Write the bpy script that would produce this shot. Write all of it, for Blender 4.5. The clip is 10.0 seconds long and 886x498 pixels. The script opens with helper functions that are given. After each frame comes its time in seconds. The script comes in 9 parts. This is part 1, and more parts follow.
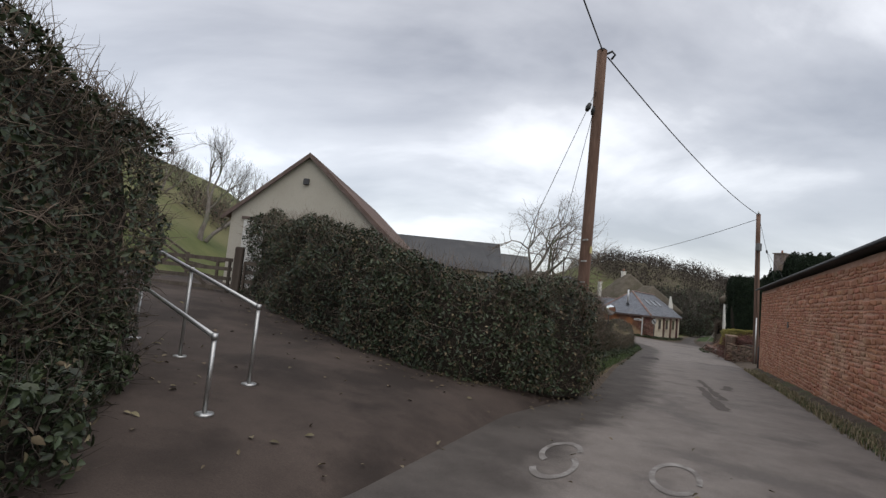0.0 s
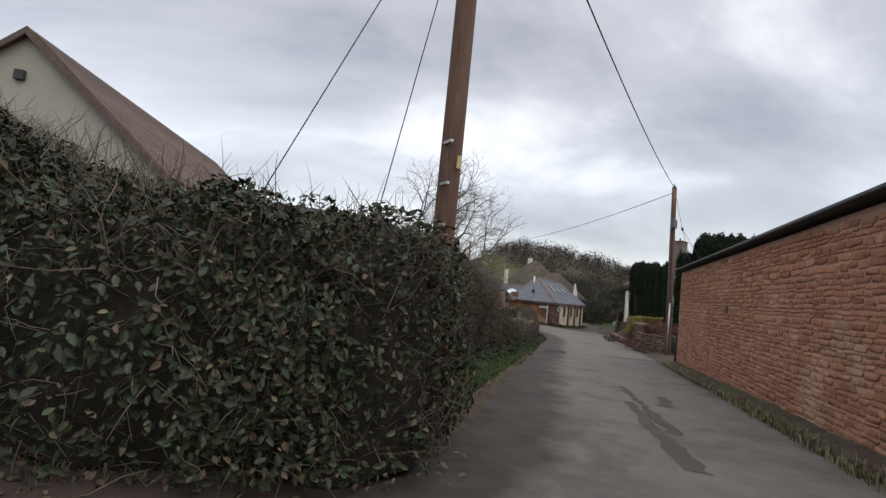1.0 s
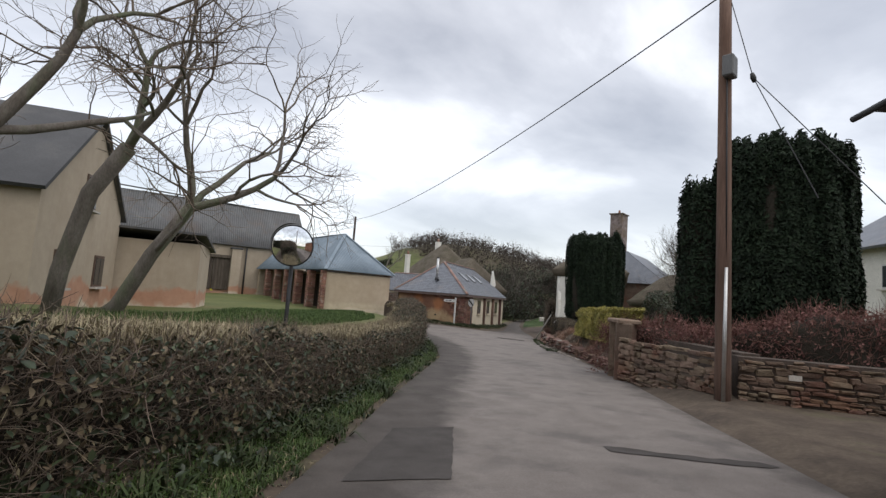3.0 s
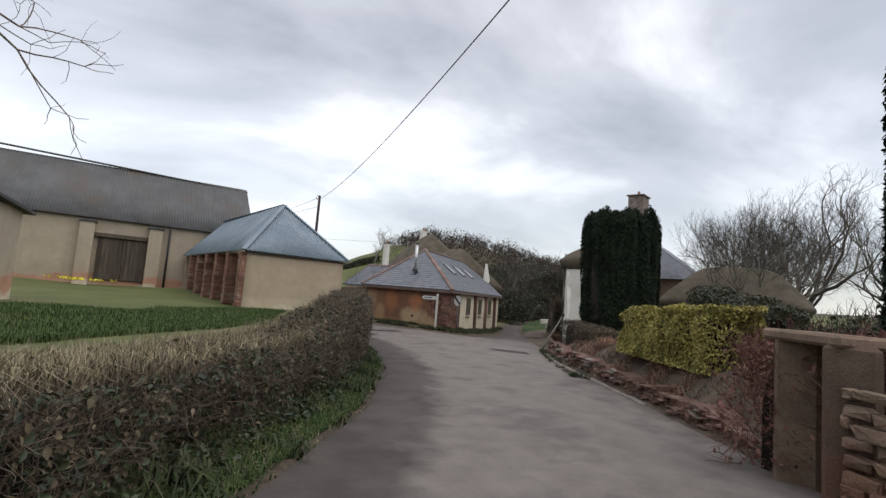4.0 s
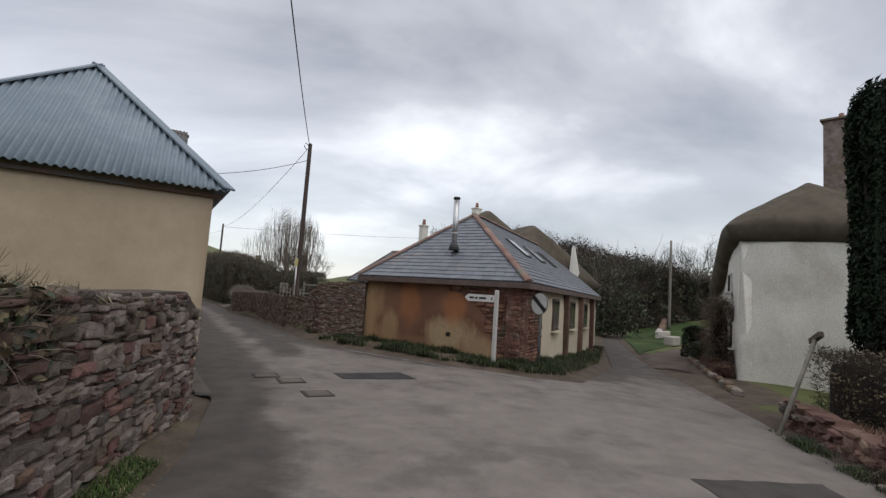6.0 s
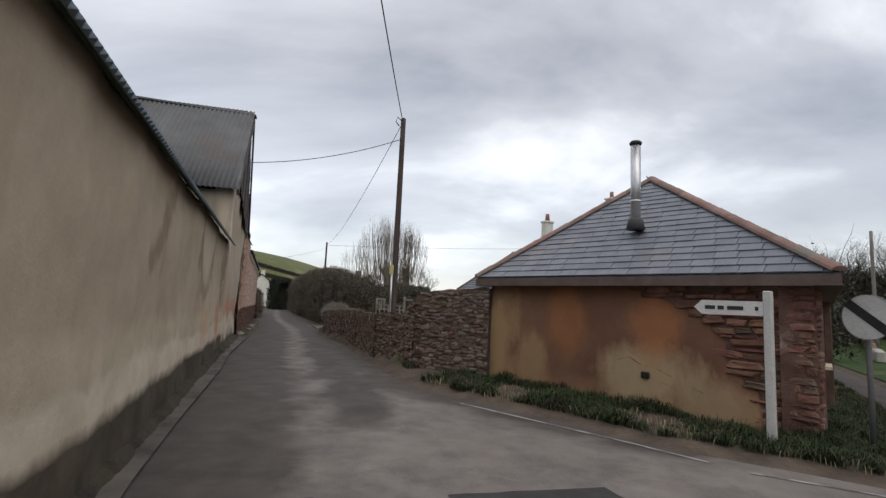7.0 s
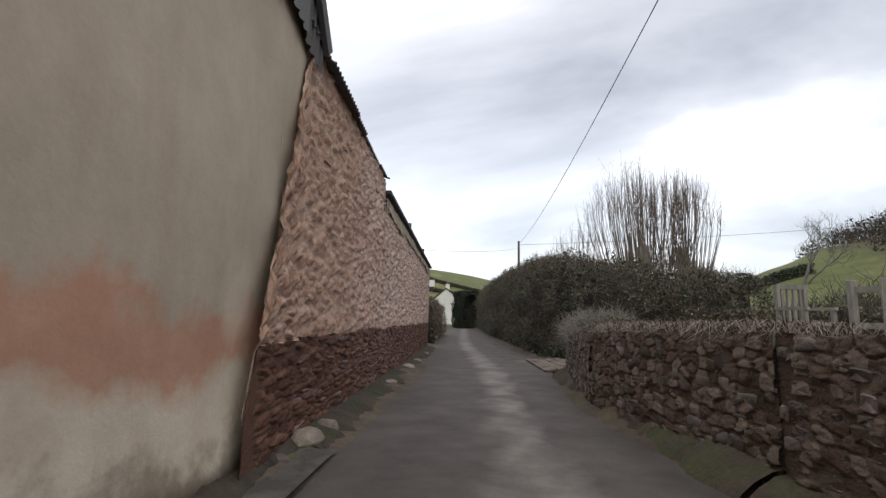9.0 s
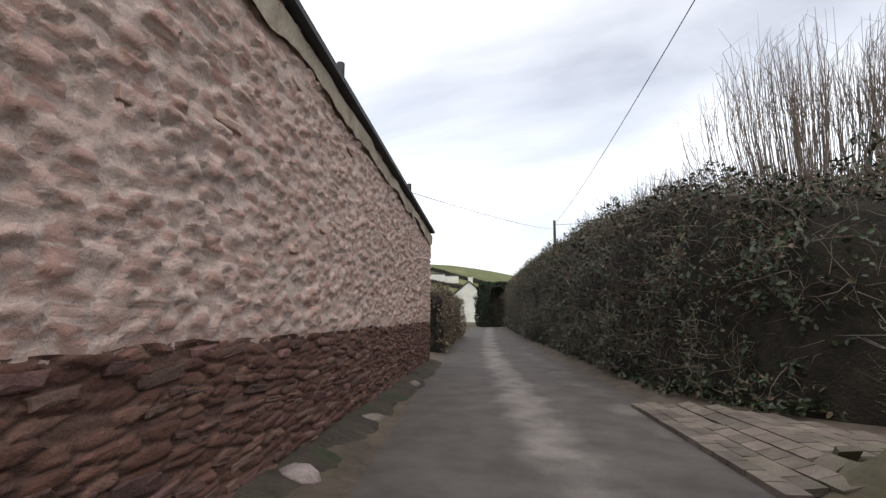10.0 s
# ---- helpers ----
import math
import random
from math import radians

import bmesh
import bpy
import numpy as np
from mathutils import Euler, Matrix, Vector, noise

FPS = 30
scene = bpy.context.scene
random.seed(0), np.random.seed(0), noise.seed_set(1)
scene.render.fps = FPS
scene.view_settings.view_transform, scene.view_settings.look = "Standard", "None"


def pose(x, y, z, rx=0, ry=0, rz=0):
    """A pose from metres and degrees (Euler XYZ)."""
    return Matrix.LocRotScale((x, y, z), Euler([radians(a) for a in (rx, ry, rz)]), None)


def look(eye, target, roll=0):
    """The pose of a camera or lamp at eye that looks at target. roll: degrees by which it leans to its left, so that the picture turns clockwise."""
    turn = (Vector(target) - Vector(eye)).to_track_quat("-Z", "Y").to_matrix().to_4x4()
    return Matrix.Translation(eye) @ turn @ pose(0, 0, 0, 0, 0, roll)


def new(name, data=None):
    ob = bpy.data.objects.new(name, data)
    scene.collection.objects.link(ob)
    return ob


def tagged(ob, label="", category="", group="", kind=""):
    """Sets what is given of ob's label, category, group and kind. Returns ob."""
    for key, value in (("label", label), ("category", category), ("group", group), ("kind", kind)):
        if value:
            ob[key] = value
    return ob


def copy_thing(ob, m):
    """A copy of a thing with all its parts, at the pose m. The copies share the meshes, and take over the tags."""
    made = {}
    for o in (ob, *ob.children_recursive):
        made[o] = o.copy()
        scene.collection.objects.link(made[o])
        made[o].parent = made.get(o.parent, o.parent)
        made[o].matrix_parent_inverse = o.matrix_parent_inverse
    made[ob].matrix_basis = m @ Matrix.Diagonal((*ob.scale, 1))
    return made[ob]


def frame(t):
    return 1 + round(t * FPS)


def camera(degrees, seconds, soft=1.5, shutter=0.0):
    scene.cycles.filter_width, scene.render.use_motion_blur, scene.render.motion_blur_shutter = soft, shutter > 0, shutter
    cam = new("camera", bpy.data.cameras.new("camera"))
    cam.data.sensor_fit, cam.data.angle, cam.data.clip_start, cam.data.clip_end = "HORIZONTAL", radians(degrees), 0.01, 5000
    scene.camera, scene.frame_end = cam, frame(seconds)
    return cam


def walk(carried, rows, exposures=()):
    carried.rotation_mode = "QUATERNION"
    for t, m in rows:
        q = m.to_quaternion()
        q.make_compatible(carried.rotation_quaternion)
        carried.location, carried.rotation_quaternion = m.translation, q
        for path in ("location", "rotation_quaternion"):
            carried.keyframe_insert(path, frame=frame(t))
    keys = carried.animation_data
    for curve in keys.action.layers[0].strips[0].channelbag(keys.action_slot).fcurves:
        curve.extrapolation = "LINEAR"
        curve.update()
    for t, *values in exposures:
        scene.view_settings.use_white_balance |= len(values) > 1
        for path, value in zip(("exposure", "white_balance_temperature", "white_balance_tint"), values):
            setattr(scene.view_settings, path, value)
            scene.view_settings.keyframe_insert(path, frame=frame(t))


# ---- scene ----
cam = camera(83.4, 10.0, soft=1.4)
EXPOSURES = [(0.0, -0.06), (1.0, -0.04), (2.5, 0.2), (3.2, 0.22), (4.5, 0.02), (6.0, -0.1), (7.0, -0.08), (7.6, 0.02), (8.4, 0.17), (9.0, 0.26), (10.0, 0.5)]
PATH = [
    (0, (1.986, 2.651, 2.449), (1.996, 4.644, 2.61), 5.7),
    (0.5, (2.945, 5.155, 2.37), (3.146, 7.139, 2.518), 5.9),
    (1, (4.17, 7.992, 2.227), (4.525, 9.954, 2.381), 5.9),
    (1.5, (5.79, 11.323, 2.117), (6.268, 13.258, 2.282), 5.2),
    (2, (7.611, 15.039, 1.933), (8.175, 16.95, 2.104), 4.6),
    (2.5, (9.494, 18.971, 1.85), (10.118, 20.863, 2.025), 4.3),
    (3, (11.419, 22.867, 1.686), (12.08, 24.746, 1.868), 4.3),
    (3.2, (12.223, 24.365, 1.652), (12.89, 26.242, 1.834), 4.5),
    (4.5, (16.993, 34.654, 1.262), (17.675, 36.525, 1.45), 4.6),
    (5, (18.486, 38.435, 1.111), (19.126, 40.32, 1.307), 5.1),
    (5.2, (18.99, 39.869, 1.149), (19.605, 41.763, 1.342), 5.4),
    (6.3, (20.82, 47.016, 1.243), (21.175, 48.974, 1.439), 3.2),
    (6.5, (20.877, 48.408, 1.216), (21.164, 50.377, 1.422), 3.0),
    (7, (20.619, 51.658, 1.092), (20.653, 53.644, 1.325), 2.6),
    (7.5, (19.946, 55.11, 1.005), (19.719, 57.08, 1.268), 2.1),
    (8, (18.785, 59.003, 0.989), (18.35, 60.936, 1.265), 1.4),
    (8.3, (17.936, 61.404, 0.989), (17.413, 63.313, 1.272), 1.2),
    (8.5, (17.449, 63.253, 0.962), (16.862, 65.145, 1.239), 1.2),
    (9, (15.841, 68.078, 0.867), (15.169, 69.941, 1.142), 0.9),
    (9.5, (14.155, 73.194, 0.827), (13.429, 75.039, 1.094), 0.9),
    (10, (12.942, 77.462, 0.814), (12.178, 79.292, 1.079), 0.2),
]
walk(cam, [(t, look(eye, target, roll)) for t, eye, target, roll in PATH], EXPOSURES)

# ---- world and light: a bright overcast winter sky ----
SUN_ELEV, SUN_ROT = radians(52), radians(140)
world = bpy.data.worlds.new("overcast_sky")
scene.world = world
world.use_nodes = True
wn, wl = world.node_tree.nodes, world.node_tree.links
wn.clear()
w_out = wn.new("ShaderNodeOutputWorld")
w_bg = wn.new("ShaderNodeBackground")
w_sky = wn.new("ShaderNodeTexSky")
w_sky.sky_type, w_sky.sun_disc = "NISHITA", False
w_sky.sun_elevation, w_sky.sun_rotation = SUN_ELEV, SUN_ROT
w_tc = wn.new("ShaderNodeTexCoord")
w_sep = wn.new("ShaderNodeSeparateXYZ")
wl.new(w_tc.outputs["Generated"], w_sep.inputs[0])


def w_math(op, a, b, clamp=False):
    n = wn.new("ShaderNodeMath")
    n.operation, n.use_clamp = op, clamp
    for k, v in enumerate((a, b)):
        if isinstance(v, (int, float)):
            n.inputs[k].default_value = v
        else:
            wl.new(v, n.inputs[k])
    return n.outputs[0]


# cloud deck: the view direction projected on a flat layer overhead
w_den = w_math("ADD", w_math("ABSOLUTE", w_sep.outputs[2], 0.0), 0.3)
w_comb = wn.new("ShaderNodeCombineXYZ")
wl.new(w_math("DIVIDE", w_sep.outputs[0], w_den), w_comb.inputs[0])
wl.new(w_math("DIVIDE", w_sep.outputs[1], w_den), w_comb.inputs[1])
w_map = wn.new("ShaderNodeMapping")
w_map.inputs["Rotation"].default_value = (0, 0, radians(-22))
w_map.inputs["Scale"].default_value = (0.95, 1.35, 1.0)
w_map.inputs["Location"].default_value = (3.1, 0.7, 0.0)
wl.new(w_comb.outputs[0], w_map.inputs[0])
w_n1 = wn.new("ShaderNodeTexNoise")
w_n1.inputs["Scale"].default_value, w_n1.inputs["Detail"].default_value = 0.95, 9
w_n1.inputs["Roughness"].default_value, w_n1.inputs["Distortion"].default_value = 0.52, 0.35
wl.new(w_map.outputs[0], w_n1.inputs["Vector"])
w_ramp = wn.new("ShaderNodeValToRGB")
w_el = w_ramp.color_ramp.elements
w_el[0].position, w_el[0].color = 0.33, (1.0, 0.995, 1.0, 1)
w_el[1].position, w_el[1].color = 0.64, (0.325, 0.322, 0.335, 1)
w_e = w_el.new(0.46)
w_e.color = (0.585, 0.58, 0.59, 1)
wl.new(w_n1.outputs[0], w_ramp.inputs[0])
# brighter towards the horizon, as thin cloud is
w_hor = wn.new("ShaderNodeMix")
w_hor.data_type = "RGBA"
w_fac = w_math("MULTIPLY", w_math("POWER", w_math("SUBTRACT", 1.0, w_math("ABSOLUTE", w_sep.outputs[2], 0.0), True), 5.0), 0.5)
wl.new(w_fac, w_hor.inputs[0])
wl.new(w_ramp.outputs[0], w_hor.inputs[6])
w_hor.inputs[7].default_value = (0.9, 0.89, 0.885, 1)
# an overcast sky is brightest overhead
# thinner cloud, and so more light, to the west than to the east
w_side = w_math("ADD", 1.0, w_math("MULTIPLY", w_math("SUBTRACT", w_math("MULTIPLY", w_sep.outputs[1], 0.25), w_sep.outputs[0]), 0.3))
w_zen = w_math("ADD", w_side, w_math("MULTIPLY", w_math("POWER", w_math("MAXIMUM", w_sep.outputs[2], 0.0), 3.0), 0.9))
wl.new(w_zen, w_bg.inputs["Strength"])
wl.new(w_hor.outputs[2], w_bg.inputs[0])
w_bg2 = wn.new("ShaderNodeBackground")
w_bg2.inputs["Strength"].default_value = 0.05
wl.new(w_sky.outputs[0], w_bg2.inputs[0])
w_add = wn.new("ShaderNodeAddShader")
wl.new(w_bg.outputs[0], w_add.inputs[0])
wl.new(w_bg2.outputs[0], w_add.inputs[1])
wl.new(w_add.outputs[0], w_out.inputs[0])

sun = new("sun", bpy.data.lights.new("sun", "SUN"))
sun.data.energy, sun.data.angle, sun.data.color = 1.2, radians(70), (1.0, 0.96, 0.9)
sun.matrix_world = look((0, 0, 60), (-30, 36, 0))


# ---- materials ----
def mat(name, c1, c2, scale=3.0, rough=0.9, bump=0.3, fine=45.0, stain=None, stain_scale=0.5, stain_at=0.55, metal=0.0, vary=0.0, spec=0.3, stretch=(1, 1, 1), dist=0.01, mask=None):
    m = bpy.data.materials.new(name)
    m.use_nodes = True
    n, l = m.node_tree.nodes, m.node_tree.links
    b = n["Principled BSDF"]
    b.inputs["Roughness"].default_value, b.inputs["Metallic"].default_value = rough, metal
    b.inputs["Specular IOR Level"].default_value = spec
    geo = n.new("ShaderNodeNewGeometry")
    mp = n.new("ShaderNodeMapping")
    mp.inputs["Scale"].default_value = stretch
    l.new(geo.outputs["Position"], mp.inputs[0])

    def tex(s, detail=6, rgh=0.6):
        t = n.new("ShaderNodeTexNoise")
        t.inputs["Scale"].default_value, t.inputs["Detail"].default_value, t.inputs["Roughness"].default_value = s, detail, rgh
        l.new(mp.outputs[0], t.inputs["Vector"])
        return t.outputs[0]

    def mix(f, a, c, blend="MIX"):
        x = n.new("ShaderNodeMix")
        x.data_type, x.blend_type = "RGBA", blend
        for k, v in ((0, f), (6, a), (7, c)):
            if isinstance(v, tuple):
                x.inputs[k].default_value = (*v, 1)
            elif isinstance(v, (int, float)):
                x.inputs[k].default_value = v
            else:
                l.new(v, x.inputs[k])
        return x.outputs[2]

    def ramp(v, a, c):
        r = n.new("ShaderNodeMapRange")
        r.inputs[1].default_value, r.inputs[2].default_value = a, c
        l.new(v, r.inputs[0])
        return r.outputs[0]

    col = mix(ramp(tex(scale), 0.32, 0.68), c1, c2)
    if stain:
        col = mix(ramp(tex(stain_scale, 5, 0.62), stain_at - 0.06, stain_at + 0.08), col, stain)
    if mask:
        at = n.new("ShaderNodeAttribute")
        at.attribute_name = mask[0]
        nz_ = n.new("ShaderNodeMath")
        nz_.operation = "ADD"
        l.new(at.outputs["Fac"], nz_.inputs[0])
        l.new(ramp(tex(mask[2], 6, 0.65), 0.0, 1.0), nz_.inputs[1])
        col = mix(ramp(nz_.outputs[0], 0.8, 1.2), col, mix(ramp(tex(1.7), 0.35, 0.65), mask[1], mask[3]))
    fn = tex(fine, 4, 0.7)
    col = mix(0.5, col, mix(ramp(fn, 0.3, 0.7), (0.55, 0.55, 0.55), (1.35, 1.35, 1.35)), "MULTIPLY")
    if vary:
        oi = n.new("ShaderNodeObjectInfo")
        ad = n.new("ShaderNodeMath")
        ad.operation = "ADD"
        l.new(oi.outputs["Random"], ad.inputs[0])
        l.new(geo.outputs["Random Per Island"], ad.inputs[1])
        fr = n.new("ShaderNodeMath")
        fr.operation = "FRACT"
        l.new(ad.outputs[0], fr.inputs[0])
        hs = n.new("ShaderNodeHueSaturation")
        l.new(col, hs.inputs["Color"])
        mv = n.new("ShaderNodeMapRange")
        mv.inputs[3].default_value, mv.inputs[4].default_value = 1 - vary, 1 + vary
        l.new(fr.outputs[0], mv.inputs[0])
        l.new(mv.outputs[0], hs.inputs["Value"])
        f2 = n.new("ShaderNodeMath")
        f2.operation, f2.inputs[1].default_value = "MULTIPLY", 7.31
        l.new(fr.outputs[0], f2.inputs[0])
        f3 = n.new("ShaderNodeMath")
        f3.operation = "FRACT"
        l.new(f2.outputs[0], f3.inputs[0])
        m2 = n.new("ShaderNodeMapRange")
        m2.inputs[3].default_value, m2.inputs[4].default_value = 0.5 - 0.03 * vary, 0.5 + 0.05 * vary
        l.new(f3.outputs[0], m2.inputs[0])
        l.new(m2.outputs[0], hs.inputs["Hue"])
        col = hs.outputs[0]
    l.new(col, b.inputs["Base Color"])
    if bump:
        bp = n.new("ShaderNodeBump")
        bp.inputs["Strength"].default_value, bp.inputs["Distance"].default_value = bump, dist
        l.new(fn, bp.inputs["Height"])
        l.new(bp.outputs[0], b.inputs["Normal"])
    return m


def zoned(name, c1, c2, streak, zones, patches=()):
    """old render: mottled, streaked downwards, fallen away in some ragged zones and darkened in others; zones: (height,
    softness, raggedness, colour, colour)
    """
    m = bpy.data.materials.new(name)
    m.use_nodes = True
    n, l = m.node_tree.nodes, m.node_tree.links
    b = n["Principled BSDF"]
    b.inputs["Roughness"].default_value, b.inputs["Specular IOR Level"].default_value = 0.94, 0.25
    geo = n.new("ShaderNodeNewGeometry")
    sep = n.new("ShaderNodeSeparateXYZ")
    l.new(geo.outputs["Position"], sep.inputs[0])

    def tex(s, stretch=(1, 1, 1), detail=6, rgh=0.62):
        mp = n.new("ShaderNodeMapping")
        mp.inputs["Scale"].default_value = stretch
        l.new(geo.outputs["Position"], mp.inputs[0])
        t = n.new("ShaderNodeTexNoise")
        t.inputs["Scale"].default_value, t.inputs["Detail"].default_value, t.inputs["Roughness"].default_value = s, detail, rgh
        l.new(mp.outputs[0], t.inputs["Vector"])
        return t.outputs[0]

    def ramp(v, a, c):
        r = n.new("ShaderNodeMapRange")
        r.inputs[1].default_value, r.inputs[2].default_value = a, c
        l.new(v, r.inputs[0])
        return r.outputs[0]

    def mix(f, a, c, blend="MIX"):
        x = n.new("ShaderNodeMix")
        x.data_type, x.blend_type = "RGBA", blend
        for k, v in ((0, f), (6, a), (7, c)):
            if isinstance(v, tuple):
                x.inputs[k].default_value = (*v, 1)
            elif isinstance(v, (int, float)):
                x.inputs[k].default_value = v
            else:
                l.new(v, x.inputs[k])
        return x.outputs[2]

    def math2(op, a, c):
        x = n.new("ShaderNodeMath")
        x.operation = op
        for k, v in enumerate((a, c)):
            if isinstance(v, (int, float)):
                x.inputs[k].default_value = v
            else:
                l.new(v, x.inputs[k])
        return x.outputs[0]

    col = mix(ramp(tex(0.7), 0.3, 0.7), c1, c2)
    col = mix(math2("MULTIPLY", ramp(tex(1.1, (1, 1, 0.14)), 0.52, 0.72), 0.7), col, streak)
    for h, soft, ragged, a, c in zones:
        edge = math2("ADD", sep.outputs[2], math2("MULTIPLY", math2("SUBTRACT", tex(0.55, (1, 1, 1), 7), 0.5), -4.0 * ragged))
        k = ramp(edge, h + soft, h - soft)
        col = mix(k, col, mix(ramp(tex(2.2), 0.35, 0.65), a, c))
    for x, y, z, r, zs, colour, amount in patches:
        mp = n.new("ShaderNodeMapping")
        mp.inputs["Scale"].default_value = (1, 1, zs)
        l.new(geo.outputs["Position"], mp.inputs[0])
        ds = n.new("ShaderNodeVectorMath")
        ds.operation = "DISTANCE"
        l.new(mp.outputs[0], ds.inputs[0])
        ds.inputs[1].default_value = (x, y, z * zs)
        edge = math2("ADD", ds.outputs["Value"], math2("MULTIPLY", math2("SUBTRACT", tex(2.0, (1, 1, 0.5), 6), 0.5), 1.6 * r))
        col = mix(math2("MULTIPLY", ramp(edge, r * 1.15, r * 0.55), amount), col, colour)
    fn = tex(30, (1, 1, 1), 4, 0.7)
    col = mix(0.3, col, mix(ramp(tex(3.2, (1, 1, 1), 8, 0.7), 0.3, 0.7), (0.72, 0.71, 0.7), (1.2, 1.2, 1.2)), "MULTIPLY")
    col = mix(0.1, col, mix(ramp(fn, 0.3, 0.7), (0.7, 0.7, 0.7), (1.25, 1.25, 1.25)), "MULTIPLY")
    l.new(col, b.inputs["Base Color"])
    hgt = math2("ADD", fn, math2("MULTIPLY", tex(5), 1.6))
    bp = n.new("ShaderNodeBump")
    bp.inputs["Strength"].default_value, bp.inputs["Distance"].default_value = 0.22, 0.01
    l.new(hgt, bp.inputs["Height"])
    l.new(bp.outputs[0], b.inputs["Normal"])
    return m



def rubble_mat(name, mortar, stones):
    """stones half buried in mortar: each stone its own tone, from the wall's own attributes"""
    m = mat(name, mortar, tuple(c * 0.86 for c in mortar), 4.0, 0.95, 0.9, 32, tuple(c * 0.7 for c in mortar), 0.9, 0.58, dist=0.02)
    n, l = m.node_tree.nodes, m.node_tree.links
    b = n["Principled BSDF"]
    old = b.inputs["Base Color"].links[0].from_socket
    tone, body = n.new("ShaderNodeAttribute"), n.new("ShaderNodeAttribute")
    tone.attribute_name, body.attribute_name = "tone", "body"
    rp = n.new("ShaderNodeValToRGB")
    el = rp.color_ramp.elements
    el[0].position, el[0].color = 0.0, (*stones[0], 1)
    el[1].position, el[1].color = 1.0, (*stones[-1], 1)
    for k, c in enumerate(stones[1:-1]):
        el.new((k + 1) / (len(stones) - 1)).color = (*c, 1)
    l.new(tone.outputs["Fac"], rp.inputs[0])
    tx = n.new("ShaderNodeTexNoise")
    tx.inputs["Scale"].default_value, tx.inputs["Detail"].default_value = 9.0, 6
    gq = n.new("ShaderNodeNewGeometry")
    l.new(gq.outputs["Position"], tx.inputs["Vector"])
    ad = n.new("ShaderNodeMath")
    ad.operation = "ADD"
    l.new(body.outputs["Fac"], ad.inputs[0])
    l.new(tx.outputs[0], ad.inputs[1])
    mr = n.new("ShaderNodeMapRange")
    mr.inputs[1].default_value, mr.inputs[2].default_value = 0.85, 1.15
    l.new(ad.outputs[0], mr.inputs[0])
    gr = n.new("ShaderNodeMix")
    gr.data_type, gr.blend_type = "RGBA", "MULTIPLY"
    gr.inputs[0].default_value = 0.6
    l.new(rp.outputs[0], gr.inputs[6])
    l.new(tx.outputs[0], gr.inputs[7])
    br = n.new("ShaderNodeMix")
    br.data_type, br.blend_type = "RGBA", "MULTIPLY"
    br.inputs[0].default_value = 1.0
    br.inputs[7].default_value = (1.6, 1.6, 1.6, 1)
    l.new(gr.outputs[2], br.inputs[6])
    mx = n.new("ShaderNodeMix")
    mx.data_type = "RGBA"
    l.new(mr.outputs[0], mx.inputs[0])
    l.new(old, mx.inputs[6])
    l.new(br.outputs[2], mx.inputs[7])
    # bare brown stone near the barn, lime-smeared further on
    sp = n.new("ShaderNodeSeparateXYZ")
    l.new(gq.outputs["Position"], sp.inputs[0])
    nz_ = n.new("ShaderNodeTexNoise")
    nz_.inputs["Scale"].default_value = 0.8
    l.new(gq.outputs["Position"], nz_.inputs["Vector"])
    sh = n.new("ShaderNodeMath")
    sh.operation, sh.inputs[1].default_value, sh.inputs[2].default_value = "MULTIPLY_ADD", 5.0, -2.5
    l.new(nz_.outputs[0], sh.inputs[0])
    ay = n.new("ShaderNodeMath")
    ay.operation = "ADD"
    l.new(sp.outputs[1], ay.inputs[0])
    l.new(sh.outputs[0], ay.inputs[1])
    far_ = n.new("ShaderNodeMapRange")
    far_.inputs[1].default_value, far_.inputs[2].default_value, far_.inputs[3].default_value, far_.inputs[4].default_value = 74.5, 78.0, 1.0, 0.0
    l.new(ay.outputs[0], far_.inputs[0])
    tint = n.new("ShaderNodeMix")
    tint.data_type, tint.blend_type = "RGBA", "MULTIPLY"
    tint.inputs[7].default_value = (0.88, 0.79, 0.69, 1)
    l.new(far_.outputs[0], tint.inputs[0])
    l.new(mx.outputs[2], tint.inputs[6])
    l.new(tint.outputs[2], b.inputs["Base Color"])
    return m


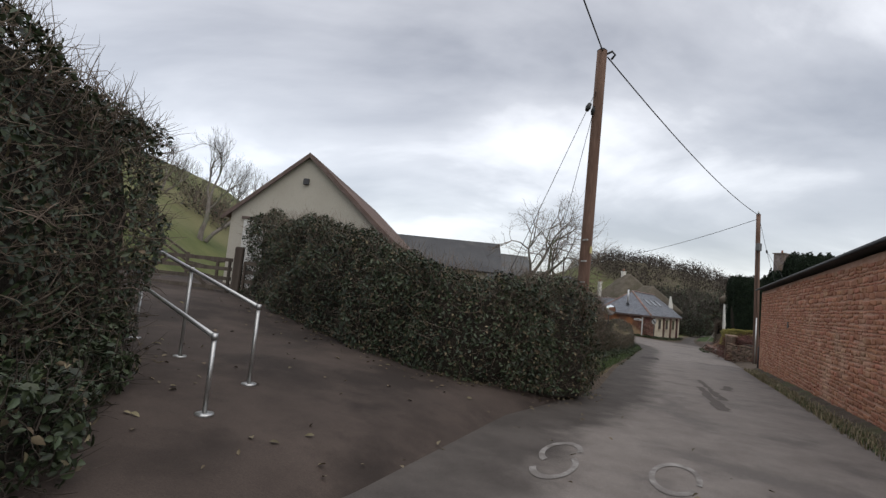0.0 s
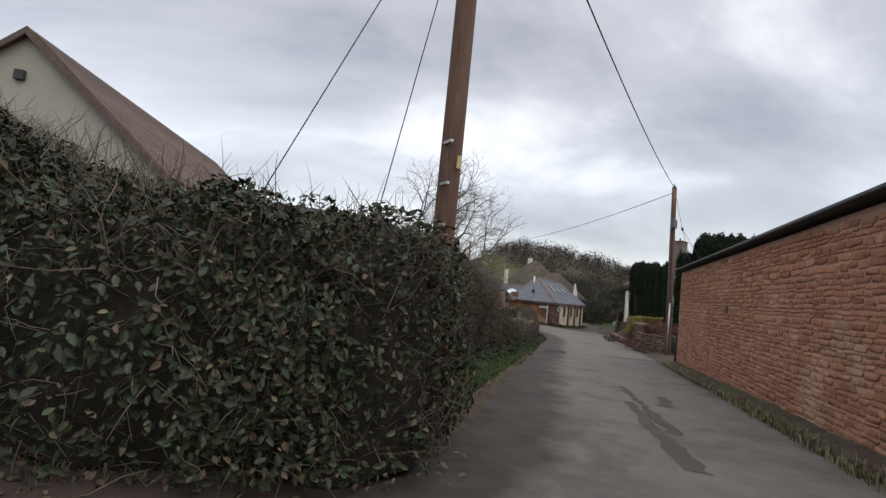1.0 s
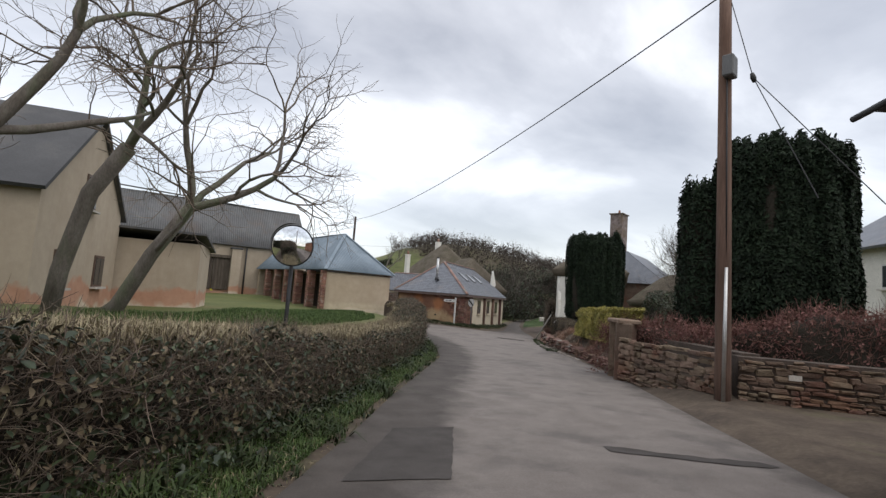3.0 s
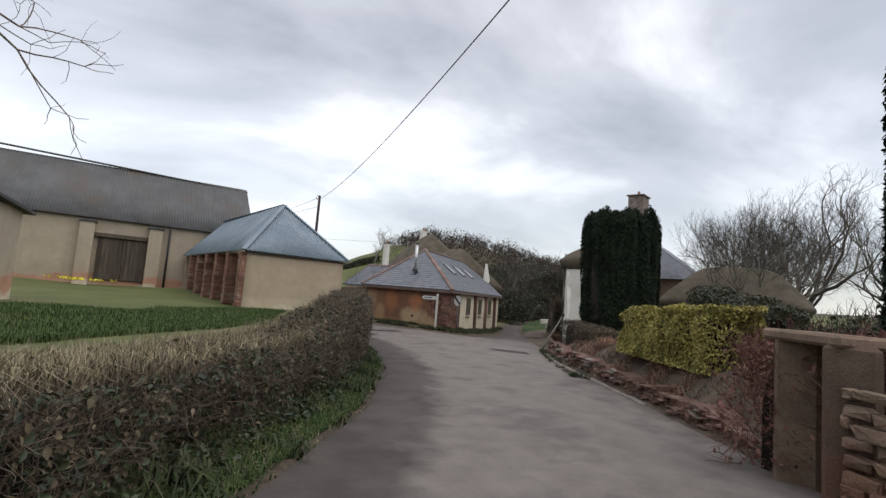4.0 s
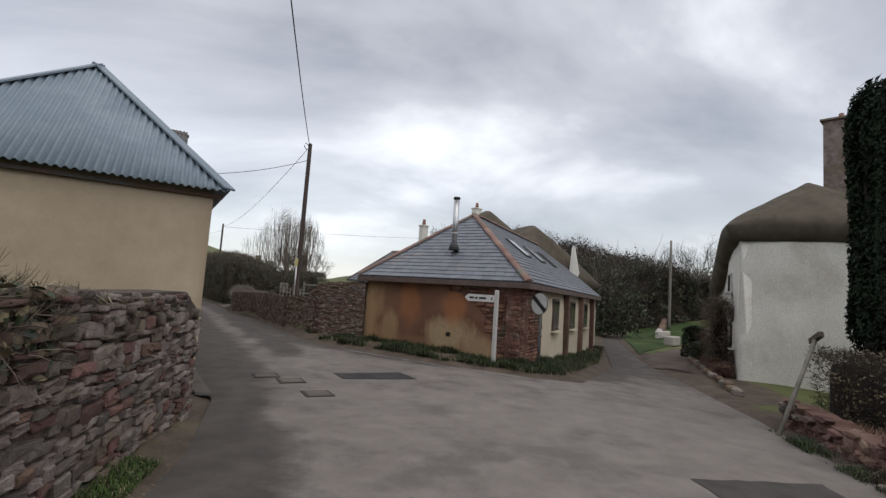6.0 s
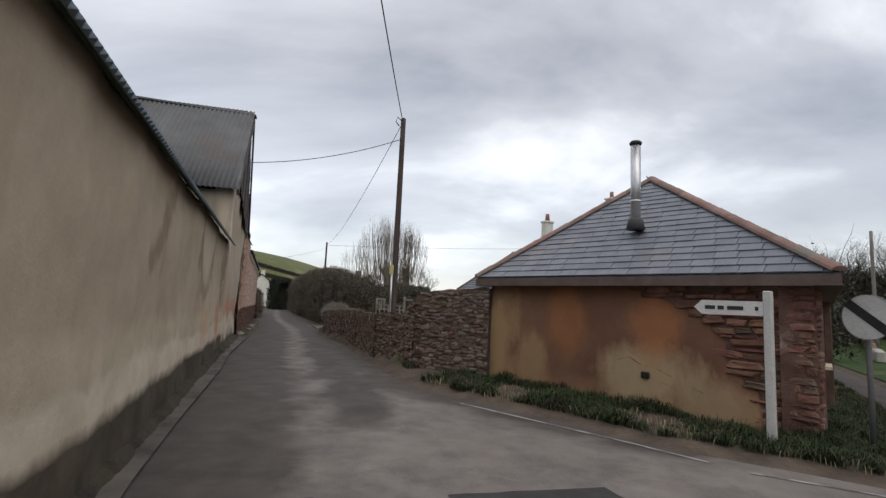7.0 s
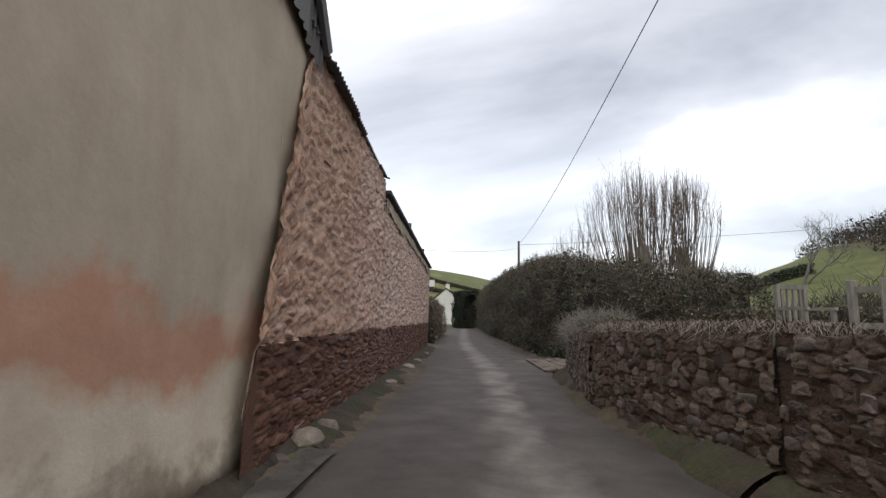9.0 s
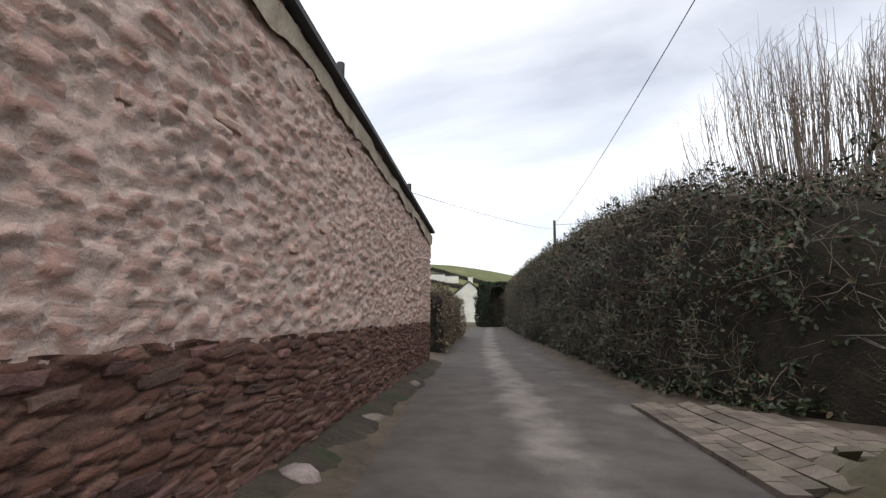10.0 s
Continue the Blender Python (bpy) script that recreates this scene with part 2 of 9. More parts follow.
M = {
    "courtstone": mat("brown_rubble_stone", (0.4, 0.26, 0.185), (0.54, 0.38, 0.275), 3, 0.93, 0.8, 40, (0.3, 0.15, 0.1), 1.0, 0.58, vary=0.3, dist=0.012),
    "ground": mat("field_grass", (0.07, 0.086, 0.026), (0.115, 0.122, 0.042), 0.5, 0.95, 0.6, 14, (0.16, 0.15, 0.07), 0.06, 0.56, mask=("mud", (0.06, 0.045, 0.034), 0.8, (0.11, 0.085, 0.062))),
    "soil": mat("damp_soil", (0.05, 0.038, 0.03), (0.1, 0.075, 0.055), 2.0, 0.95, 0.8, 20, (0.07, 0.075, 0.035), 0.7, 0.55, dist=0.03),
    "road": mat("worn_tarmac", (0.152, 0.131, 0.117), (0.205, 0.181, 0.162), 2.2, 0.82, 0.6, 70, (0.124, 0.109, 0.099), 0.9, 0.58, dist=0.006, mask=("mud", (0.056, 0.047, 0.041), 1.3, (0.09, 0.077, 0.068))),
    "tarpatch": mat("dark_tarmac_patch", (0.042, 0.04, 0.04), (0.062, 0.059, 0.057), 3, 0.9, 0.4, 120, spec=0.1, dist=0.004),
    "tarpatch2": mat("old_tarmac_patch", (0.06, 0.054, 0.05), (0.085, 0.077, 0.072), 3, 0.92, 0.4, 120, spec=0.1, dist=0.004),
    "wear": mat("worn_wheel_streak", (0.098, 0.086, 0.078), (0.125, 0.111, 0.101), 3, 0.92, 0.4, 90, spec=0.1, dist=0.004),
    "drive": mat("brown_tarmac_drive", (0.046, 0.034, 0.028), (0.076, 0.057, 0.047), 1.2, 0.92, 0.6, 70, (0.03, 0.022, 0.018), 0.5, 0.52, dist=0.006),
    "mud": mat("mud_film", (0.085, 0.07, 0.058), (0.11, 0.092, 0.078), 2, 0.9, 0.4, 60, dist=0.006),
    "worn_paint": mat("worn_road_paint", (0.2, 0.185, 0.172), (0.3, 0.285, 0.268), 6, 0.8, 0.2, 80, (0.16, 0.145, 0.132), 4, 0.5),
    "white": mat("white_road_paint", (0.26, 0.25, 0.235), (0.36, 0.35, 0.33), 6, 0.8, 0.2, 80, (0.14, 0.125, 0.115), 3, 0.5),
    "leaf": mat("ivy_leaf", (0.016, 0.026, 0.011), (0.05, 0.064, 0.03), 1.6, 0.48, 0.0, 20, vary=0.5, spec=0.38),
    "leaf_dry": mat("dry_leaf", (0.1, 0.075, 0.045), (0.16, 0.13, 0.085), 3, 0.8, 0.0, 20, vary=0.45),
    "twig": mat("grey_brown_twig", (0.1, 0.074, 0.057), (0.21, 0.168, 0.132), 4, 0.9, 0.0, 30, vary=0.35),
    "twig_dark": mat("dark_twig", (0.04, 0.032, 0.026), (0.08, 0.065, 0.052), 4, 0.9, 0.0, 30, vary=0.3),
    "twig_red": mat("russet_twig", (0.13, 0.06, 0.05), (0.2, 0.1, 0.085), 4, 0.9, 0.0, 30, vary=0.35),
    # near-black: shade between leaves put into the colour of hedge and yew cores
    "core": mat("inner_shade_colour", (0.016, 0.014, 0.01), (0.04, 0.033, 0.024), 3, 1.0, 0.8, 18, dist=0.05),
    "bark": mat("grey_bark", (0.12, 0.1, 0.085), (0.2, 0.18, 0.155), 5, 0.95, 0.8, 40, (0.13, 0.14, 0.09), 1.5, 0.56, stretch=(1, 1, 0.3), dist=0.02),
    "yew": mat("yew_foliage", (0.009, 0.016, 0.008), (0.02, 0.032, 0.016), 2, 0.75, 0.0, 20, vary=0.45, spec=0.2),
    "golden": mat("golden_hedge_leaf", (0.27, 0.24, 0.06), (0.46, 0.39, 0.12), 2, 0.6, 0.0, 20, (0.2, 0.19, 0.05), 1.2, 0.56, vary=0.4),
    "damp_line": mat("damp_stained_render", (0.25, 0.19, 0.13), (0.31, 0.24, 0.17), 3, 0.95, 0.3, 30, dist=0.01),
    "kerb": mat("pale_worn_kerb_stone", (0.17, 0.145, 0.125), (0.25, 0.22, 0.19), 4, 0.9, 0.6, 50, (0.16, 0.13, 0.105), 1.6, 0.56, vary=0.2),
    "strip": mat("dirty_concrete_strip", (0.1, 0.086, 0.074), (0.15, 0.13, 0.113), 2.4, 0.9, 0.6, 60, (0.06, 0.053, 0.044), 1.2, 0.55, dist=0.006),
    "track": mat("brown_earth_track", (0.085, 0.063, 0.05), (0.14, 0.108, 0.086), 1.4, 0.93, 0.8, 40, (0.06, 0.048, 0.037), 0.6, 0.55, dist=0.015),
    "turf": mat("lush_turf", (0.024, 0.048, 0.011), (0.046, 0.076, 0.02), 1.2, 0.95, 0.8, 30, (0.08, 0.095, 0.03), 0.5, 0.6, dist=0.03),
    "grass": mat("grass_blade", (0.038, 0.072, 0.016), (0.075, 0.11, 0.03), 1.5, 0.7, 0.0, 20, vary=0.4),
    "grass_dark": mat("dark_verge_grass", (0.02, 0.034, 0.011), (0.046, 0.062, 0.022), 1.5, 0.75, 0.0, 20, (0.06, 0.05, 0.03), 2.0, 0.58, vary=0.45),
    "grass_dry": mat("dry_grass_blade", (0.2, 0.165, 0.1), (0.3, 0.25, 0.16), 2, 0.85, 0.0, 20, vary=0.4),
    "bracken": mat("dead_bracken", (0.2, 0.11, 0.075), (0.34, 0.21, 0.15), 2, 0.9, 0.0, 20, vary=0.4),
    "sandstone": mat("red_sandstone", (0.3, 0.125, 0.075), (0.4, 0.19, 0.118), 3, 0.92, 0.6, 40, (0.43, 0.26, 0.175), 0.9, 0.58, vary=0.22, dist=0.012),
    "mortar_red": mat("red_lime_mortar", (0.4, 0.22, 0.15), (0.52, 0.33, 0.245), 4, 0.95, 0.8, 60, dist=0.01),
    "limestone": mat("limewashed_rubble", (0.44, 0.29, 0.235), (0.58, 0.42, 0.35), 2.2, 0.95, 0.9, 35, (0.38, 0.21, 0.16), 0.8, 0.6, vary=0.2, dist=0.015),
    "court_face": rubble_mat("pink_lime_smeared_rubble", (0.6, 0.465, 0.4), ((0.46, 0.325, 0.27), (0.36, 0.225, 0.18), (0.52, 0.4, 0.34), (0.42, 0.285, 0.235), (0.31, 0.185, 0.145))),
    "garden_face": rubble_mat("earth_pointed_rubble", (0.15, 0.118, 0.1), ((0.125, 0.083, 0.07), (0.23, 0.2, 0.18), (0.12, 0.085, 0.073), (0.29, 0.26, 0.235), (0.165, 0.118, 0.1))),
    "court_base": rubble_mat("damp_red_rubble", (0.14, 0.08, 0.06), ((0.1, 0.047, 0.033), (0.075, 0.036, 0.026), (0.135, 0.067, 0.048), (0.175, 0.1, 0.075))),
    "mortar_pink": mat("pink_lime_mortar", (0.52, 0.36, 0.295), (0.68, 0.51, 0.43), 6.0, 0.95, 0.9, 30, (0.44, 0.25, 0.19), 1.1, 0.56, dist=0.02),
    "redrubble": mat("dark_red_rubble", (0.095, 0.052, 0.043), (0.17, 0.1, 0.082), 3, 0.9, 0.9, 40, vary=0.4, dist=0.015),
    "mortar_dark": mat("damp_red_mortar", (0.1, 0.05, 0.038), (0.2, 0.12, 0.095), 3, 0.95, 0.9, 40, (0.4, 0.3, 0.25), 1.4, 0.62, dist=0.015),
    "quoin": mat("red_sandstone_quoin", (0.15, 0.068, 0.05), (0.25, 0.125, 0.092), 3, 0.92, 0.9, 40, (0.3, 0.2, 0.15), 1.3, 0.62, vary=0.35, dist=0.015),
    "rubble": mat("grey_brown_rubble", (0.1, 0.079, 0.07), (0.25, 0.21, 0.19), 3.5, 0.92, 0.9, 40, (0.13, 0.1, 0.07), 1.2, 0.55, vary=0.42, dist=0.015),
    "mortar_grey": mat("earth_mortar", (0.06, 0.046, 0.038), (0.11, 0.086, 0.07), 4, 0.95, 0.9, 40, dist=0.02),
    "garden_stone": mat("buff_garden_stone", (0.13, 0.092, 0.067), (0.22, 0.16, 0.118), 3, 0.92, 0.9, 40, (0.18, 0.1, 0.07), 1.0, 0.55, vary=0.35, dist=0.015),
    # cob and cob_tan: the last zone is darker, at the wall foot
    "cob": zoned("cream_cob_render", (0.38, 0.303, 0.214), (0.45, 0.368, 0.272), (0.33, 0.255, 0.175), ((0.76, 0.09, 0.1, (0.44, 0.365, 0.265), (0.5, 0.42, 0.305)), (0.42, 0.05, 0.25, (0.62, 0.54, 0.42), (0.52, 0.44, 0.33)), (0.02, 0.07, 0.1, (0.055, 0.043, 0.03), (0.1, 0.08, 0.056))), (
        (15.1, 64.8, 0.5, 0.85, 1.3, (0.42, 0.22, 0.145), 0.85), (14.87, 65.38, 2.0, 0.17, 0.14, (0.22, 0.165, 0.12), 0.65), (14.77, 65.72, 1.8, 0.13, 0.14, (0.17, 0.125, 0.09), 0.7), (14.6, 66.1, 2.6, 0.45, 0.7, (0.24, 0.18, 0.13), 0.5),
        (16.3, 60.87, 2.1, 0.13, 0.2, (0.31, 0.225, 0.145), 0.6), (16.2, 61.2, 1.3, 0.22, 0.7, (0.31, 0.225, 0.145), 0.55), (15.85, 62.3, 1.5, 0.2, 0.5, (0.31, 0.225, 0.145), 0.55), (15.62, 63.1, 2.2, 0.12, 0.2, (0.29, 0.21, 0.14), 0.6),
        (17.27, 57.83, 1.9, 0.11, 0.16, (0.3, 0.215, 0.14), 0.6), *((18.75 - 0.3022 * q, 53.15 + 0.9532 * q, h, 0.2, 1.0, (0.23, 0.17, 0.112), 0.75) for q, h in ((5.3, 2.5), (5.15, 2.3), (5.0, 2.1), (4.84, 1.93), (4.65, 1.7), (4.45, 1.5), (8.0, 2.1), (8.1, 1.8), (9.05, 1.18), (9.35, 1.15), (9.65, 1.22), (8.2, 2.5), (8.22, 2.2), (8.26, 1.95), (8.36, 1.7), (8.52, 1.5), (8.75, 1.3), (10.55, 2.4), (10.5, 2.1), (10.38, 1.85), (10.2, 1.62), (9.9, 1.42), (12.88, 1.9), (12.92, 1.5), (12.97, 1.1), (13.35, 2.1), (13.32, 1.75))), (15.9, 62.1, 2.3, 1.05, 1.0, (0.5, 0.425, 0.325), 0.65), (15.9, 62.2, 0.5, 0.5, 1.0, (0.5, 0.31, 0.2), 0.5))),
    "cob_pale": mat("weathered_lime_render", (0.33, 0.27, 0.2), (0.45, 0.39, 0.3), 1.3, 0.95, 0.8, 22, (0.2, 0.13, 0.09), 0.9, 0.6, dist=0.025),
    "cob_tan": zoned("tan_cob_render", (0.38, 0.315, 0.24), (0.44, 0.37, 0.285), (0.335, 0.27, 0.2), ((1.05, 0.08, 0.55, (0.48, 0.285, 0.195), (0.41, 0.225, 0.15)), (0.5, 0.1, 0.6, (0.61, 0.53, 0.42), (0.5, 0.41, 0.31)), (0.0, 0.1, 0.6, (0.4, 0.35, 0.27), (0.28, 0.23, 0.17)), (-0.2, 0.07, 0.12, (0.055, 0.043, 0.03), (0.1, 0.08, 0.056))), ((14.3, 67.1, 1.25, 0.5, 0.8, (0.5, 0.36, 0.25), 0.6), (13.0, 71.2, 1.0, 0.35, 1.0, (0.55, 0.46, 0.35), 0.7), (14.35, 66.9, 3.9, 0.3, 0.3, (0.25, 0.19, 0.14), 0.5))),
    "cob_red": mat("exposed_red_cob", (0.26, 0.13, 0.085), (0.34, 0.19, 0.125), 1.4, 0.95, 0.8, 24, (0.36, 0.27, 0.19), 0.8, 0.58, dist=0.02),
    "orange": zoned("orange_limewash", (0.145, 0.07, 0.045), (0.215, 0.117, 0.073), (0.165, 0.064, 0.037), ((-0.25, 0.2, 0.6, (0.36, 0.22, 0.125), (0.28, 0.15, 0.08)),), (
        (22.15, 63.1, 0.6, 0.6, 0.5, (0.38, 0.25, 0.13), 0.85), (22.8, 62.4, 0.1, 0.45, 0.7, (0.4, 0.27, 0.14), 0.7), (24.45, 60.6, 0.05, 1.05, 1.7, (0.44, 0.325, 0.19), 0.9), (25.2, 59.8, -0.3, 0.6, 1.3, (0.4, 0.29, 0.17), 0.7), (23.4, 61.8, 1.0, 0.55, 0.6, (0.33, 0.14, 0.06), 0.7), (24.6, 60.5, 0.9, 0.5, 0.8, (0.38, 0.16, 0.07), 0.7))),
    "plinth": mat("muddy_wall_foot", (0.035, 0.027, 0.02), (0.08, 0.064, 0.047), 2.2, 0.95, 1.0, 16, (0.036, 0.042, 0.02), 1.1, 0.55, dist=0.05),
    "cream": mat("cream_paint", (0.56, 0.49, 0.37), (0.62, 0.55, 0.43), 1.0, 0.85, 0.3, 30, dist=0.008),
    "whitewash": mat("white_limewash", (0.62, 0.6, 0.54), (0.7, 0.68, 0.62), 0.9, 0.9, 0.35, 24, (0.55, 0.51, 0.44), 0.6, 0.62, dist=0.012),
    "garage": mat("pale_stone_render", (0.4, 0.37, 0.31), (0.44, 0.41, 0.35), 0.8, 0.9, 0.25, 70, dist=0.006),
    "slate": mat("blue_grey_slate", (0.12, 0.13, 0.15), (0.17, 0.18, 0.2), 2.2, 0.5, 0.3, 30, (0.19, 0.175, 0.17), 0.8, 0.64, vary=0.12, spec=0.5, dist=0.004),
    "slate_dark": mat("dark_fibre_slate", (0.055, 0.055, 0.058), (0.08, 0.08, 0.082), 0.8, 0.75, 0.3, 30, (0.1, 0.095, 0.09), 0.4, 0.6),
    "ridge": mat("red_ridge_tile", (0.19, 0.11, 0.09), (0.27, 0.175, 0.145), 3, 0.9, 0.5, 40, (0.2, 0.18, 0.15), 2, 0.58, vary=0.2),
    "browntile": mat("brown_roof_tile", (0.1, 0.066, 0.053), (0.15, 0.1, 0.082), 2, 0.85, 0.6, 20, vary=0.2),
    "tin_blue": mat("blue_corrugated_sheet", (0.165, 0.21, 0.25), (0.21, 0.255, 0.295), 1.2, 0.55, 0.1, 60, (0.25, 0.3, 0.34), 0.7, 0.58, metal=0.1),
    "tin_grey": mat("grey_corrugated_sheet", (0.095, 0.095, 0.096), (0.14, 0.14, 0.14), 0.9, 0.6, 0.15, 50, (0.12, 0.105, 0.095), 0.6, 0.58),
    "tin_rust": mat("dark_weathered_sheet", (0.06, 0.055, 0.055), (0.12, 0.11, 0.105), 2, 0.8, 0.3, 40, (0.1, 0.06, 0.045), 1.0, 0.55),
    "thatch": mat("weathered_thatch", (0.078, 0.064, 0.047), (0.13, 0.11, 0.082), 1.3, 0.98, 1.0, 30, (0.07, 0.065, 0.04), 0.6, 0.57, dist=0.04),
    "timber": mat("dark_weathered_timber", (0.055, 0.042, 0.033), (0.11, 0.09, 0.072), 6, 0.9, 0.6, 50, stretch=(1, 1, 0.15), vary=0.25),
    "timber_grey": mat("silvered_timber", (0.16, 0.145, 0.125), (0.25, 0.23, 0.2), 6, 0.9, 0.5, 50, stretch=(1, 1, 0.2), vary=0.25),
    "pole": mat("creosoted_pole_wood", (0.12, 0.07, 0.05), (0.185, 0.115, 0.085), 9, 0.85, 0.5, 40, (0.085, 0.055, 0.042), 0.9, 0.55, stretch=(1, 1, 0.08)),
    "pole_dark": mat("dark_pole_wood", (0.05, 0.036, 0.032), (0.09, 0.066, 0.058), 9, 0.85, 0.5, 40, stretch=(1, 1, 0.08)),
    "brick": mat("old_red_brick", (0.2, 0.095, 0.07), (0.3, 0.16, 0.12), 5, 0.9, 0.6, 60, (0.36, 0.3, 0.25), 3, 0.6, vary=0.35),
    "steel": mat("galvanised_steel", (0.42, 0.42, 0.41), (0.52, 0.52, 0.51), 8, 0.38, 0.05, 60, metal=0.85),
    "flue": mat("brushed_flue_steel", (0.5, 0.5, 0.5), (0.58, 0.58, 0.58), 8, 0.38, 0.0, 60, metal=0.9),
    "mirror": mat("mirror_face", (0.85, 0.85, 0.85), (0.87, 0.87, 0.87), 1, 0.03, 0.0, 20, metal=1.0),
    "black": mat("black_plastic", (0.018, 0.018, 0.018), (0.03, 0.03, 0.03), 6, 0.5, 0.1, 60),
    "cable": mat("black_cable", (0.02, 0.02, 0.021), (0.03, 0.03, 0.031), 4, 0.6, 0.0, 40),
    "signwhite": mat("white_sign_paint", (0.5, 0.49, 0.465), (0.58, 0.57, 0.54), 6, 0.5, 0.1, 60, (0.45, 0.43, 0.39), 4, 0.62),
    "signblack": mat("black_sign_paint", (0.02, 0.02, 0.02), (0.03, 0.03, 0.03), 6, 0.5, 0.0, 60),
    "glass": mat("dark_window_pane", (0.02, 0.022, 0.025), (0.035, 0.038, 0.042), 1, 0.08, 0.0, 20, spec=0.8),
    "frame": mat("brown_window_frame", (0.09, 0.06, 0.045), (0.13, 0.09, 0.07), 5, 0.6, 0.1, 60),
    "terracotta": mat("terracotta_pot", (0.2, 0.1, 0.07), (0.27, 0.145, 0.105), 4, 0.85, 0.3, 40, vary=0.2),
    "paving": mat("pale_paving", (0.42, 0.39, 0.35), (0.5, 0.47, 0.42), 2, 0.9, 0.3, 40, (0.32, 0.3, 0.26), 1, 0.6, vary=0.15),
    "paver": mat("buff_brick_paver", (0.095, 0.075, 0.062), (0.17, 0.138, 0.113), 3, 0.9, 0.4, 50, (0.12, 0.12, 0.075), 0.9, 0.6, vary=0.25),
    "yellow": mat("yellow_plate", (0.5, 0.44, 0.19), (0.56, 0.5, 0.24), 4, 0.6, 0.05, 40),
    "daffodil": mat("daffodil_yellow", (0.6, 0.5, 0.04), (0.7, 0.6, 0.08), 4, 0.7, 0.0, 40),
    "fascia": mat("brown_fascia_board", (0.1, 0.07, 0.06), (0.15, 0.11, 0.095), 4, 0.7, 0.2, 40),
    "iron": mat("black_iron", (0.02, 0.02, 0.022), (0.035, 0.035, 0.036), 4, 0.55, 0.1, 60),
}


# ---- building helpers ----
def link_mesh(name, me, material, parent=None, label=""):
    if material is not None:
        me.materials.append(material)
    ob = new(name, me)
    if parent is not None:
        ob.parent = parent
        ob.matrix_parent_inverse = Matrix.Translation(-parent.location)
    if label:
        ob["label"] = label
    return ob


def part(name, bm, material, parent=None, label="", smooth=False):
    me = bpy.data.meshes.new(name)
    bm.to_mesh(me)
    bm.free()
    if smooth:
        me.polygons.foreach_set("use_smooth", [True] * len(me.polygons))
    return link_mesh(name, me, material, parent, label)


def part_np(name, verts, faces, material, parent=None, label="", smooth=False):
    """faces: an array of rows of equal length"""
    verts, faces = np.asarray(verts, dtype=np.float32), np.asarray(faces, dtype=np.int32)
    me = bpy.data.meshes.new(name)
    k = faces.shape[1]
    me.vertices.add(len(verts))
    me.vertices.foreach_set("co", verts.ravel())
    me.loops.add(faces.size)
    me.loops.foreach_set("vertex_index", faces.ravel())
    me.polygons.add(len(faces))
    me.polygons.foreach_set("loop_start", np.arange(len(faces), dtype=np.int32) * k)
    me.polygons.foreach_set("loop_total", np.full(len(faces), k, dtype=np.int32))
    if smooth:
        me.polygons.foreach_set("use_smooth", np.ones(len(faces), dtype=bool))
    me.update(calc_edges=True)
    me.validate()
    return link_mesh(name, me, material, parent, label)


def thing(name, place, label, category, group="", kind=""):
    ob = new(name)
    ob.location = place
    ob.empty_display_size = 0.2
    return tagged(ob, label, category, group, kind)


def add_box(bm, centre, size, rz=0.0, bevel=0.0, tilt=(0, 0)):
    m = pose(*centre, tilt[0], tilt[1], rz) @ Matrix.Diagonal((*size, 1))
    r = bmesh.ops.create_cube(bm, size=1.0, matrix=m)
    if bevel:
        es = list({e for v in r["verts"] for e in v.link_edges})
        bmesh.ops.bevel(bm, geom=es, offset=bevel, segments=1, affect="EDGES")
    return bm


def box(centre, size, rz=0.0, bevel=0.0, tilt=(0, 0)):
    return add_box(bmesh.new(), centre, size, rz, bevel, tilt)


def add_beam(bm, a, b, w, h):
    """a square timber from a to b"""
    a, b = Vector(a), Vector(b)
    q = (b - a).to_track_quat("X", "Z")
    m = Matrix.Translation((a + b) / 2) @ q.to_matrix().to_4x4() @ Matrix.Diagonal(((b - a).length, w, h, 1))
    bmesh.ops.create_cube(bm, size=1.0, matrix=m)
    return bm


def tube_np(paths, sides=6):
    """paths: list of (points, radii); returns verts, quad faces"""
    V, F, o = [], [], 0
    ang = np.arange(sides) * 2 * np.pi / sides
    ca, sa = np.cos(ang), np.sin(ang)
    for pts, rad in paths:
        p = np.asarray(pts, dtype=float)
        d = np.gradient(p, axis=0)
        d /= np.linalg.norm(d, axis=1)[:, None] + 1e-9
        ref = np.array([0.0, 0.0, 1.0]) if abs(d[0, 2]) < 0.9 else np.array([1.0, 0.0, 0.0])
        u = np.cross(d, ref)
        u /= np.linalg.norm(u, axis=1)[:, None] + 1e-9
        w = np.cross(d, u)
        r = np.asarray(rad, dtype=float)[:, None, None]
        ring = p[:, None, :] + r * (ca[None, :, None] * u[:, None, :] + sa[None, :, None] * w[:, None, :])
        n = len(p)
        V.append(ring.reshape(-1, 3))
        i = np.arange(n - 1)[:, None] * sides + np.arange(sides)[None, :]
        j = np.arange(n - 1)[:, None] * sides + (np.arange(sides)[None, :] + 1) % sides
        F.append((np.stack([i, j, j + sides, i + sides], axis=-1) + o).reshape(-1, 4))
        o += n * sides
    return np.concatenate(V), np.concatenate(F)


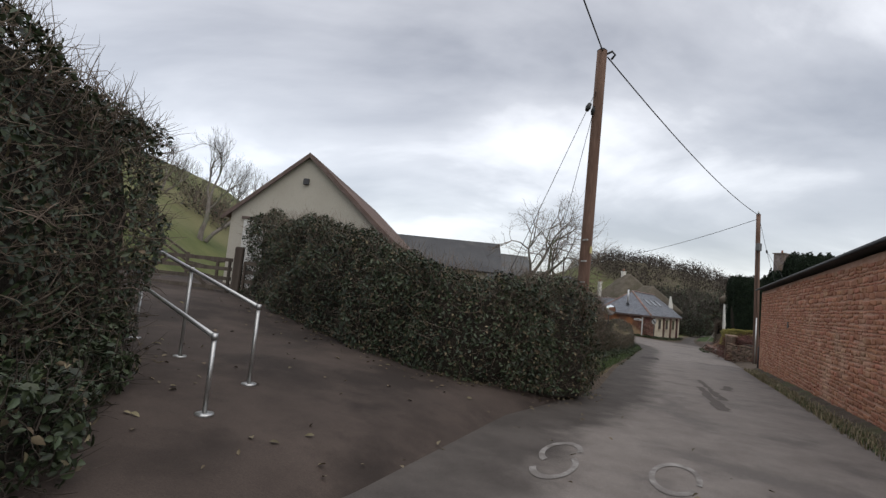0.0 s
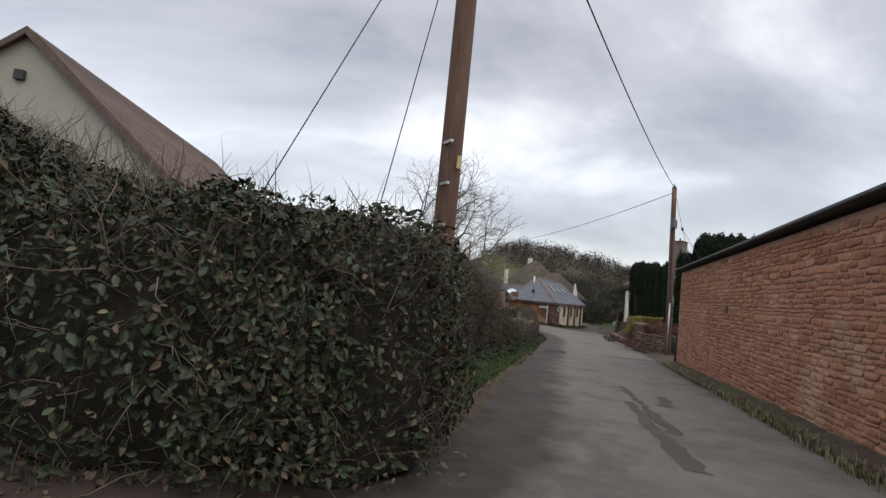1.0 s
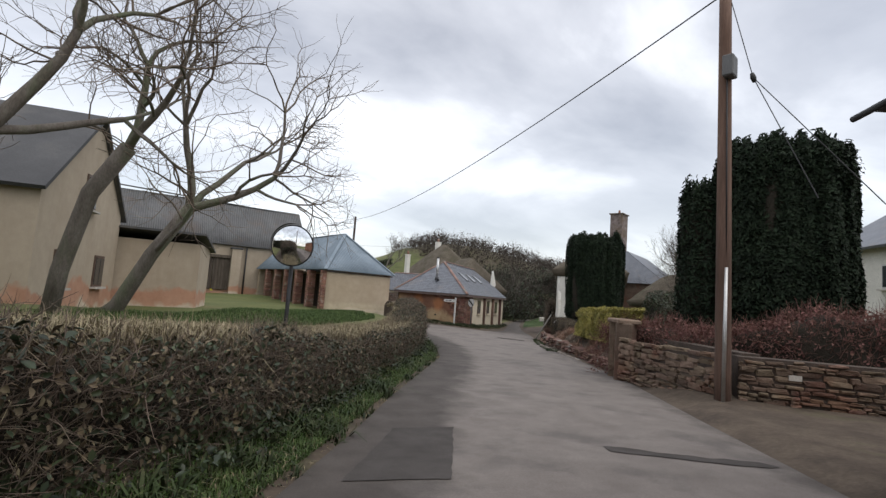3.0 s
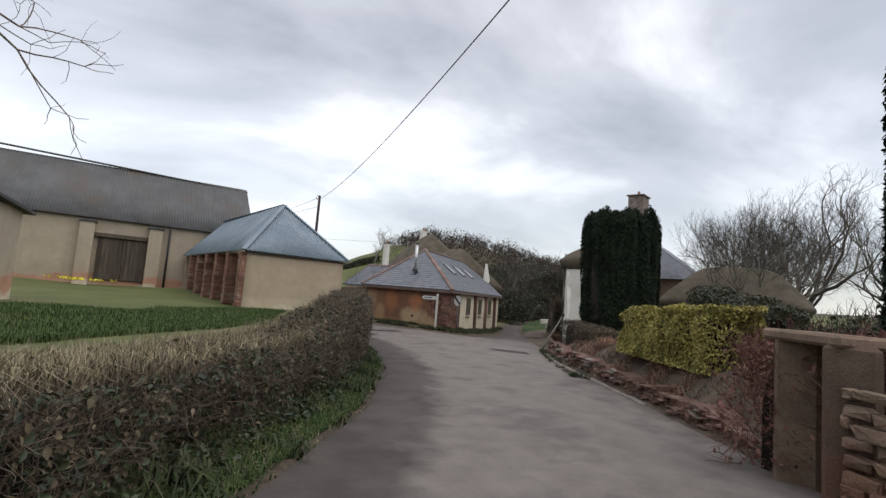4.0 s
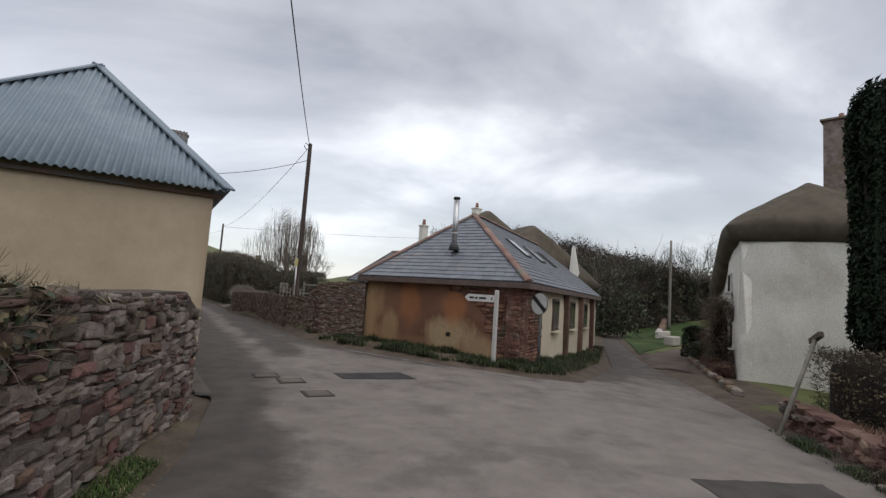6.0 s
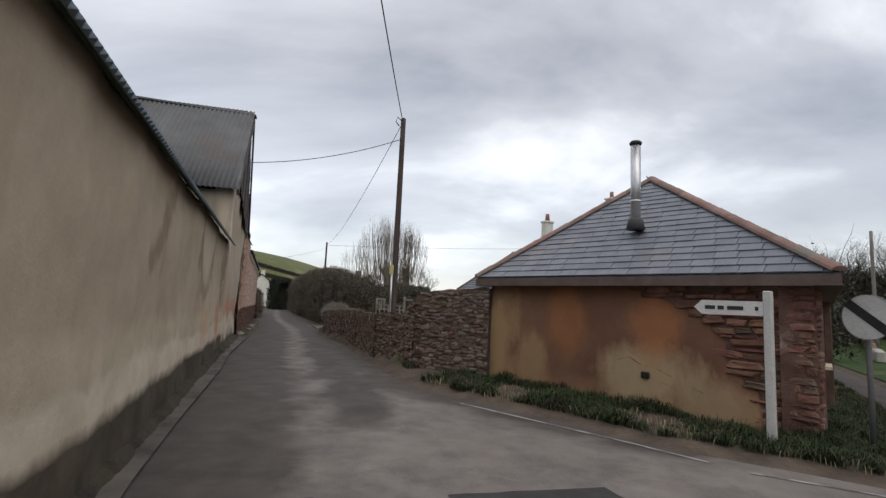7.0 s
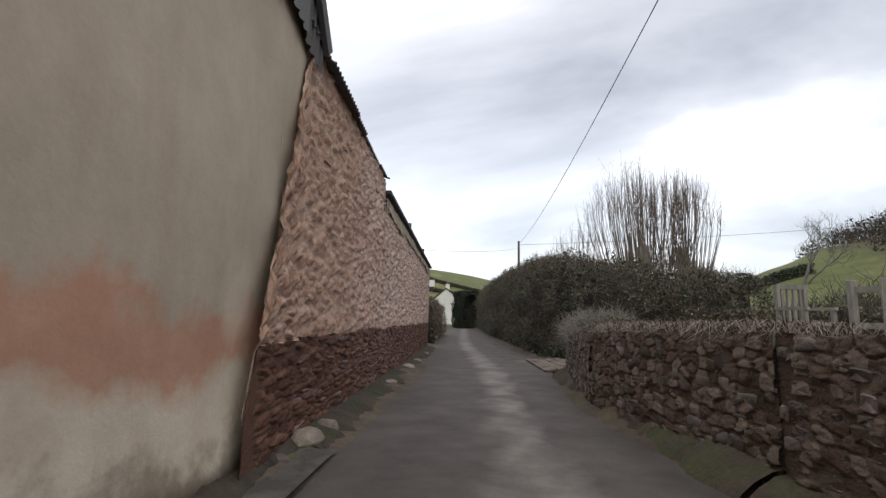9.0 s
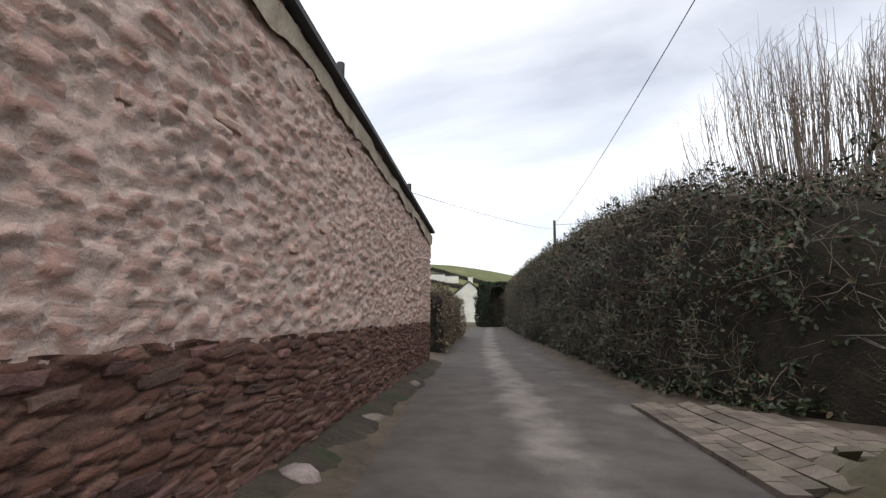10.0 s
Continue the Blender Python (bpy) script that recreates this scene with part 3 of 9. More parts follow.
def tube(name, pts, radii, material, parent=None, sides=10, label=""):
    """a round bar with closed ends"""
    pts = [Vector(p) for p in pts]
    radii = [radii] * len(pts) if isinstance(radii, (int, float)) else list(radii)
    e = 1e-4
    pts = [pts[0], *pts, pts[-1]]
    d0, d1 = (pts[2] - pts[1]).normalized() * e, (pts[-2] - pts[-3]).normalized() * e
    pts[0], pts[-1] = pts[0] - d0, pts[-1] + d1
    radii = [1e-4, *radii, 1e-4]
    v, f = tube_np([([tuple(p) for p in pts], radii)], sides)
    return part_np(name, v, f, material, parent, label, smooth=False)


def prism(points, z0, z1):
    """upright prism on a plan polygon; z may be numbers or functions of x, y"""
    bm = bmesh.new()
    lo = [bm.verts.new((x, y, z0(x, y) if callable(z0) else z0)) for x, y in points]
    hi = [bm.verts.new((x, y, z1(x, y) if callable(z1) else z1)) for x, y in points]
    n = len(points)
    bm.faces.new(lo[::-1])
    bm.faces.new(hi)
    for k in range(n):
        bm.faces.new((lo[k], lo[(k + 1) % n], hi[(k + 1) % n], hi[k]))
    bmesh.ops.recalc_face_normals(bm, faces=bm.faces)
    return bm


def slab(poly, thick):
    """a flat plate of any tilt with thickness, from 3D corner points"""
    poly = [Vector(p) for p in poly]
    nrm = (poly[1] - poly[0]).cross(poly[2] - poly[0]).normalized() * thick
    bm = bmesh.new()
    a = [bm.verts.new(p) for p in poly]
    b = [bm.verts.new(p - nrm) for p in poly]
    bm.faces.new(a)
    bm.faces.new(b[::-1])
    for k in range(len(a)):
        bm.faces.new((a[k], a[(k + 1) % len(a)], b[(k + 1) % len(a)], b[k]))
    bmesh.ops.recalc_face_normals(bm, faces=bm.faces)
    return bm


def rnd(a, b):
    return random.uniform(a, b)


# ---- lie of the land ----
GY = [-30, 0, 10, 20, 30, 38, 46, 54, 62, 72, 82, 92, 130, 400]
GZ = [1.2, 0.9, 0.7, 0.35, -0.05, -0.35, -0.52, -0.62, -0.55, -0.45, -0.55, -0.6, -0.3, -0.3]
LEFT_EDGE = [(-9, -10), (-1.9, 1), (1.5, 6.8), (3.2, 10.2), (4.7, 12.3), (5.9, 14.2), (8.15, 19.4), (9.1, 21.5), (11.5, 26.6), (12.5, 28.7), (13.7, 31.4), (17.1, 38.5), (18.5, 43), (19.2, 47.3), (19.25, 51), (18.95, 53.6), (18.0, 56.3), (17.4, 58.2), (16.5, 61.4), (15.9, 63.3), (15.0, 66), (14.0, 69.7), (13.2, 72.5), (10.9, 80.5), (9.1, 85.4), (5.8, 94.5), (2.7, 104), (-1, 116), (-9, 142), (-20, 175)]
RIGHT_EDGE = [(-1.7, -10), (3.6, 0), (7, 6.5), (8.9, 10.2), (11, 14.1), (13.8, 20.6), (15.6, 23.9), (18.1, 28.9), (20.7, 34), (22.5, 38.3), (24.8, 44.8), (28.1, 51), (30.2, 54.5), (32.5, 59.5), (34.4, 64.4), (37.7, 71), (44, 82), (60, 103)]
ISLAND_EDGE = [(-15, 175), (1.9, 118), (10.5, 92.6), (13.2, 85.4), (13.8, 83), (14.5, 79.3), (15.1, 76.4), (16.7, 72.4), (17.7, 69.7), (18.7, 66.4), (19.6, 64), (20.2, 62.2), (22.3, 59.9), (23.8, 58.2), (26, 57.2), (27.4, 57.3), (31.6, 62.6), (39.8, 77), (57, 103)]
PAVED = LEFT_EDGE + ISLAND_EDGE + RIGHT_EDGE[::-1]


def sm(a, b, x):
    k = np.clip((np.asarray(x, dtype=float) - a) / (b - a), 0, 1)
    return k * k * (3 - 2 * k)


def road_z(x, y):
    x, y = np.asarray(x, dtype=float), np.asarray(y, dtype=float)
    return np.interp(y, GY, GZ) - 0.6 * sm(23, 34, x) * sm(38, 50, y)


def poly_distance(x, y, poly):
    """distance to the outline, and whether inside"""
    p = np.asarray(poly, dtype=float)
    q = np.roll(p, -1, axis=0)
    best = np.full(x.shape, 1e9)
    inside = np.zeros(x.shape, dtype=bool)
    for (ax, ay), (bx, by) in zip(p, q):
        dx, dy = bx - ax, by - ay
        k = np.clip(((x - ax) * dx + (y - ay) * dy) / (dx * dx + dy * dy), 0, 1)
        best = np.minimum(best, np.hypot(x - ax - k * dx, y - ay - k * dy))
        cross = (ay > y) != (by > y)
        xi = ax + (y - ay) * dx / (dy if dy else 1e-9)
        inside ^= cross & (x < xi)
    return best, inside


LX = lambda y: np.interp(y, [p[1] for p in LEFT_EDGE], [p[0] for p in LEFT_EDGE])
RX = lambda y: np.interp(y, [p[1] for p in RIGHT_EDGE], [p[0] for p in RIGHT_EDGE])


def land(x, y):
    """height of the ground"""
    x, y = np.atleast_1d(np.asarray(x, dtype=float)), np.atleast_1d(np.asarray(y, dtype=float))
    d, inside = poly_distance(x, y, PAVED)
    z = road_z(x, y)
    left, right = x < LX(y), x > RX(y)
    mid = ~left & ~right
    up = 0.1 * sm(0.0, 0.6, d)
    # drive and garden rising to the west of the first bend
    up = up + np.where(left, 0.12 * np.minimum(d, 12) * sm(30, 22, y), 0)
    # farmyard terrace behind the low hedge
    up = up + np.where(left, 0.85 * sm(0.5, 1.9, d) * sm(24, 29, y) * sm(60, 52, y) + 0.95 * sm(2, 4, d) * sm(52, 60, y) * sm(90, 66, y), 0)
    # gardens east of the road
    up = up + np.where(right, 0.75 * sm(0.35, 1.35, d) * sm(29, 34, y) * sm(56, 46, y), 0)
    # garden terrace behind the rubble wall, and the bank of the last lane
    terrace = sm(61.5, 64, y) * sm(31, 26, x + 0.8 * (70 - y))
    up = up + np.where(mid, 0.75 * sm(0.45, 0.9, d) * np.where(y < 83, sm(64.2, 66.0, y - 0.9 * np.maximum(0, x - 20.0)) * sm(27, 24, x - 0.6 * (y - 62)), 0), 0)
    up = up + np.where(mid & (y > 83), 0.9 * sm(2.0, 4.0, d) * sm(84, 92, y), 0)
    # hills
    up = up + 0.62 * np.clip(-8 - x, 0, 22) * sm(14, 30, y) * sm(95, 70, y)
    up = up + 18 * np.exp(-((x - 70) / np.where(x < 70, 38.0, 62.0)) ** 2 - ((y - 198) / 52) ** 2) * sm(95, 140, y)
    up = up + 30 * sm(220, 430, y) * sm(0, -140, x) + 10 * sm(260, 600, y) * sm(140, 40, x)
    up = up + 3.5 * sm(48, 75, x) * sm(60, 90, y) + 5 * sm(90, 300, x)
    up = up + 6 * sm(-40, -160, x) + np.where(d > 3, 0.12 * np.sin(x * 0.7) * np.cos(y * 0.6), 0)
    return np.where(inside | (d < 0.12), z - 0.05, z + up)


def lz(x, y):
    return float(land(x, y)[0])


def stretch(a, b, fine, far):
    """coordinates: fine steps from a to b, then growing steps out to +-far"""
    xs = list(np.arange(a, b + 1e-6, fine))
    s, x = fine * 1.25, b
    while x < far:
        x += s
        xs.append(x)
        s *= 1.16
    s, x = fine * 1.25, a
    while x > -far:
        x -= s
        xs.insert(0, x)
        s *= 1.16
    return np.array(xs)


gx, gy = stretch(-12, 45, 0.5, 1600), stretch(-6, 100, 0.5, 1600)
GXX, GYY = np.meshgrid(gx, gy)
gz = land(GXX.ravel(), GYY.ravel())
nx, ny = len(gx), len(gy)
ii = (np.arange(ny - 1)[:, None] * nx + np.arange(nx - 1)[None, :]).ravel()
ground = part_np("ground", np.stack([GXX.ravel(), GYY.ravel(), gz], axis=1), np.stack([ii, ii + 1, ii + nx + 1, ii + nx], axis=1), M["ground"], smooth=True)
tagged(ground, "green and straw-coloured winter grassland on rolling hills", "ground", kind="structure")


def sheet(name, poly, height, material, step=0.7, lift=0.0):
    """a surface laid on the land inside a plan outline"""
    from mathutils.geometry import delaunay_2d_cdt
    out = []
    for (ax, ay), (bx, by) in zip(poly, poly[1:] + poly[:1]):
        n = max(1, int(math.hypot(bx - ax, by - ay) / step))
        out += [(ax + (bx - ax) * k / n, ay + (by - ay) * k / n) for k in range(n)]
    p = np.array(out)
    X, Y = np.meshgrid(np.arange(p[:, 0].min(), p[:, 0].max(), step), np.arange(p[:, 1].min(), p[:, 1].max(), step))
    X, Y = X.ravel(), Y.ravel()
    d, ins = poly_distance(X, Y, poly)
    keep = ins & (d > step * 0.35)
    pts = [Vector(q) for q in out] + [Vector((a, b)) for a, b in zip(X[keep], Y[keep])]
    v, _, f, _, _, _ = delaunay_2d_cdt(pts, [], [list(range(len(out)))], 1, 1e-5)
    vx, vy = np.array([q.x for q in v]), np.array([q.y for q in v])
    f = np.array([t for t in f if len(t) == 3])
    return part_np(name, np.stack([vx, vy, height(vx, vy) + lift], axis=1), f, material, smooth=True)


def put_mask(ob, values):
    at = ob.data.attributes.new("mud", "FLOAT", "POINT")
    at.data.foreach_set("value", np.asarray(values, dtype=np.float32))


def plan_of(ob):
    v = np.empty(len(ob.data.vertices) * 3)
    ob.data.vertices.foreach_get("co", v)
    v = v.reshape(-1, 3)
    return v[:, 0], v[:, 1]


vx_, vy_ = plan_of(ground)
d_, in_ = poly_distance(vx_, vy_, PAVED)
east = vx_ > RX(vy_)
HEDGE_LINES = [[(-1.9, 16.3), (1.5, 13.8), (2.8, 12.8), (3.8, 13.8), (6.3, 20.6), (8.9, 25.1)], [(8.9, 25.1), (11.0, 28.7), (12.6, 31.6), (15.8, 38.4), (17.4, 42.6), (18.4, 49.4)], [(21.6, 34.8), (25.1, 41.7), (28.0, 47.6), (31.0, 53.4)], [(20, 88), (16.5, 85.2), (14.0, 86.8), (11.6, 93.0), (6.4, 107), (1.5, 121)]]


def line_distance(x, y, pts):
    best = np.full(x.shape, 1e9)
    for (ax, ay), (bx, by) in zip(pts, pts[1:]):
        dx, dy = bx - ax, by - ay
        k = np.clip(((x - ax) * dx + (y - ay) * dy) / (dx * dx + dy * dy), 0, 1)
        best = np.minimum(best, np.hypot(x - ax - k * dx, y - ay - k * dy))
    return best


under = sum(w_ * sm(b_, a_, line_distance(vx_, vy_, q_)) for q_, a_, b_, w_ in zip(HEDGE_LINES, (1.6, 0.5, 1.2, 2.0), (2.3, 1.0, 2.2, 3.0), (0.9, 0.8, 0.8, 0.9)))
put_mask(ground, under + 0.9 * sm(3.2, 2.2, d_) * (vx_ > 20) * (vx_ < 37) * (vy_ > 56) * (vy_ < 73) + 0.6 * sm(50, 60, vx_) * sm(110, 135, vy_) * sm(260, 220, vy_) + 0.75 * sm(1.3, 0.3, d_) + 0.75 * sm(9, 6, d_) * east * sm(36, 31, vy_) * sm(20, 24, vy_) + 0.4 * sm(26, 20, vy_) * sm(9, 3, d_) * ~east)
road = tagged(sheet("road", PAVED, road_z, M["road"], 0.6), "narrow worn grey tarmac lane with dusty edges", "road", kind="structure")
vx_, vy_ = plan_of(road)
dl_, _ = poly_distance(vx_, vy_, LEFT_EDGE + [(-60, 175), (-60, -10)])
di_, _ = poly_distance(vx_, vy_, ISLAND_EDGE + [(30, 140)])
dr_, _ = poly_distance(vx_, vy_, RIGHT_EDGE + [(90, 103), (90, -10)])
trk = np.exp(-((dl_ - 1.0) / 0.45) ** 2) + np.exp(-((dl_ - 2.6) / 0.4) ** 2)
put_mask(road, np.where(vy_ < 52, 0.9 * sm(1.8, 0.6, dl_) + 0.5 * sm(0.7, 0.15, dr_), 0.8 * np.minimum(trk, 1) * sm(52, 60, vy_) * (vx_ < 20) + 0.85 * sm(1.1, 0.35, dl_)) + 0.3 * sm(50, 56, vy_) + 0.55 * sm(0.9, 0.2, di_) * (vy_ > 58) + 0.35 * sm(26, 32, vx_) * sm(56, 62, vy_))
DRIVE = [(-1.9, 1), (1.5, 6.8), (3.2, 10.2), (4.5, 12.0), (4.1, 12.2), (2.6, 11.3), (1.0, 12.4), (-1.9, 15.3), (-3, 21), (-9, 21), (-9, 14), (-5, 8), (-4, 2)]
drive = tagged(sheet("driveway", DRIVE, land, M["drive"], 0.5, 0.04), "brown weathered tarmac drive sloping up to a gate", "driveway", kind="structure")


WALL_LINE = [(18.68, 53.7), (17.76, 56.28), (17.0, 58.7), (16.15, 61.4), (15.55, 63.3), (14.62, 66.2), (13.95, 68.4), (12.75, 72.3)]
STRIP_EDGE = [(18.96, 53.7), (18.05, 56.3), (17.42, 58.3), (16.52, 61.3), (15.95, 63.2), (15.0, 66.0), (14.25, 68.7), (13.2, 72.5)]
tagged(sheet("footway_strip", WALL_LINE + STRIP_EDGE[::-1], lambda x, y: road_z(x, y) + 0.05, M["strip"], 0.3), "narrow dirty concrete strip along the farm wall", "pavement", kind="structure")
TRACK = [(34.0, 63.6), (35.4, 66.2), (37.2, 67.9), (41.2, 71.2), (47.5, 77.0), (58, 87.5), (61, 86.5), (51, 76.2), (44.5, 70.6), (40.2, 67.9), (38.4, 66.2), (36.0, 63.9), (34.4, 61.6)]
tagged(sheet("side_track", TRACK, land, M["track"], 0.5, 0.03), "brown earth track between the green and the cottage", "track", kind="structure")
GREEN = [(36.3, 67.6), (37.4, 69.6), (40.5, 75.0), (45, 82.6), (52, 91.5), (60, 95), (58.5, 89), (47, 77.6), (40.8, 71.7), (37.6, 69.0)]
tagged(sheet("green", GREEN, land, M["turf"], 0.6, 0.03), "small lush grass green between two lanes", "grass", kind="structure")

# ---- stone, slate and sheet laying ----
def stone_shapes(n, rough, sides=8, corner=0.16, lip=0.3):
    """n rough stone blocks of unit size: an uneven outline, a worn edge and a dressed or broken front"""
    shapes = []
    for k in range(n):
        bm = bmesh.new()
        c = corner
        outline = [(-0.5, -0.5 + c), (-0.5 + c, -0.5), (0.5 - c, -0.5), (0.5, -0.5 + c), (0.5, 0.5 - c), (0.5 - c, 0.5), (-0.5 + c, 0.5), (-0.5, 0.5 - c)]
        outline = [(x * (1 - abs(random.gauss(0, rough))) + random.uniform(-rough, rough) * 0.5, z * (1 - abs(random.gauss(0, rough))) + random.uniform(-rough, rough) * 0.5) for x, z in outline]
        back = [bm.verts.new((x, 0.5, z)) for x, z in outline]
        rim = [bm.verts.new((x, -0.5 + lip + random.uniform(-0.1, 0.1), z)) for x, z in outline]
        face = [bm.verts.new((x * 0.86, -0.5 + random.uniform(-0.12, 0.2), z * 0.8)) for x, z in outline]
        mid = bm.verts.new((random.uniform(-0.15, 0.15), -0.5 + random.uniform(-0.15, 0.1), random.uniform(-0.15, 0.15)))
        for i in range(8):
            j = (i + 1) % 8
            bm.faces.new((back[i], back[j], rim[j], rim[i]))
            bm.faces.new((rim[i], rim[j], face[j], face[i]))
            bm.faces.new((face[i], face[j], mid))
        bmesh.ops.triangulate(bm, faces=bm.faces)
        bmesh.ops.recalc_face_normals(bm, faces=bm.faces)
        me = bpy.data.meshes.new("stone")
        bm.to_mesh(me)
        bm.free()
        shapes.append(me)
    return shapes


def mesh_arrays(me):
    v = np.empty(len(me.vertices) * 3)
    me.vertices.foreach_get("co", v)
    quads = [list(p.vertices) for p in me.polygons]
    return v.reshape(-1, 3), np.array(quads)


def lay_stones(parent, face, length, top, bottom, w_rng, h_rng, shapes, pick, near, name="stone", proud=0.035, skip=None, gap=0.015, limit=300, wild=0.0, wall_name="masonry_rest", depth=0.07, cover=1.0):
    """Courses of stones on a wall face. face(s, z) -> matrix at that place (x along, y inward, z up);
    top(s), bottom(s): heights; pick(s, z) -> material; near: stretch (s0, s1) whose stones are parts of their own."""
    arr = [mesh_arrays(m) for m in shapes]
    by_mat, made = {}, 0
    z = min(bottom(s) for s in np.linspace(0, length, 12))
    zmax = max(top(s) for s in np.linspace(0, length, 30))
    cells = []
    while z < zmax:
        h = rnd(*h_rng)
        s = rnd(-0.3, 0.0)
        while s < length:
            w = rnd(*w_rng) * (0.7 + 0.6 * h / h_rng[1])
            a, b = max(s, 0), min(s + w, length)
            sc, zc = (a + b) / 2, z + h / 2 + rnd(-1, 1) * wild * h
            if b - a > 0.05 and bottom(sc) - 0.06 < zc < top(sc) - 0.35 * h and not (skip and skip(sc, zc)) and random.random() < cover:
                cells.append((sc, zc, b - a - gap, h * (1 + rnd(-0.3, 0.2) * wild * 2) - gap))
            s += w
        z += h
    cells.sort(key=lambda c: 0 if near[0] <= c[0] <= near[1] else 1)
    for sc, zc, w, h in cells:
        k = random.randrange(len(shapes))
        m = face(sc, zc) @ pose(0, 0, 0, 0, rnd(-1, 1) * wild * 16, 0) @ Matrix.Diagonal((w, depth + rnd(0, 1) * proud * 2, h, 1))
        mt = pick(sc, zc)
        if made < limit and near[0] <= sc <= near[1]:
            ob = new(name, shapes[k])
            ob.parent = parent
            ob.matrix_parent_inverse = Matrix.Translation(-parent.location)
            ob.matrix_basis = m
            if not shapes[k].materials:
                shapes[k].materials.append(mt)
            if shapes[k].materials[0] != mt:
                ob.material_slots[0].link = "OBJECT"
                ob.material_slots[0].material = mt
            made += 1
        else:
            v, f = arr[k]
            mm = np.array(m)
            V, F = by_mat.setdefault(mt.name, ([], []))
            F.append(f + len(v) * len(V))
            V.append(v @ mm[:3, :3].T + mm[:3, 3])
    for key, (V, F) in by_mat.items():
        ob = part_np(wall_name, np.concatenate(V), np.concatenate(F), bpy.data.materials[key], parent)
        ob["kind"] = "stuff"


def line_face(a, b, lean=0.0):
    """the face of a straight wall from plan point a to b, seen from its right-hand side... outward normal is -y of the matrix"""
    a, b = Vector((*a, 0)), Vector((*b, 0))
    ang = math.degrees(math.atan2(b.y - a.y, b.x - a.x))
    u = (b - a).normalized()
    return lambda s, z: pose(a.x + u.x * s, a.y + u.y * s, z, 0, 0, ang)


def roof_limit(s, L, sa, sb, H):
    """height up the slope at eave place s, for a face whose ridge runs from sa to sb"""
    if s < sa:
        return H * s / sa if sa > 0 else H
    if s > sb:
        return H * (L - s) / (L - sb) if L > sb else H
    return H


def corrugated(name, ea, eb, ra, rb, material, parent, period=0.1, amp=0.018, label="", jag=0.0):
    """a corrugated sheet on the roof face with eave ea-eb and ridge ra-rb"""
    ea, eb, ra, rb = (np.array(p, dtype=float) for p in (ea, eb, ra, rb))
    e = eb - ea
    L = np.linalg.norm(e)
    e /= L
    mid = (ra + rb) / 2 - ea
    w = mid - e * (mid @ e)
    H = np.linalg.norm(w)
    w /= H
    n = np.cross(e, w)
    if n[2] < 0:
        n = -n
    sa, sb = (ra - ea) @ e, (rb - ea) @ e
    s = np.arange(0, L + 1e-6, period / 6)
    off = amp * np.sin(2 * np.pi * s / period)
    hs = np.array([max(0.0, roof_limit(q, L, sa, sb, H)) for q in s])
    drop = np.array([jag * math.sin(math.floor(q / 0.8) * 7.3) for q in s])
    V = []
    for k, (q, o, h, j) in enumerate(zip(s, off, hs, drop)):
        V += [ea + e * q + n * o - w * j, ea + e * q + w * h * 0.5 + n * o, ea + e * q + w * h + n * o]
    V = np.array(V)
    N = len(V)
    V = np.concatenate([V, V - n * 0.012])
    i = np.arange(len(s) - 1) * 3
    F = [np.stack([i + c, i + 3 + c, i + 4 + c, i + 1 + c], axis=1) for c in (0, 1)]
    F += [q[:, ::-1] + N for q in F[:2]]
    F.append(np.stack([i, i + N, i + 3 + N, i + 3], axis=1))
    ob = part_np(name, V, np.concatenate(F), material, parent, label, smooth=True)
    return ob


def slate_face(parent, ea, eb, ra, rb, shapes, material, exposure=0.21, width=0.3, near=True, limit=300, name="slate"):
    ea, eb, ra, rb = (Vector(p) for p in (ea, eb, ra, rb))
    e = (eb - ea)
    L = e.length
    e = e / L
    mid = (ra + rb) / 2 - ea
    w = mid - e * mid.dot(e)
    H = w.length
    w = w / H
    n = e.cross(w)
    if n.z < 0:
        n = -n
    sa, sb = (ra - ea).dot(e), (rb - ea).dot(e)
    arr = [mesh_arrays(m) for m in shapes]
    V, F, made, row, h = [], [], 0, 0, 0.0
    while h < H:
        hh = h + exposure * 0.5
        lo = sa * hh / H
        hi = L - (L - sb) * hh / H
        s = lo - width * (0.5 if row % 2 else 0.0)
        while s < hi:
            a, b = max(s, lo - 0.04), min(s + width, hi + 0.04)
            if b - a > 0.05:
                c = ea + e * ((a + b) / 2) + w * (h + exposure * 0.62) + n * (0.024 + rnd(-0.003, 0.004))
                basis = Matrix((e, w, n)).transposed().to_4x4()
                m = Matrix.Translation(c) @ basis @ pose(0, 0, 0, -4.5, rnd(-0.5, 0.5), rnd(-0.6, 0.6)) @ Matrix.Diagonal((b - a - 0.01, exposure * 1.2, 0.016, 1))
                k = random.randrange(len(shapes))
                if near and made < limit:
                    ob = new(name, shapes[k])
                    ob.parent = parent
                    ob.matrix_parent_inverse = Matrix.Translation(-parent.location)
                    ob.matrix_basis = m
                    made += 1
                else:
                    mm = np.array(m)
                    v, f = arr[k]
                    F.append(f + len(v) * len(V))
                    V.append(v @ mm[:3, :3].T + mm[:3, 3])
            s += width
        h += exposure
        row += 1
    if V:
        ob = part_np("slate_rest", np.concatenate(V), np.concatenate(F), material, parent)
        ob["kind"] = "stuff"


def plain_shapes(n, name, material, rough):
    out = []
    for k in range(n):
        bm = bmesh.new()
        bmesh.ops.create_cube(bm, size=1.0)
        for v in bm.verts:
            v.co.x += random.uniform(-rough, rough)
            v.co.y += random.uniform(-rough, rough)
        me = bpy.data.meshes.new(name)
        bm.to_mesh(me)
        bm.free()
        me.materials.append(material)
        out.append(me)
    return out


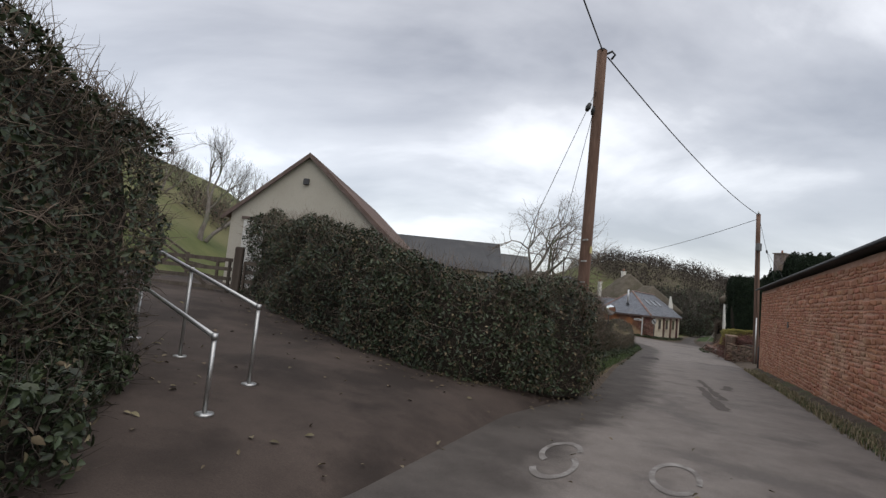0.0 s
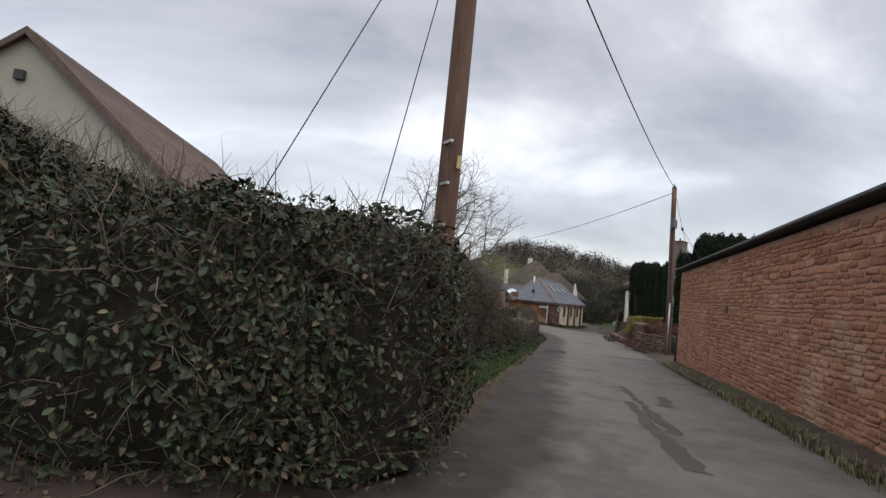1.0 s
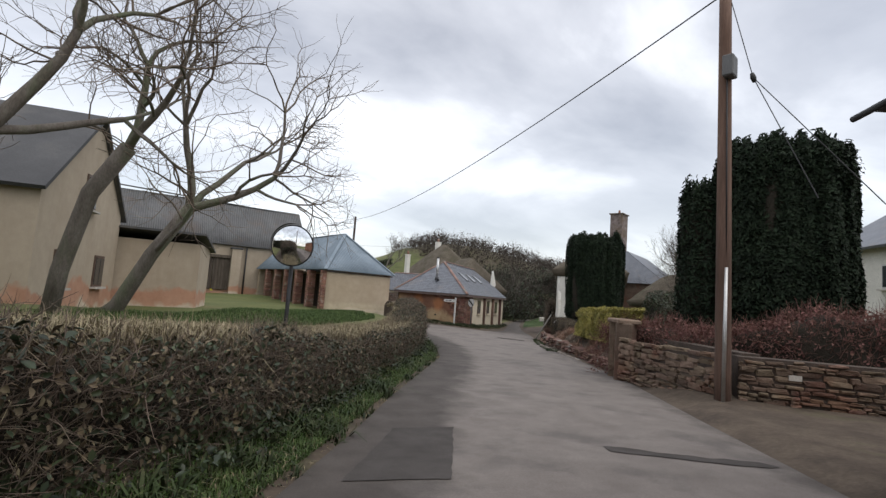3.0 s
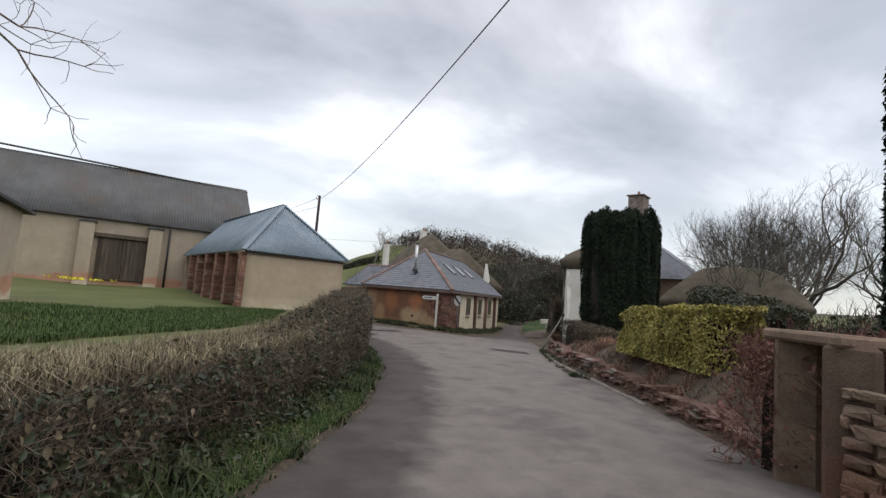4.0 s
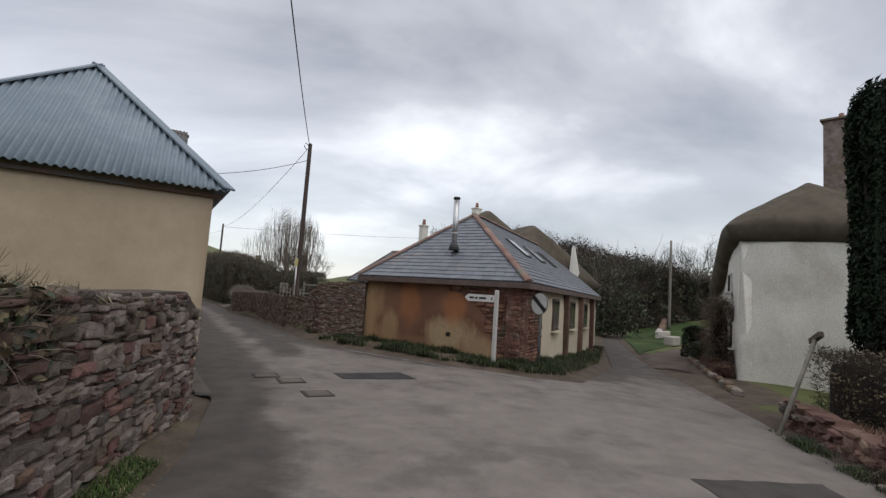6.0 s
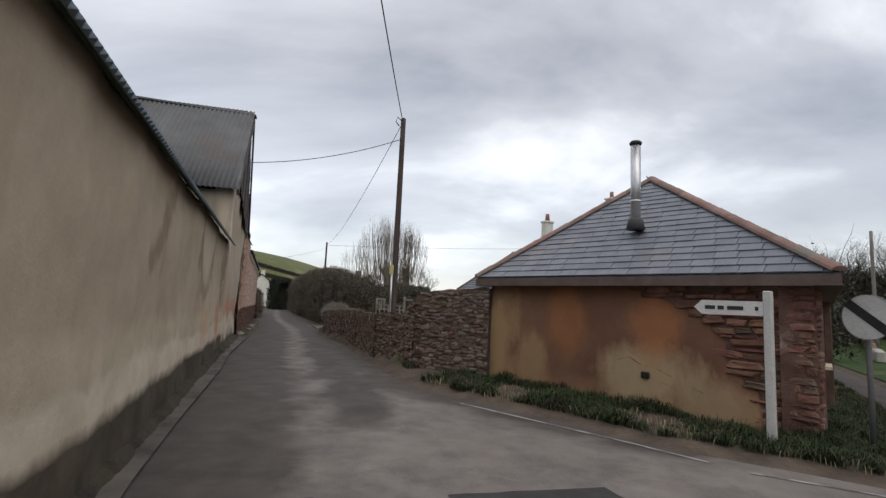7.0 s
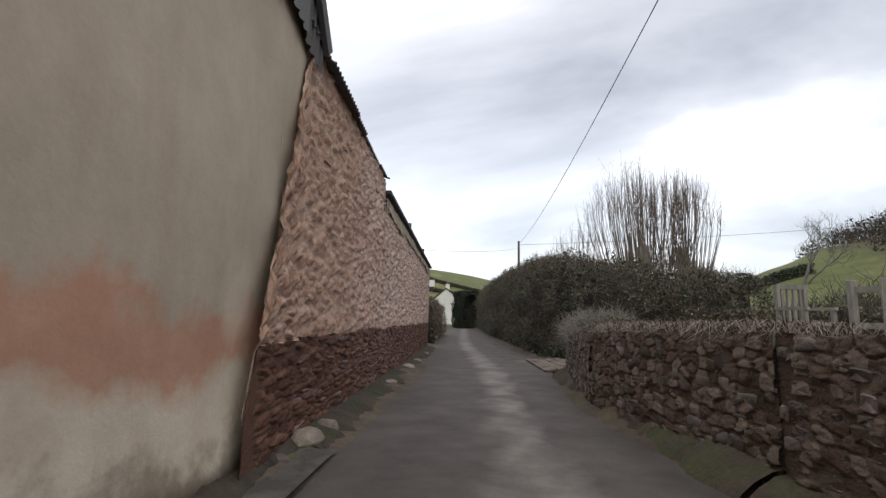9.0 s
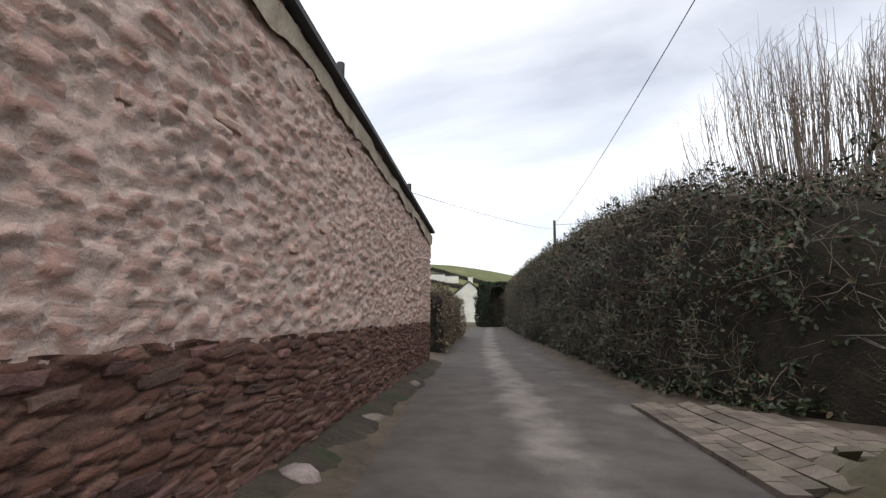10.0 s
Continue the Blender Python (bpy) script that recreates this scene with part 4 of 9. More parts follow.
# ---- plants ----
def leaf_cloud(name, pts, nrm, size, material, parent, flat=0.55, label="", long=1.5):
    """small folded leaves at the points, loosely facing along the normals"""
    pts, nrm = np.asarray(pts), np.asarray(nrm)
    n = len(pts)
    d = nrm + np.random.normal(0, flat, (n, 3))
    d /= np.linalg.norm(d, axis=1)[:, None] + 1e-9
    t = np.random.normal(0, 1, (n, 3))
    t[:, 2] -= 0.5
    t -= d * (t * d).sum(1)[:, None]
    t /= np.linalg.norm(t, axis=1)[:, None] + 1e-9
    b = np.cross(d, t)
    s = (size * np.random.uniform(0.55, 1.35, n))[:, None]
    v0 = pts - t * s * 0.5 * long
    v2 = pts + t * s * 0.5 * long - d * s * 0.12
    side = [pts + q * b * s * w + d * s * 0.14 * w / 0.4 + t * s * long * o for q in (1, -1) for w, o in ((0.4, -0.2), (0.33, 0.15))]
    V = np.stack([v0, side[0], side[1], v2, side[3], side[2]], axis=1).reshape(-1, 3)
    i = np.arange(n) * 6
    F = np.concatenate([np.stack([i, i + 1, i + 2, i + 3], axis=1), np.stack([i, i + 3, i + 4, i + 5], axis=1)])
    ob = part_np(name, V, F, material, parent, label)
    ob["kind"] = "stuff"
    return ob


def twig_cloud(name, pts, dirs, length, radius, material, parent, bend=0.35, label="", spread=0.6):
    """thin bent twigs"""
    pts, dirs = np.asarray(pts), np.asarray(dirs, dtype=float)
    n = len(pts)
    d = dirs + np.random.normal(0, spread, (n, 3))
    d /= np.linalg.norm(d, axis=1)[:, None] + 1e-9
    L = (length * np.random.uniform(0.45, 1.4, n))[:, None]
    d2 = d + np.random.normal(0, bend, (n, 3))
    d2 /= np.linalg.norm(d2, axis=1)[:, None]
    d3 = d2 + np.random.normal(0, bend, (n, 3))
    d3 /= np.linalg.norm(d3, axis=1)[:, None]
    P = [pts, pts + d * L * 0.4, pts + d * L * 0.4 + d2 * L * 0.35, pts + d * L * 0.4 + d2 * L * 0.35 + d3 * L * 0.25]
    ref = np.random.normal(0, 1, (n, 3))
    u = np.cross(d, ref)
    u /= np.linalg.norm(u, axis=1)[:, None] + 1e-9
    w = np.cross(d, u)
    R = radius * np.random.uniform(0.6, 1.3, n)[:, None]
    V = []
    for k, q in enumerate((1.0, 0.8, 0.6, 0.25)):
        for a in range(3):
            V.append(P[k] + R * q * (math.cos(a * 2.094) * u + math.sin(a * 2.094) * w))
    V = np.stack(V, axis=1).reshape(-1, 3)
    i = np.arange(n) * 12
    F = []
    for k in range(3):
        for a in range(3):
            c = (a + 1) % 3
            F.append(np.stack([i + 3 * k + a, i + 3 * k + c, i + 3 * k + 3 + c, i + 3 * k + 3 + a], axis=1))
    ob = part_np(name, V, np.concatenate(F), material, parent, label)
    ob["kind"] = "stuff"
    return ob


def noise2(p, s, seed=0.0):
    return np.array([noise.noise(Vector((q[0] * s + seed, q[1] * s - seed, q[2] * s))) for q in p])


class Run:
    """a winding plan line with arc length"""

    def __init__(self, pts):
        self.p = np.asarray(pts, dtype=float)
        self.s = np.concatenate([[0], np.cumsum(np.linalg.norm(np.diff(self.p, axis=0), axis=1))])
        self.length = self.s[-1]

    def at(self, s):
        return np.stack([np.interp(s, self.s, self.p[:, 0]), np.interp(s, self.s, self.p[:, 1])], axis=-1)

    def normal(self, s):
        d = self.at(np.clip(s + 0.3, 0, self.length)) - self.at(np.clip(s - 0.3, 0, self.length))
        d /= np.linalg.norm(d, axis=-1, keepdims=True) + 1e-9
        return np.stack([d[..., 1], -d[..., 0]], axis=-1)


def hedge_shell(run, half, top, base, n, lump=0.25, seed=0.0, round_top=0.35, deep=0.25):
    """random places and normals on the skin of a hedge that follows a line; top(s), base(s): heights"""
    s = np.random.uniform(-half * 0.7, run.length + half * 0.7, n)
    sc = np.clip(s, 0, run.length)
    c, nr = run.at(sc), run.normal(sc)
    over = s - sc
    tn = np.stack([-nr[:, 1], nr[:, 0]], axis=1)
    T, B = top(sc), base(sc)
    hgt = T - B
    per = np.random.uniform(0, 1, n)
    # walk round the section: up one side, over the top, down the other
    total = 2 * hgt + 2 * half
    q = per * total
    side = np.where(q < hgt, 1.0, np.where(q > hgt + 2 * half, -1.0, 0.0))
    z = np.where(side > 0, q, np.where(side < 0, total - q, hgt))
    x = np.where(side == 0, half - (q - hgt), side * half)
    rr = np.clip((z / np.maximum(hgt, 0.1) - (1 - round_top)) / round_top, 0, 1)
    x = x * (1 - 0.45 * rr ** 2 * np.abs(side))
    endf = np.sqrt(np.clip(1 - (over / (half * 0.7)) ** 2, 0, 1))
    x = x * endf
    z = z - np.where(side == 0, 0.12 * (x / half) ** 2 * hgt * 0.6, 0)
    p = np.stack([c[:, 0] + nr[:, 0] * x - tn[:, 0] * over * -1, c[:, 1] + nr[:, 1] * x + tn[:, 1] * over, B + z], axis=1)
    nv = np.stack([nr[:, 0] * side, nr[:, 1] * side, np.where(side == 0, 1.0, 0.25)], axis=1)
    nv[:, :2] += tn * (over / half)[:, None]
    nv /= np.linalg.norm(nv, axis=1)[:, None] + 1e-9
    bulge = lump * (noise2(p, 0.9, seed) + 0.5 * noise2(p, 2.6, seed + 5))
    p = p + nv * (bulge - np.random.exponential(deep, n) * 0.5)[:, None]
    p[:, 2] = np.maximum(p[:, 2], B - 0.02)
    return p, nv


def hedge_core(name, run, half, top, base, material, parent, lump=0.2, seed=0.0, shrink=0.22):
    """an added closed body inside the hedge, its near-black colour standing for the shade there"""
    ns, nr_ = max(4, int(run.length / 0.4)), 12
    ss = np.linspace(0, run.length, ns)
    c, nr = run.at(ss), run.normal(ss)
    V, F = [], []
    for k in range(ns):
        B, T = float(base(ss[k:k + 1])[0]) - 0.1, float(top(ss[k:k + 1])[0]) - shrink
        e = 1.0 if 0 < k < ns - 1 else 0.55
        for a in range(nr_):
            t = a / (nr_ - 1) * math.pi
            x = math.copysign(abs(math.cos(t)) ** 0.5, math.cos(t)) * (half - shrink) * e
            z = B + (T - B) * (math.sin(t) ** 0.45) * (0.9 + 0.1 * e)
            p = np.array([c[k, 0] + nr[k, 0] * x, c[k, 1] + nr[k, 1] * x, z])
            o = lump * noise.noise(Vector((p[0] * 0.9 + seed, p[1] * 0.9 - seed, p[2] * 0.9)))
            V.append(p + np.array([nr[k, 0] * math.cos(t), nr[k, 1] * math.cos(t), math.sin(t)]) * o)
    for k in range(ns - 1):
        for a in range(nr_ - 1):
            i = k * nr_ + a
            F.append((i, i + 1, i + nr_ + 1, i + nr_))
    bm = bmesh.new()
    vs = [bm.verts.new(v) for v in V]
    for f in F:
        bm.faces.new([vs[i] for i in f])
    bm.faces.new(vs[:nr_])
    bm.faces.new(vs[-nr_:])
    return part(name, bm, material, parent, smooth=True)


def grow(start, heading, length, radius, depth, rng, paths, spread=0.6, gnarl=0.25, up=0.12, split=(2, 3), keep=0.72, seg=4):
    """a branching limb: appends (points, radii, depth)"""
    p, d = np.array(start, dtype=float), np.array(heading, dtype=float)
    d /= np.linalg.norm(d)
    pts, rad = [p.copy()], [radius]
    for k in range(seg):
        d = d + rng.normal(0, gnarl, 3) * (0.6 if depth > 3 else 1.0)
        d[2] += up
        d /= np.linalg.norm(d)
        p = p + d * length / seg
        pts.append(p.copy())
        rad.append(radius * (1 - 0.38 * (k + 1) / seg))
        if depth > 0 and k >= 1 and rng.random() < 0.55:
            side = np.cross(d, rng.normal(0, 1, 3))
            side /= np.linalg.norm(side)
            grow(p, d * 0.55 + side * spread * 1.3, length * keep * 0.8, rad[-1] * 0.55, depth - 1, rng, paths, spread, gnarl, up, split, keep, seg)
    paths.append((pts, rad, depth))
    if depth > 0:
        for k in range(rng.integers(split[0], split[1] + 1)):
            side = np.cross(d, rng.normal(0, 1, 3))
            side /= np.linalg.norm(side)
            grow(p, d + side * spread * rng.uniform(0.6, 1.2), length * keep * rng.uniform(0.8, 1.1), rad[-1] * 0.8, depth - 1, rng, paths, spread, gnarl, up, split, keep, seg)


def bare_tree(name, place, label, stems, seed, depth=5, group="", twig_mat=None, bark=None, **kw):
    """stems: (heading, length, radius)"""
    rng = np.random.default_rng(seed)
    ob = thing(name, place, label, "tree", group)
    paths = []
    for off, heading, length, radius in stems:
        grow((place[0] + off[0], place[1] + off[1], place[2] - 0.1), heading, length, radius, depth, rng, paths, **kw)
    big = [(a, b) for a, b, c in paths if c >= depth]
    mid = [(a, b) for a, b, c in paths if 2 <= c < depth]
    fine = [(a, b) for a, b, c in paths if c < 2]
    for nm, sel, sides, mt in (("trunk", big, 10, bark or M["bark"]), ("limb_growth", mid, 6, bark or M["bark"]), ("twig_growth", fine, 3, twig_mat or M["twig_dark"])):
        if sel:
            v, f = tube_np(sel, sides)
            q = part_np(nm, v, f, mt, ob, smooth=sides > 3)
            if nm != "trunk":
                q["kind"] = "stuff"
    return ob


def wire(name, a, b, sag, radius, label="", category="cable", wobble=0.0, n=24):
    a, b = Vector(a), Vector(b)
    pts = []
    for k in range(n + 1):
        t = k / n
        p = a.lerp(b, t)
        p.z -= sag * 4 * t * (1 - t)
        pts.append(tuple(p))
    v, f = tube_np([(pts, [radius] * len(pts))], 5)
    ob = part_np(name, v, f, M["cable"])
    return tagged(ob, label or "thin black overhead cable", category, "overhead cables")


# ---- large structure and buildings ----
RD = Vector((-0.28, 0.96, 0)).normalized()  # run of the farm walls along the lane


def v2(a, b, s):
    return (a[0] + (b[0] - a[0]) * s, a[1] + (b[1] - a[1]) * s)


def wall_prism(parent, a, b, thick, z0, z1, material, name="wall", label="", n=24, rough=0.0):
    """a wall from a to b whose body lies on the left of that line; z1 a function of s or a number; rough: unevenness of the face"""
    a, b = Vector(a), Vector(b)
    L = (b - a).length
    u = (b - a) / L
    w = Vector((-u.y, u.x))
    bm = bmesh.new()
    rows = 20 if rough > 0.05 else (10 if rough else 1)
    outer, inner = [], []
    for k in range(n + 1):
        s = L * k / n
        p = a + u * s
        zb = z0(s) if callable(z0) else z0
        zt = z1(s) if callable(z1) else z1
        col = []
        for r in range(rows + 1):
            z = zb + (zt - zb) * r / rows
            o = rough * (noise.noise(Vector((p.x * 0.7, p.y * 0.7, z * 0.8))) + 0.4 * noise.noise(Vector((p.x * 2.3, p.y * 2.3, z * 2.3))))
            col.append(bm.verts.new((p.x - w.x * o, p.y - w.y * o, z)))
        q = p + w * thick
        outer.append(col)
        inner.append((bm.verts.new((q.x, q.y, zb)), bm.verts.new((q.x, q.y, zt))))
    for k in range(n):
        for r in range(rows):
            bm.faces.new((outer[k][r], outer[k + 1][r], outer[k + 1][r + 1], outer[k][r + 1]))
        bm.faces.new((inner[k][0], inner[k][1], inner[k + 1][1], inner[k + 1][0]))
        bm.faces.new((outer[k][-1], outer[k + 1][-1], inner[k + 1][1], inner[k][1]))
    for k in (0, n):
        bm.faces.new([*outer[k], inner[k][1], inner[k][0]])
    bmesh.ops.recalc_face_normals(bm, faces=bm.faces)
    return part(name, bm, material, parent, label, smooth=bool(rough))


def band(parent, a, b, s0, s1, lower, upper, material, name, proud=0.015, label="", step=0.12):
    """a thin coat on a wall face, with a ragged upper and lower edge; outward is on the right of a-b"""
    a, b = Vector(a), Vector(b)
    u = (b - a).normalized()
    w = Vector((u.y, -u.x))
    n = max(2, int((s1 - s0) / step))
    bm = bmesh.new()
    R = []
    for k in range(n + 1):
        s = s0 + (s1 - s0) * k / n
        p = a + u * s
        lo, hi = lower(s), max(upper(s), lower(s) + 0.01)
        col = []
        for j in range(5):
            z = lo + (hi - lo) * j / 4
            o = proud + 0.035 * noise.noise(Vector((p.x * 1.7, p.y * 1.7, z * 1.9)))
            if j == 4:
                o = min(o, 0.0) - 0.005
            col.append(bm.verts.new((p.x + w.x * o, p.y + w.y * o, z)))
        R.append(col)
    for k in range(n):
        for j in range(4):
            bm.faces.new((R[k][j], R[k + 1][j], R[k + 1][j + 1], R[k][j + 1]))
    return part(name, bm, material, parent, label, smooth=True)


def foot_bank(parent, a, b, height, width, material, name, z0, label="", lump=0.25):
    """a lumpy earth and stone footing along a wall; lies on the right of a-b"""
    a, b = Vector(a), Vector(b)
    L = (b - a).length
    u = (b - a) / L
    w = Vector((u.y, -u.x))
    n = int(L / 0.09)
    bm = bmesh.new()
    R = []
    for k in range(n + 1):
        p = a + u * (L * k / n)
        nz = 1 + 0.6 * lump * noise.noise(Vector((p.x * 9, p.y * 9, 5))) + lump * noise.noise(Vector((p.x * 1.4, p.y * 1.4, 3))) + 0.5 * lump * noise.noise(Vector((p.x * 4, p.y * 4, 8)))
        wd, hg = width * nz, height * nz
        zb = z0(p.x, p.y) if callable(z0) else z0
        R.append([bm.verts.new((p.x + w.x * x, p.y + w.y * x, zb + z)) for x, z in ((-0.05, hg), (wd * 0.25, hg * 0.93), (wd * 0.6, hg * 0.6), (wd * 0.85, hg * 0.25), (wd, -0.03))])
    for k in range(n):
        for j in range(4):
            bm.faces.new((R[k][j], R[k][j + 1], R[k + 1][j + 1], R[k + 1][j]))
    bmesh.ops.recalc_face_normals(bm, faces=bm.faces)
    return part(name, bm, material, parent, label, smooth=True)


rag = lambda s, k, amp: amp * (noise.noise(Vector((s * 0.9, k, 0.3))) + 0.55 * noise.noise(Vector((s * 3.1, k, 1.7))))
SHAPES_ROUGH = {}


def shapes_for(key, n=10, rough=0.1):
    if key not in SHAPES_ROUGH:
        SHAPES_ROUGH[key] = stone_shapes(n, rough)
    return SHAPES_ROUGH[key]


def yz(x, y):
    return float(road_z(x, y))


# -- farm building with a hipped blue tin roof --
P0, P1 = (18.75, 53.15), (14.75, 52.0)
P2, P3 = (14.55, 66.4), (10.9, 65.3)
hip = thing("farm_building", (16.4, 58, yz(16.4, 58)), "cream rendered cob farm building under a hipped blue-grey corrugated roof", "building")
wall_prism(hip, (P0[0] + RD.x * 0.38, P0[1] + RD.y * 0.38), P2, 0.45, -0.75, 2.72, M["cob"], "wall", "cream cob wall with cracked and patched render", 100, 0.07)
wall_prism(hip, P1, P0, 0.4, -0.3, 2.62, M["cob"], "wall", "", 14, 0.03)
wall_prism(hip, P2, P3, 0.4, 0.0, 2.6, M["cob"], "wall")
foot_bank(hip, v2(P0, P2, 0.05), P2, 0.14, 0.15, M["plinth"], "footing", yz, lump=0.3)
ov = 0.2
rdx, rdy = RD.x, RD.y
ac = Vector((0.96, 0.28, 0)).normalized()
E0 = Vector((*P0, 2.6)) + ac * ov - RD * ov
E1 = Vector((*P1, 2.62)) - ac * ov - RD * ov
E2 = Vector((*P2, 2.6)) + ac * ov - RD * 0.3
E3 = Vector((*P3, 2.62)) - ac * ov
RA, RB = Vector((16.05, 55.25, 5.08)), Vector((12.75, 66.0, 5.08))
corrugated("roof_hip", E1, E0, RA, RA, M["tin_blue"], hip, 0.105, 0.02)
corrugated("roof_slope", E0, E2, RA, RB, M["tin_blue"], hip, 0.105, 0.02)
corrugated("roof_slope", E3, E1, RB, RA, M["tin_blue"], hip, 0.105, 0.02)
for nm, a, b in (("hip_capping", E0, RA), ("hip_capping", E1, RA), ("ridge_capping", RA, RB)):
    bm = bmesh.new()
    up = Vector((0, 0, 0.035))
    add_beam(bm, a + up, b + up, 0.2, 0.03)
    part(nm, bm, M["tin_blue"], hip)
for a, b in ((E1 + Vector((0.1, 0.16, -0.08)), E0 + Vector((-0.12, 0.16, -0.08))),):
    bm = bmesh.new()
    add_beam(bm, a, b, 0.06, 0.05)
    part("wall_plate", bm, M["tin_rust"], hip)
# brick piers of the open side; an added dark panel behind stands for the shaded inside
PIER = bmesh.new()
for course in range(26):
    for k in range(2):
        add_box(PIER, ((k - 0.5) * 0.23 * (1 if course % 2 else 1), 0, 0.05 + course * 0.085), (0.215, 0.42, 0.074), 0, 0.006)
pier_mesh = bpy.data.meshes.new("brick_pier")
PIER.to_mesh(pier_mesh)
PIER.free()
pier_mesh.materials.append(M["brick"])
for k in range(6):
    px, py = P1[0] + RD.x * (0.25 + k * 2.15), P1[1] + RD.y * (0.25 + k * 2.15)
    pr = new("brick_pier", pier_mesh)
    pr.parent = hip
    pr.matrix_parent_inverse = Matrix.Translation(-hip.location)
    pr.matrix_basis = pose(px, py, 0.35, 0, 0, 106)
wall_prism(hip, (v2(P1, P0, 0.85)[0] + RD.x * 0.6, v2(P1, P0, 0.85)[1] + RD.y * 0.6), v2(P3, P2, 0.85), 0.1, 0.0, 2.55, M["timber"], "back_boarding")


def crack(parent, a, b, rough, line, width, material, name="crack"):
    """a ragged split in a wall face; line: places (s, z) along the wall from a to b"""
    a, b = Vector(a), Vector(b)
    u = (b - a).normalized()
    w = Vector((u.y, -u.x))
    bm = bmesh.new()
    rows = []
    for (s0, z0), (s1, z1) in zip(line, line[1:]):
        n = max(2, int(math.hypot(s1 - s0, z1 - z0) / 0.05))
        for k in range(n):
            s = s0 + (s1 - s0) * k / n + 0.025 * noise.noise(Vector((z0 * 7, k * 0.6, s0)))
            z = z0 + (z1 - z0) * k / n
            wd = width * (0.35 + 0.9 * abs(noise.noise(Vector((s * 5, z * 5, 2)))))
            row = []
            for q in (-0.5, 0.5):
                p = a + u * (s + q * wd)
                o = rough * (noise.noise(Vector((p.x * 0.7, p.y * 0.7, z * 0.8))) + 0.4 * noise.noise(Vector((p.x * 2.3, p.y * 2.3, z * 2.3)))) + 0.008
                row.append(bm.verts.new((p.x + w.x * o, p.y + w.y * o, z)))
            rows.append(row)
    for r, t in zip(rows, rows[1:]):
        bm.faces.new((r[0], r[1], t[1], t[0]))
    return part(name, bm, material, parent)


for line, wd in ((((5.29, 2.45), (4.84, 1.93), (4.34, 1.41), (3.81, 0.75)), 0.015), (((8.11, 2.5), (7.95, 1.9), (7.79, 1.43)), 0.012), (((12.9, 2.35), (12.58, 1.57), (12.4, 0.66)), 0.014), (((11.2, 2.5), (11.0, 2.1), (10.95, 1.7)), 0.014)):
    crack(hip, P0, P2, 0.07, line, wd, M["damp_line"])
crack(hip, P0, P2, 0.07, ((13.2, 1.56), (13.16, 1.4), (13.06, 1.3), (13.0, 1.15)), 0.05, M["cream"], "fresh_flake")

# -- the long barn standing across, its gable on the lane --
Q0, Q1 = (14.5, 66.45), (12.66, 72.4)
BW = Vector((-0.975, -0.222, 0))
barn = thing("long_barn", (8, 67.5, 0.4), "long tan cob barn with a grey corrugated roof and clad gable", "barn")
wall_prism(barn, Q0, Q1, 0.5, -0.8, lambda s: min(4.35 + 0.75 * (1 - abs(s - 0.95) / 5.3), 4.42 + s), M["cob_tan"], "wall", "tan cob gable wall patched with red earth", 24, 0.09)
F0 = (Q0[0] + BW.x * 14, Q0[1] + BW.y * 14)
F1 = (Q1[0] + BW.x * 14, Q1[1] + BW.y * 14)
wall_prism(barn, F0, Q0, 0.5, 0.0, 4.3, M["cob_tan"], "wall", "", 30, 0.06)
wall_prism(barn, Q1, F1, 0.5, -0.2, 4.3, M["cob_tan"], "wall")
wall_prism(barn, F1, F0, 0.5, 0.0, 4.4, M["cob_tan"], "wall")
foot_bank(barn, v2(Q0, Q1, -0.1), Q1, 0.16, 0.22, M["plinth"], "footing", yz, lump=0.35)
AP = Vector((13.62, 69.45, 7.72))
APw = AP + BW * 14 + Vector((0, 0, 0.45))
gu = (Vector((*Q1, 0)) - Vector((*Q0, 0))).normalized()
go = Vector((gu.y, -gu.x, 0))
S0 = Vector((*Q0, 4.3)) - gu * 0.3 + go * 0.14
S1 = Vector((*Q1, 4.0)) + gu * 0.3 + go * 0.14
corrugated("roof_slope", S0 + BW * 14.2, S0, APw + BW * 0.2, AP + go * 0.14, M["tin_grey"], barn, 0.15, 0.026)
corrugated("roof_slope", S1, S1 + BW * 14.2, AP + go * 0.14, APw + BW * 0.2, M["tin_grey"], barn, 0.15, 0.026)
# gable cladding, sheets hung upright
for k in range(11):
    s0, s1 = 0.35 + k * 0.55, 0.35 + (k + 1) * 0.55 + 0.02
    top_at = lambda s: 4.35 + 3.3 * (1 - abs(s - 3.1) / 3.15)
    low_at = lambda s: 5.0 - 0.21 * s
    if top_at(s0) - low_at(s0) < 0.02 and top_at(s1) - low_at(s1) < 0.02:
        continue
    bm = bmesh.new()
    cols = []
    for j in range(13):
        s = s0 + (s1 - s0) * j / 12
        o = 0.09 + 0.02 * math.sin(j * math.pi) + 0.02 * math.cos(j * math.pi / 1.5) + 0.012 * (k % 2)
        p = Vector((*Q0, 0)) + gu * s + go * o
        lo = low_at(s) - 0.12 * (k % 3) * 0.5
        cols.append((bm.verts.new((p.x, p.y, lo)), bm.verts.new((p.x, p.y, max(lo + 0.01, top_at(s) - 0.03)))))
    for j in range(12):
        bm.faces.new((cols[j][0], cols[j + 1][0], cols[j + 1][1], cols[j][1]))
    part("cladding_sheet", bm, M["tin_rust"] if k % 3 else M["tin_grey"], barn, smooth=True)
for a, b in ((S0, AP + go * 0.14), (S1, AP + go * 0.14)):
    bm = bmesh.new()
    add_beam(bm, a - Vector((0, 0, 0.1)), b - Vector((0, 0, 0.1)), 0.06, 0.2)
    part("barge_board", bm, M["tin_rust"], barn)
bm = bmesh.new()
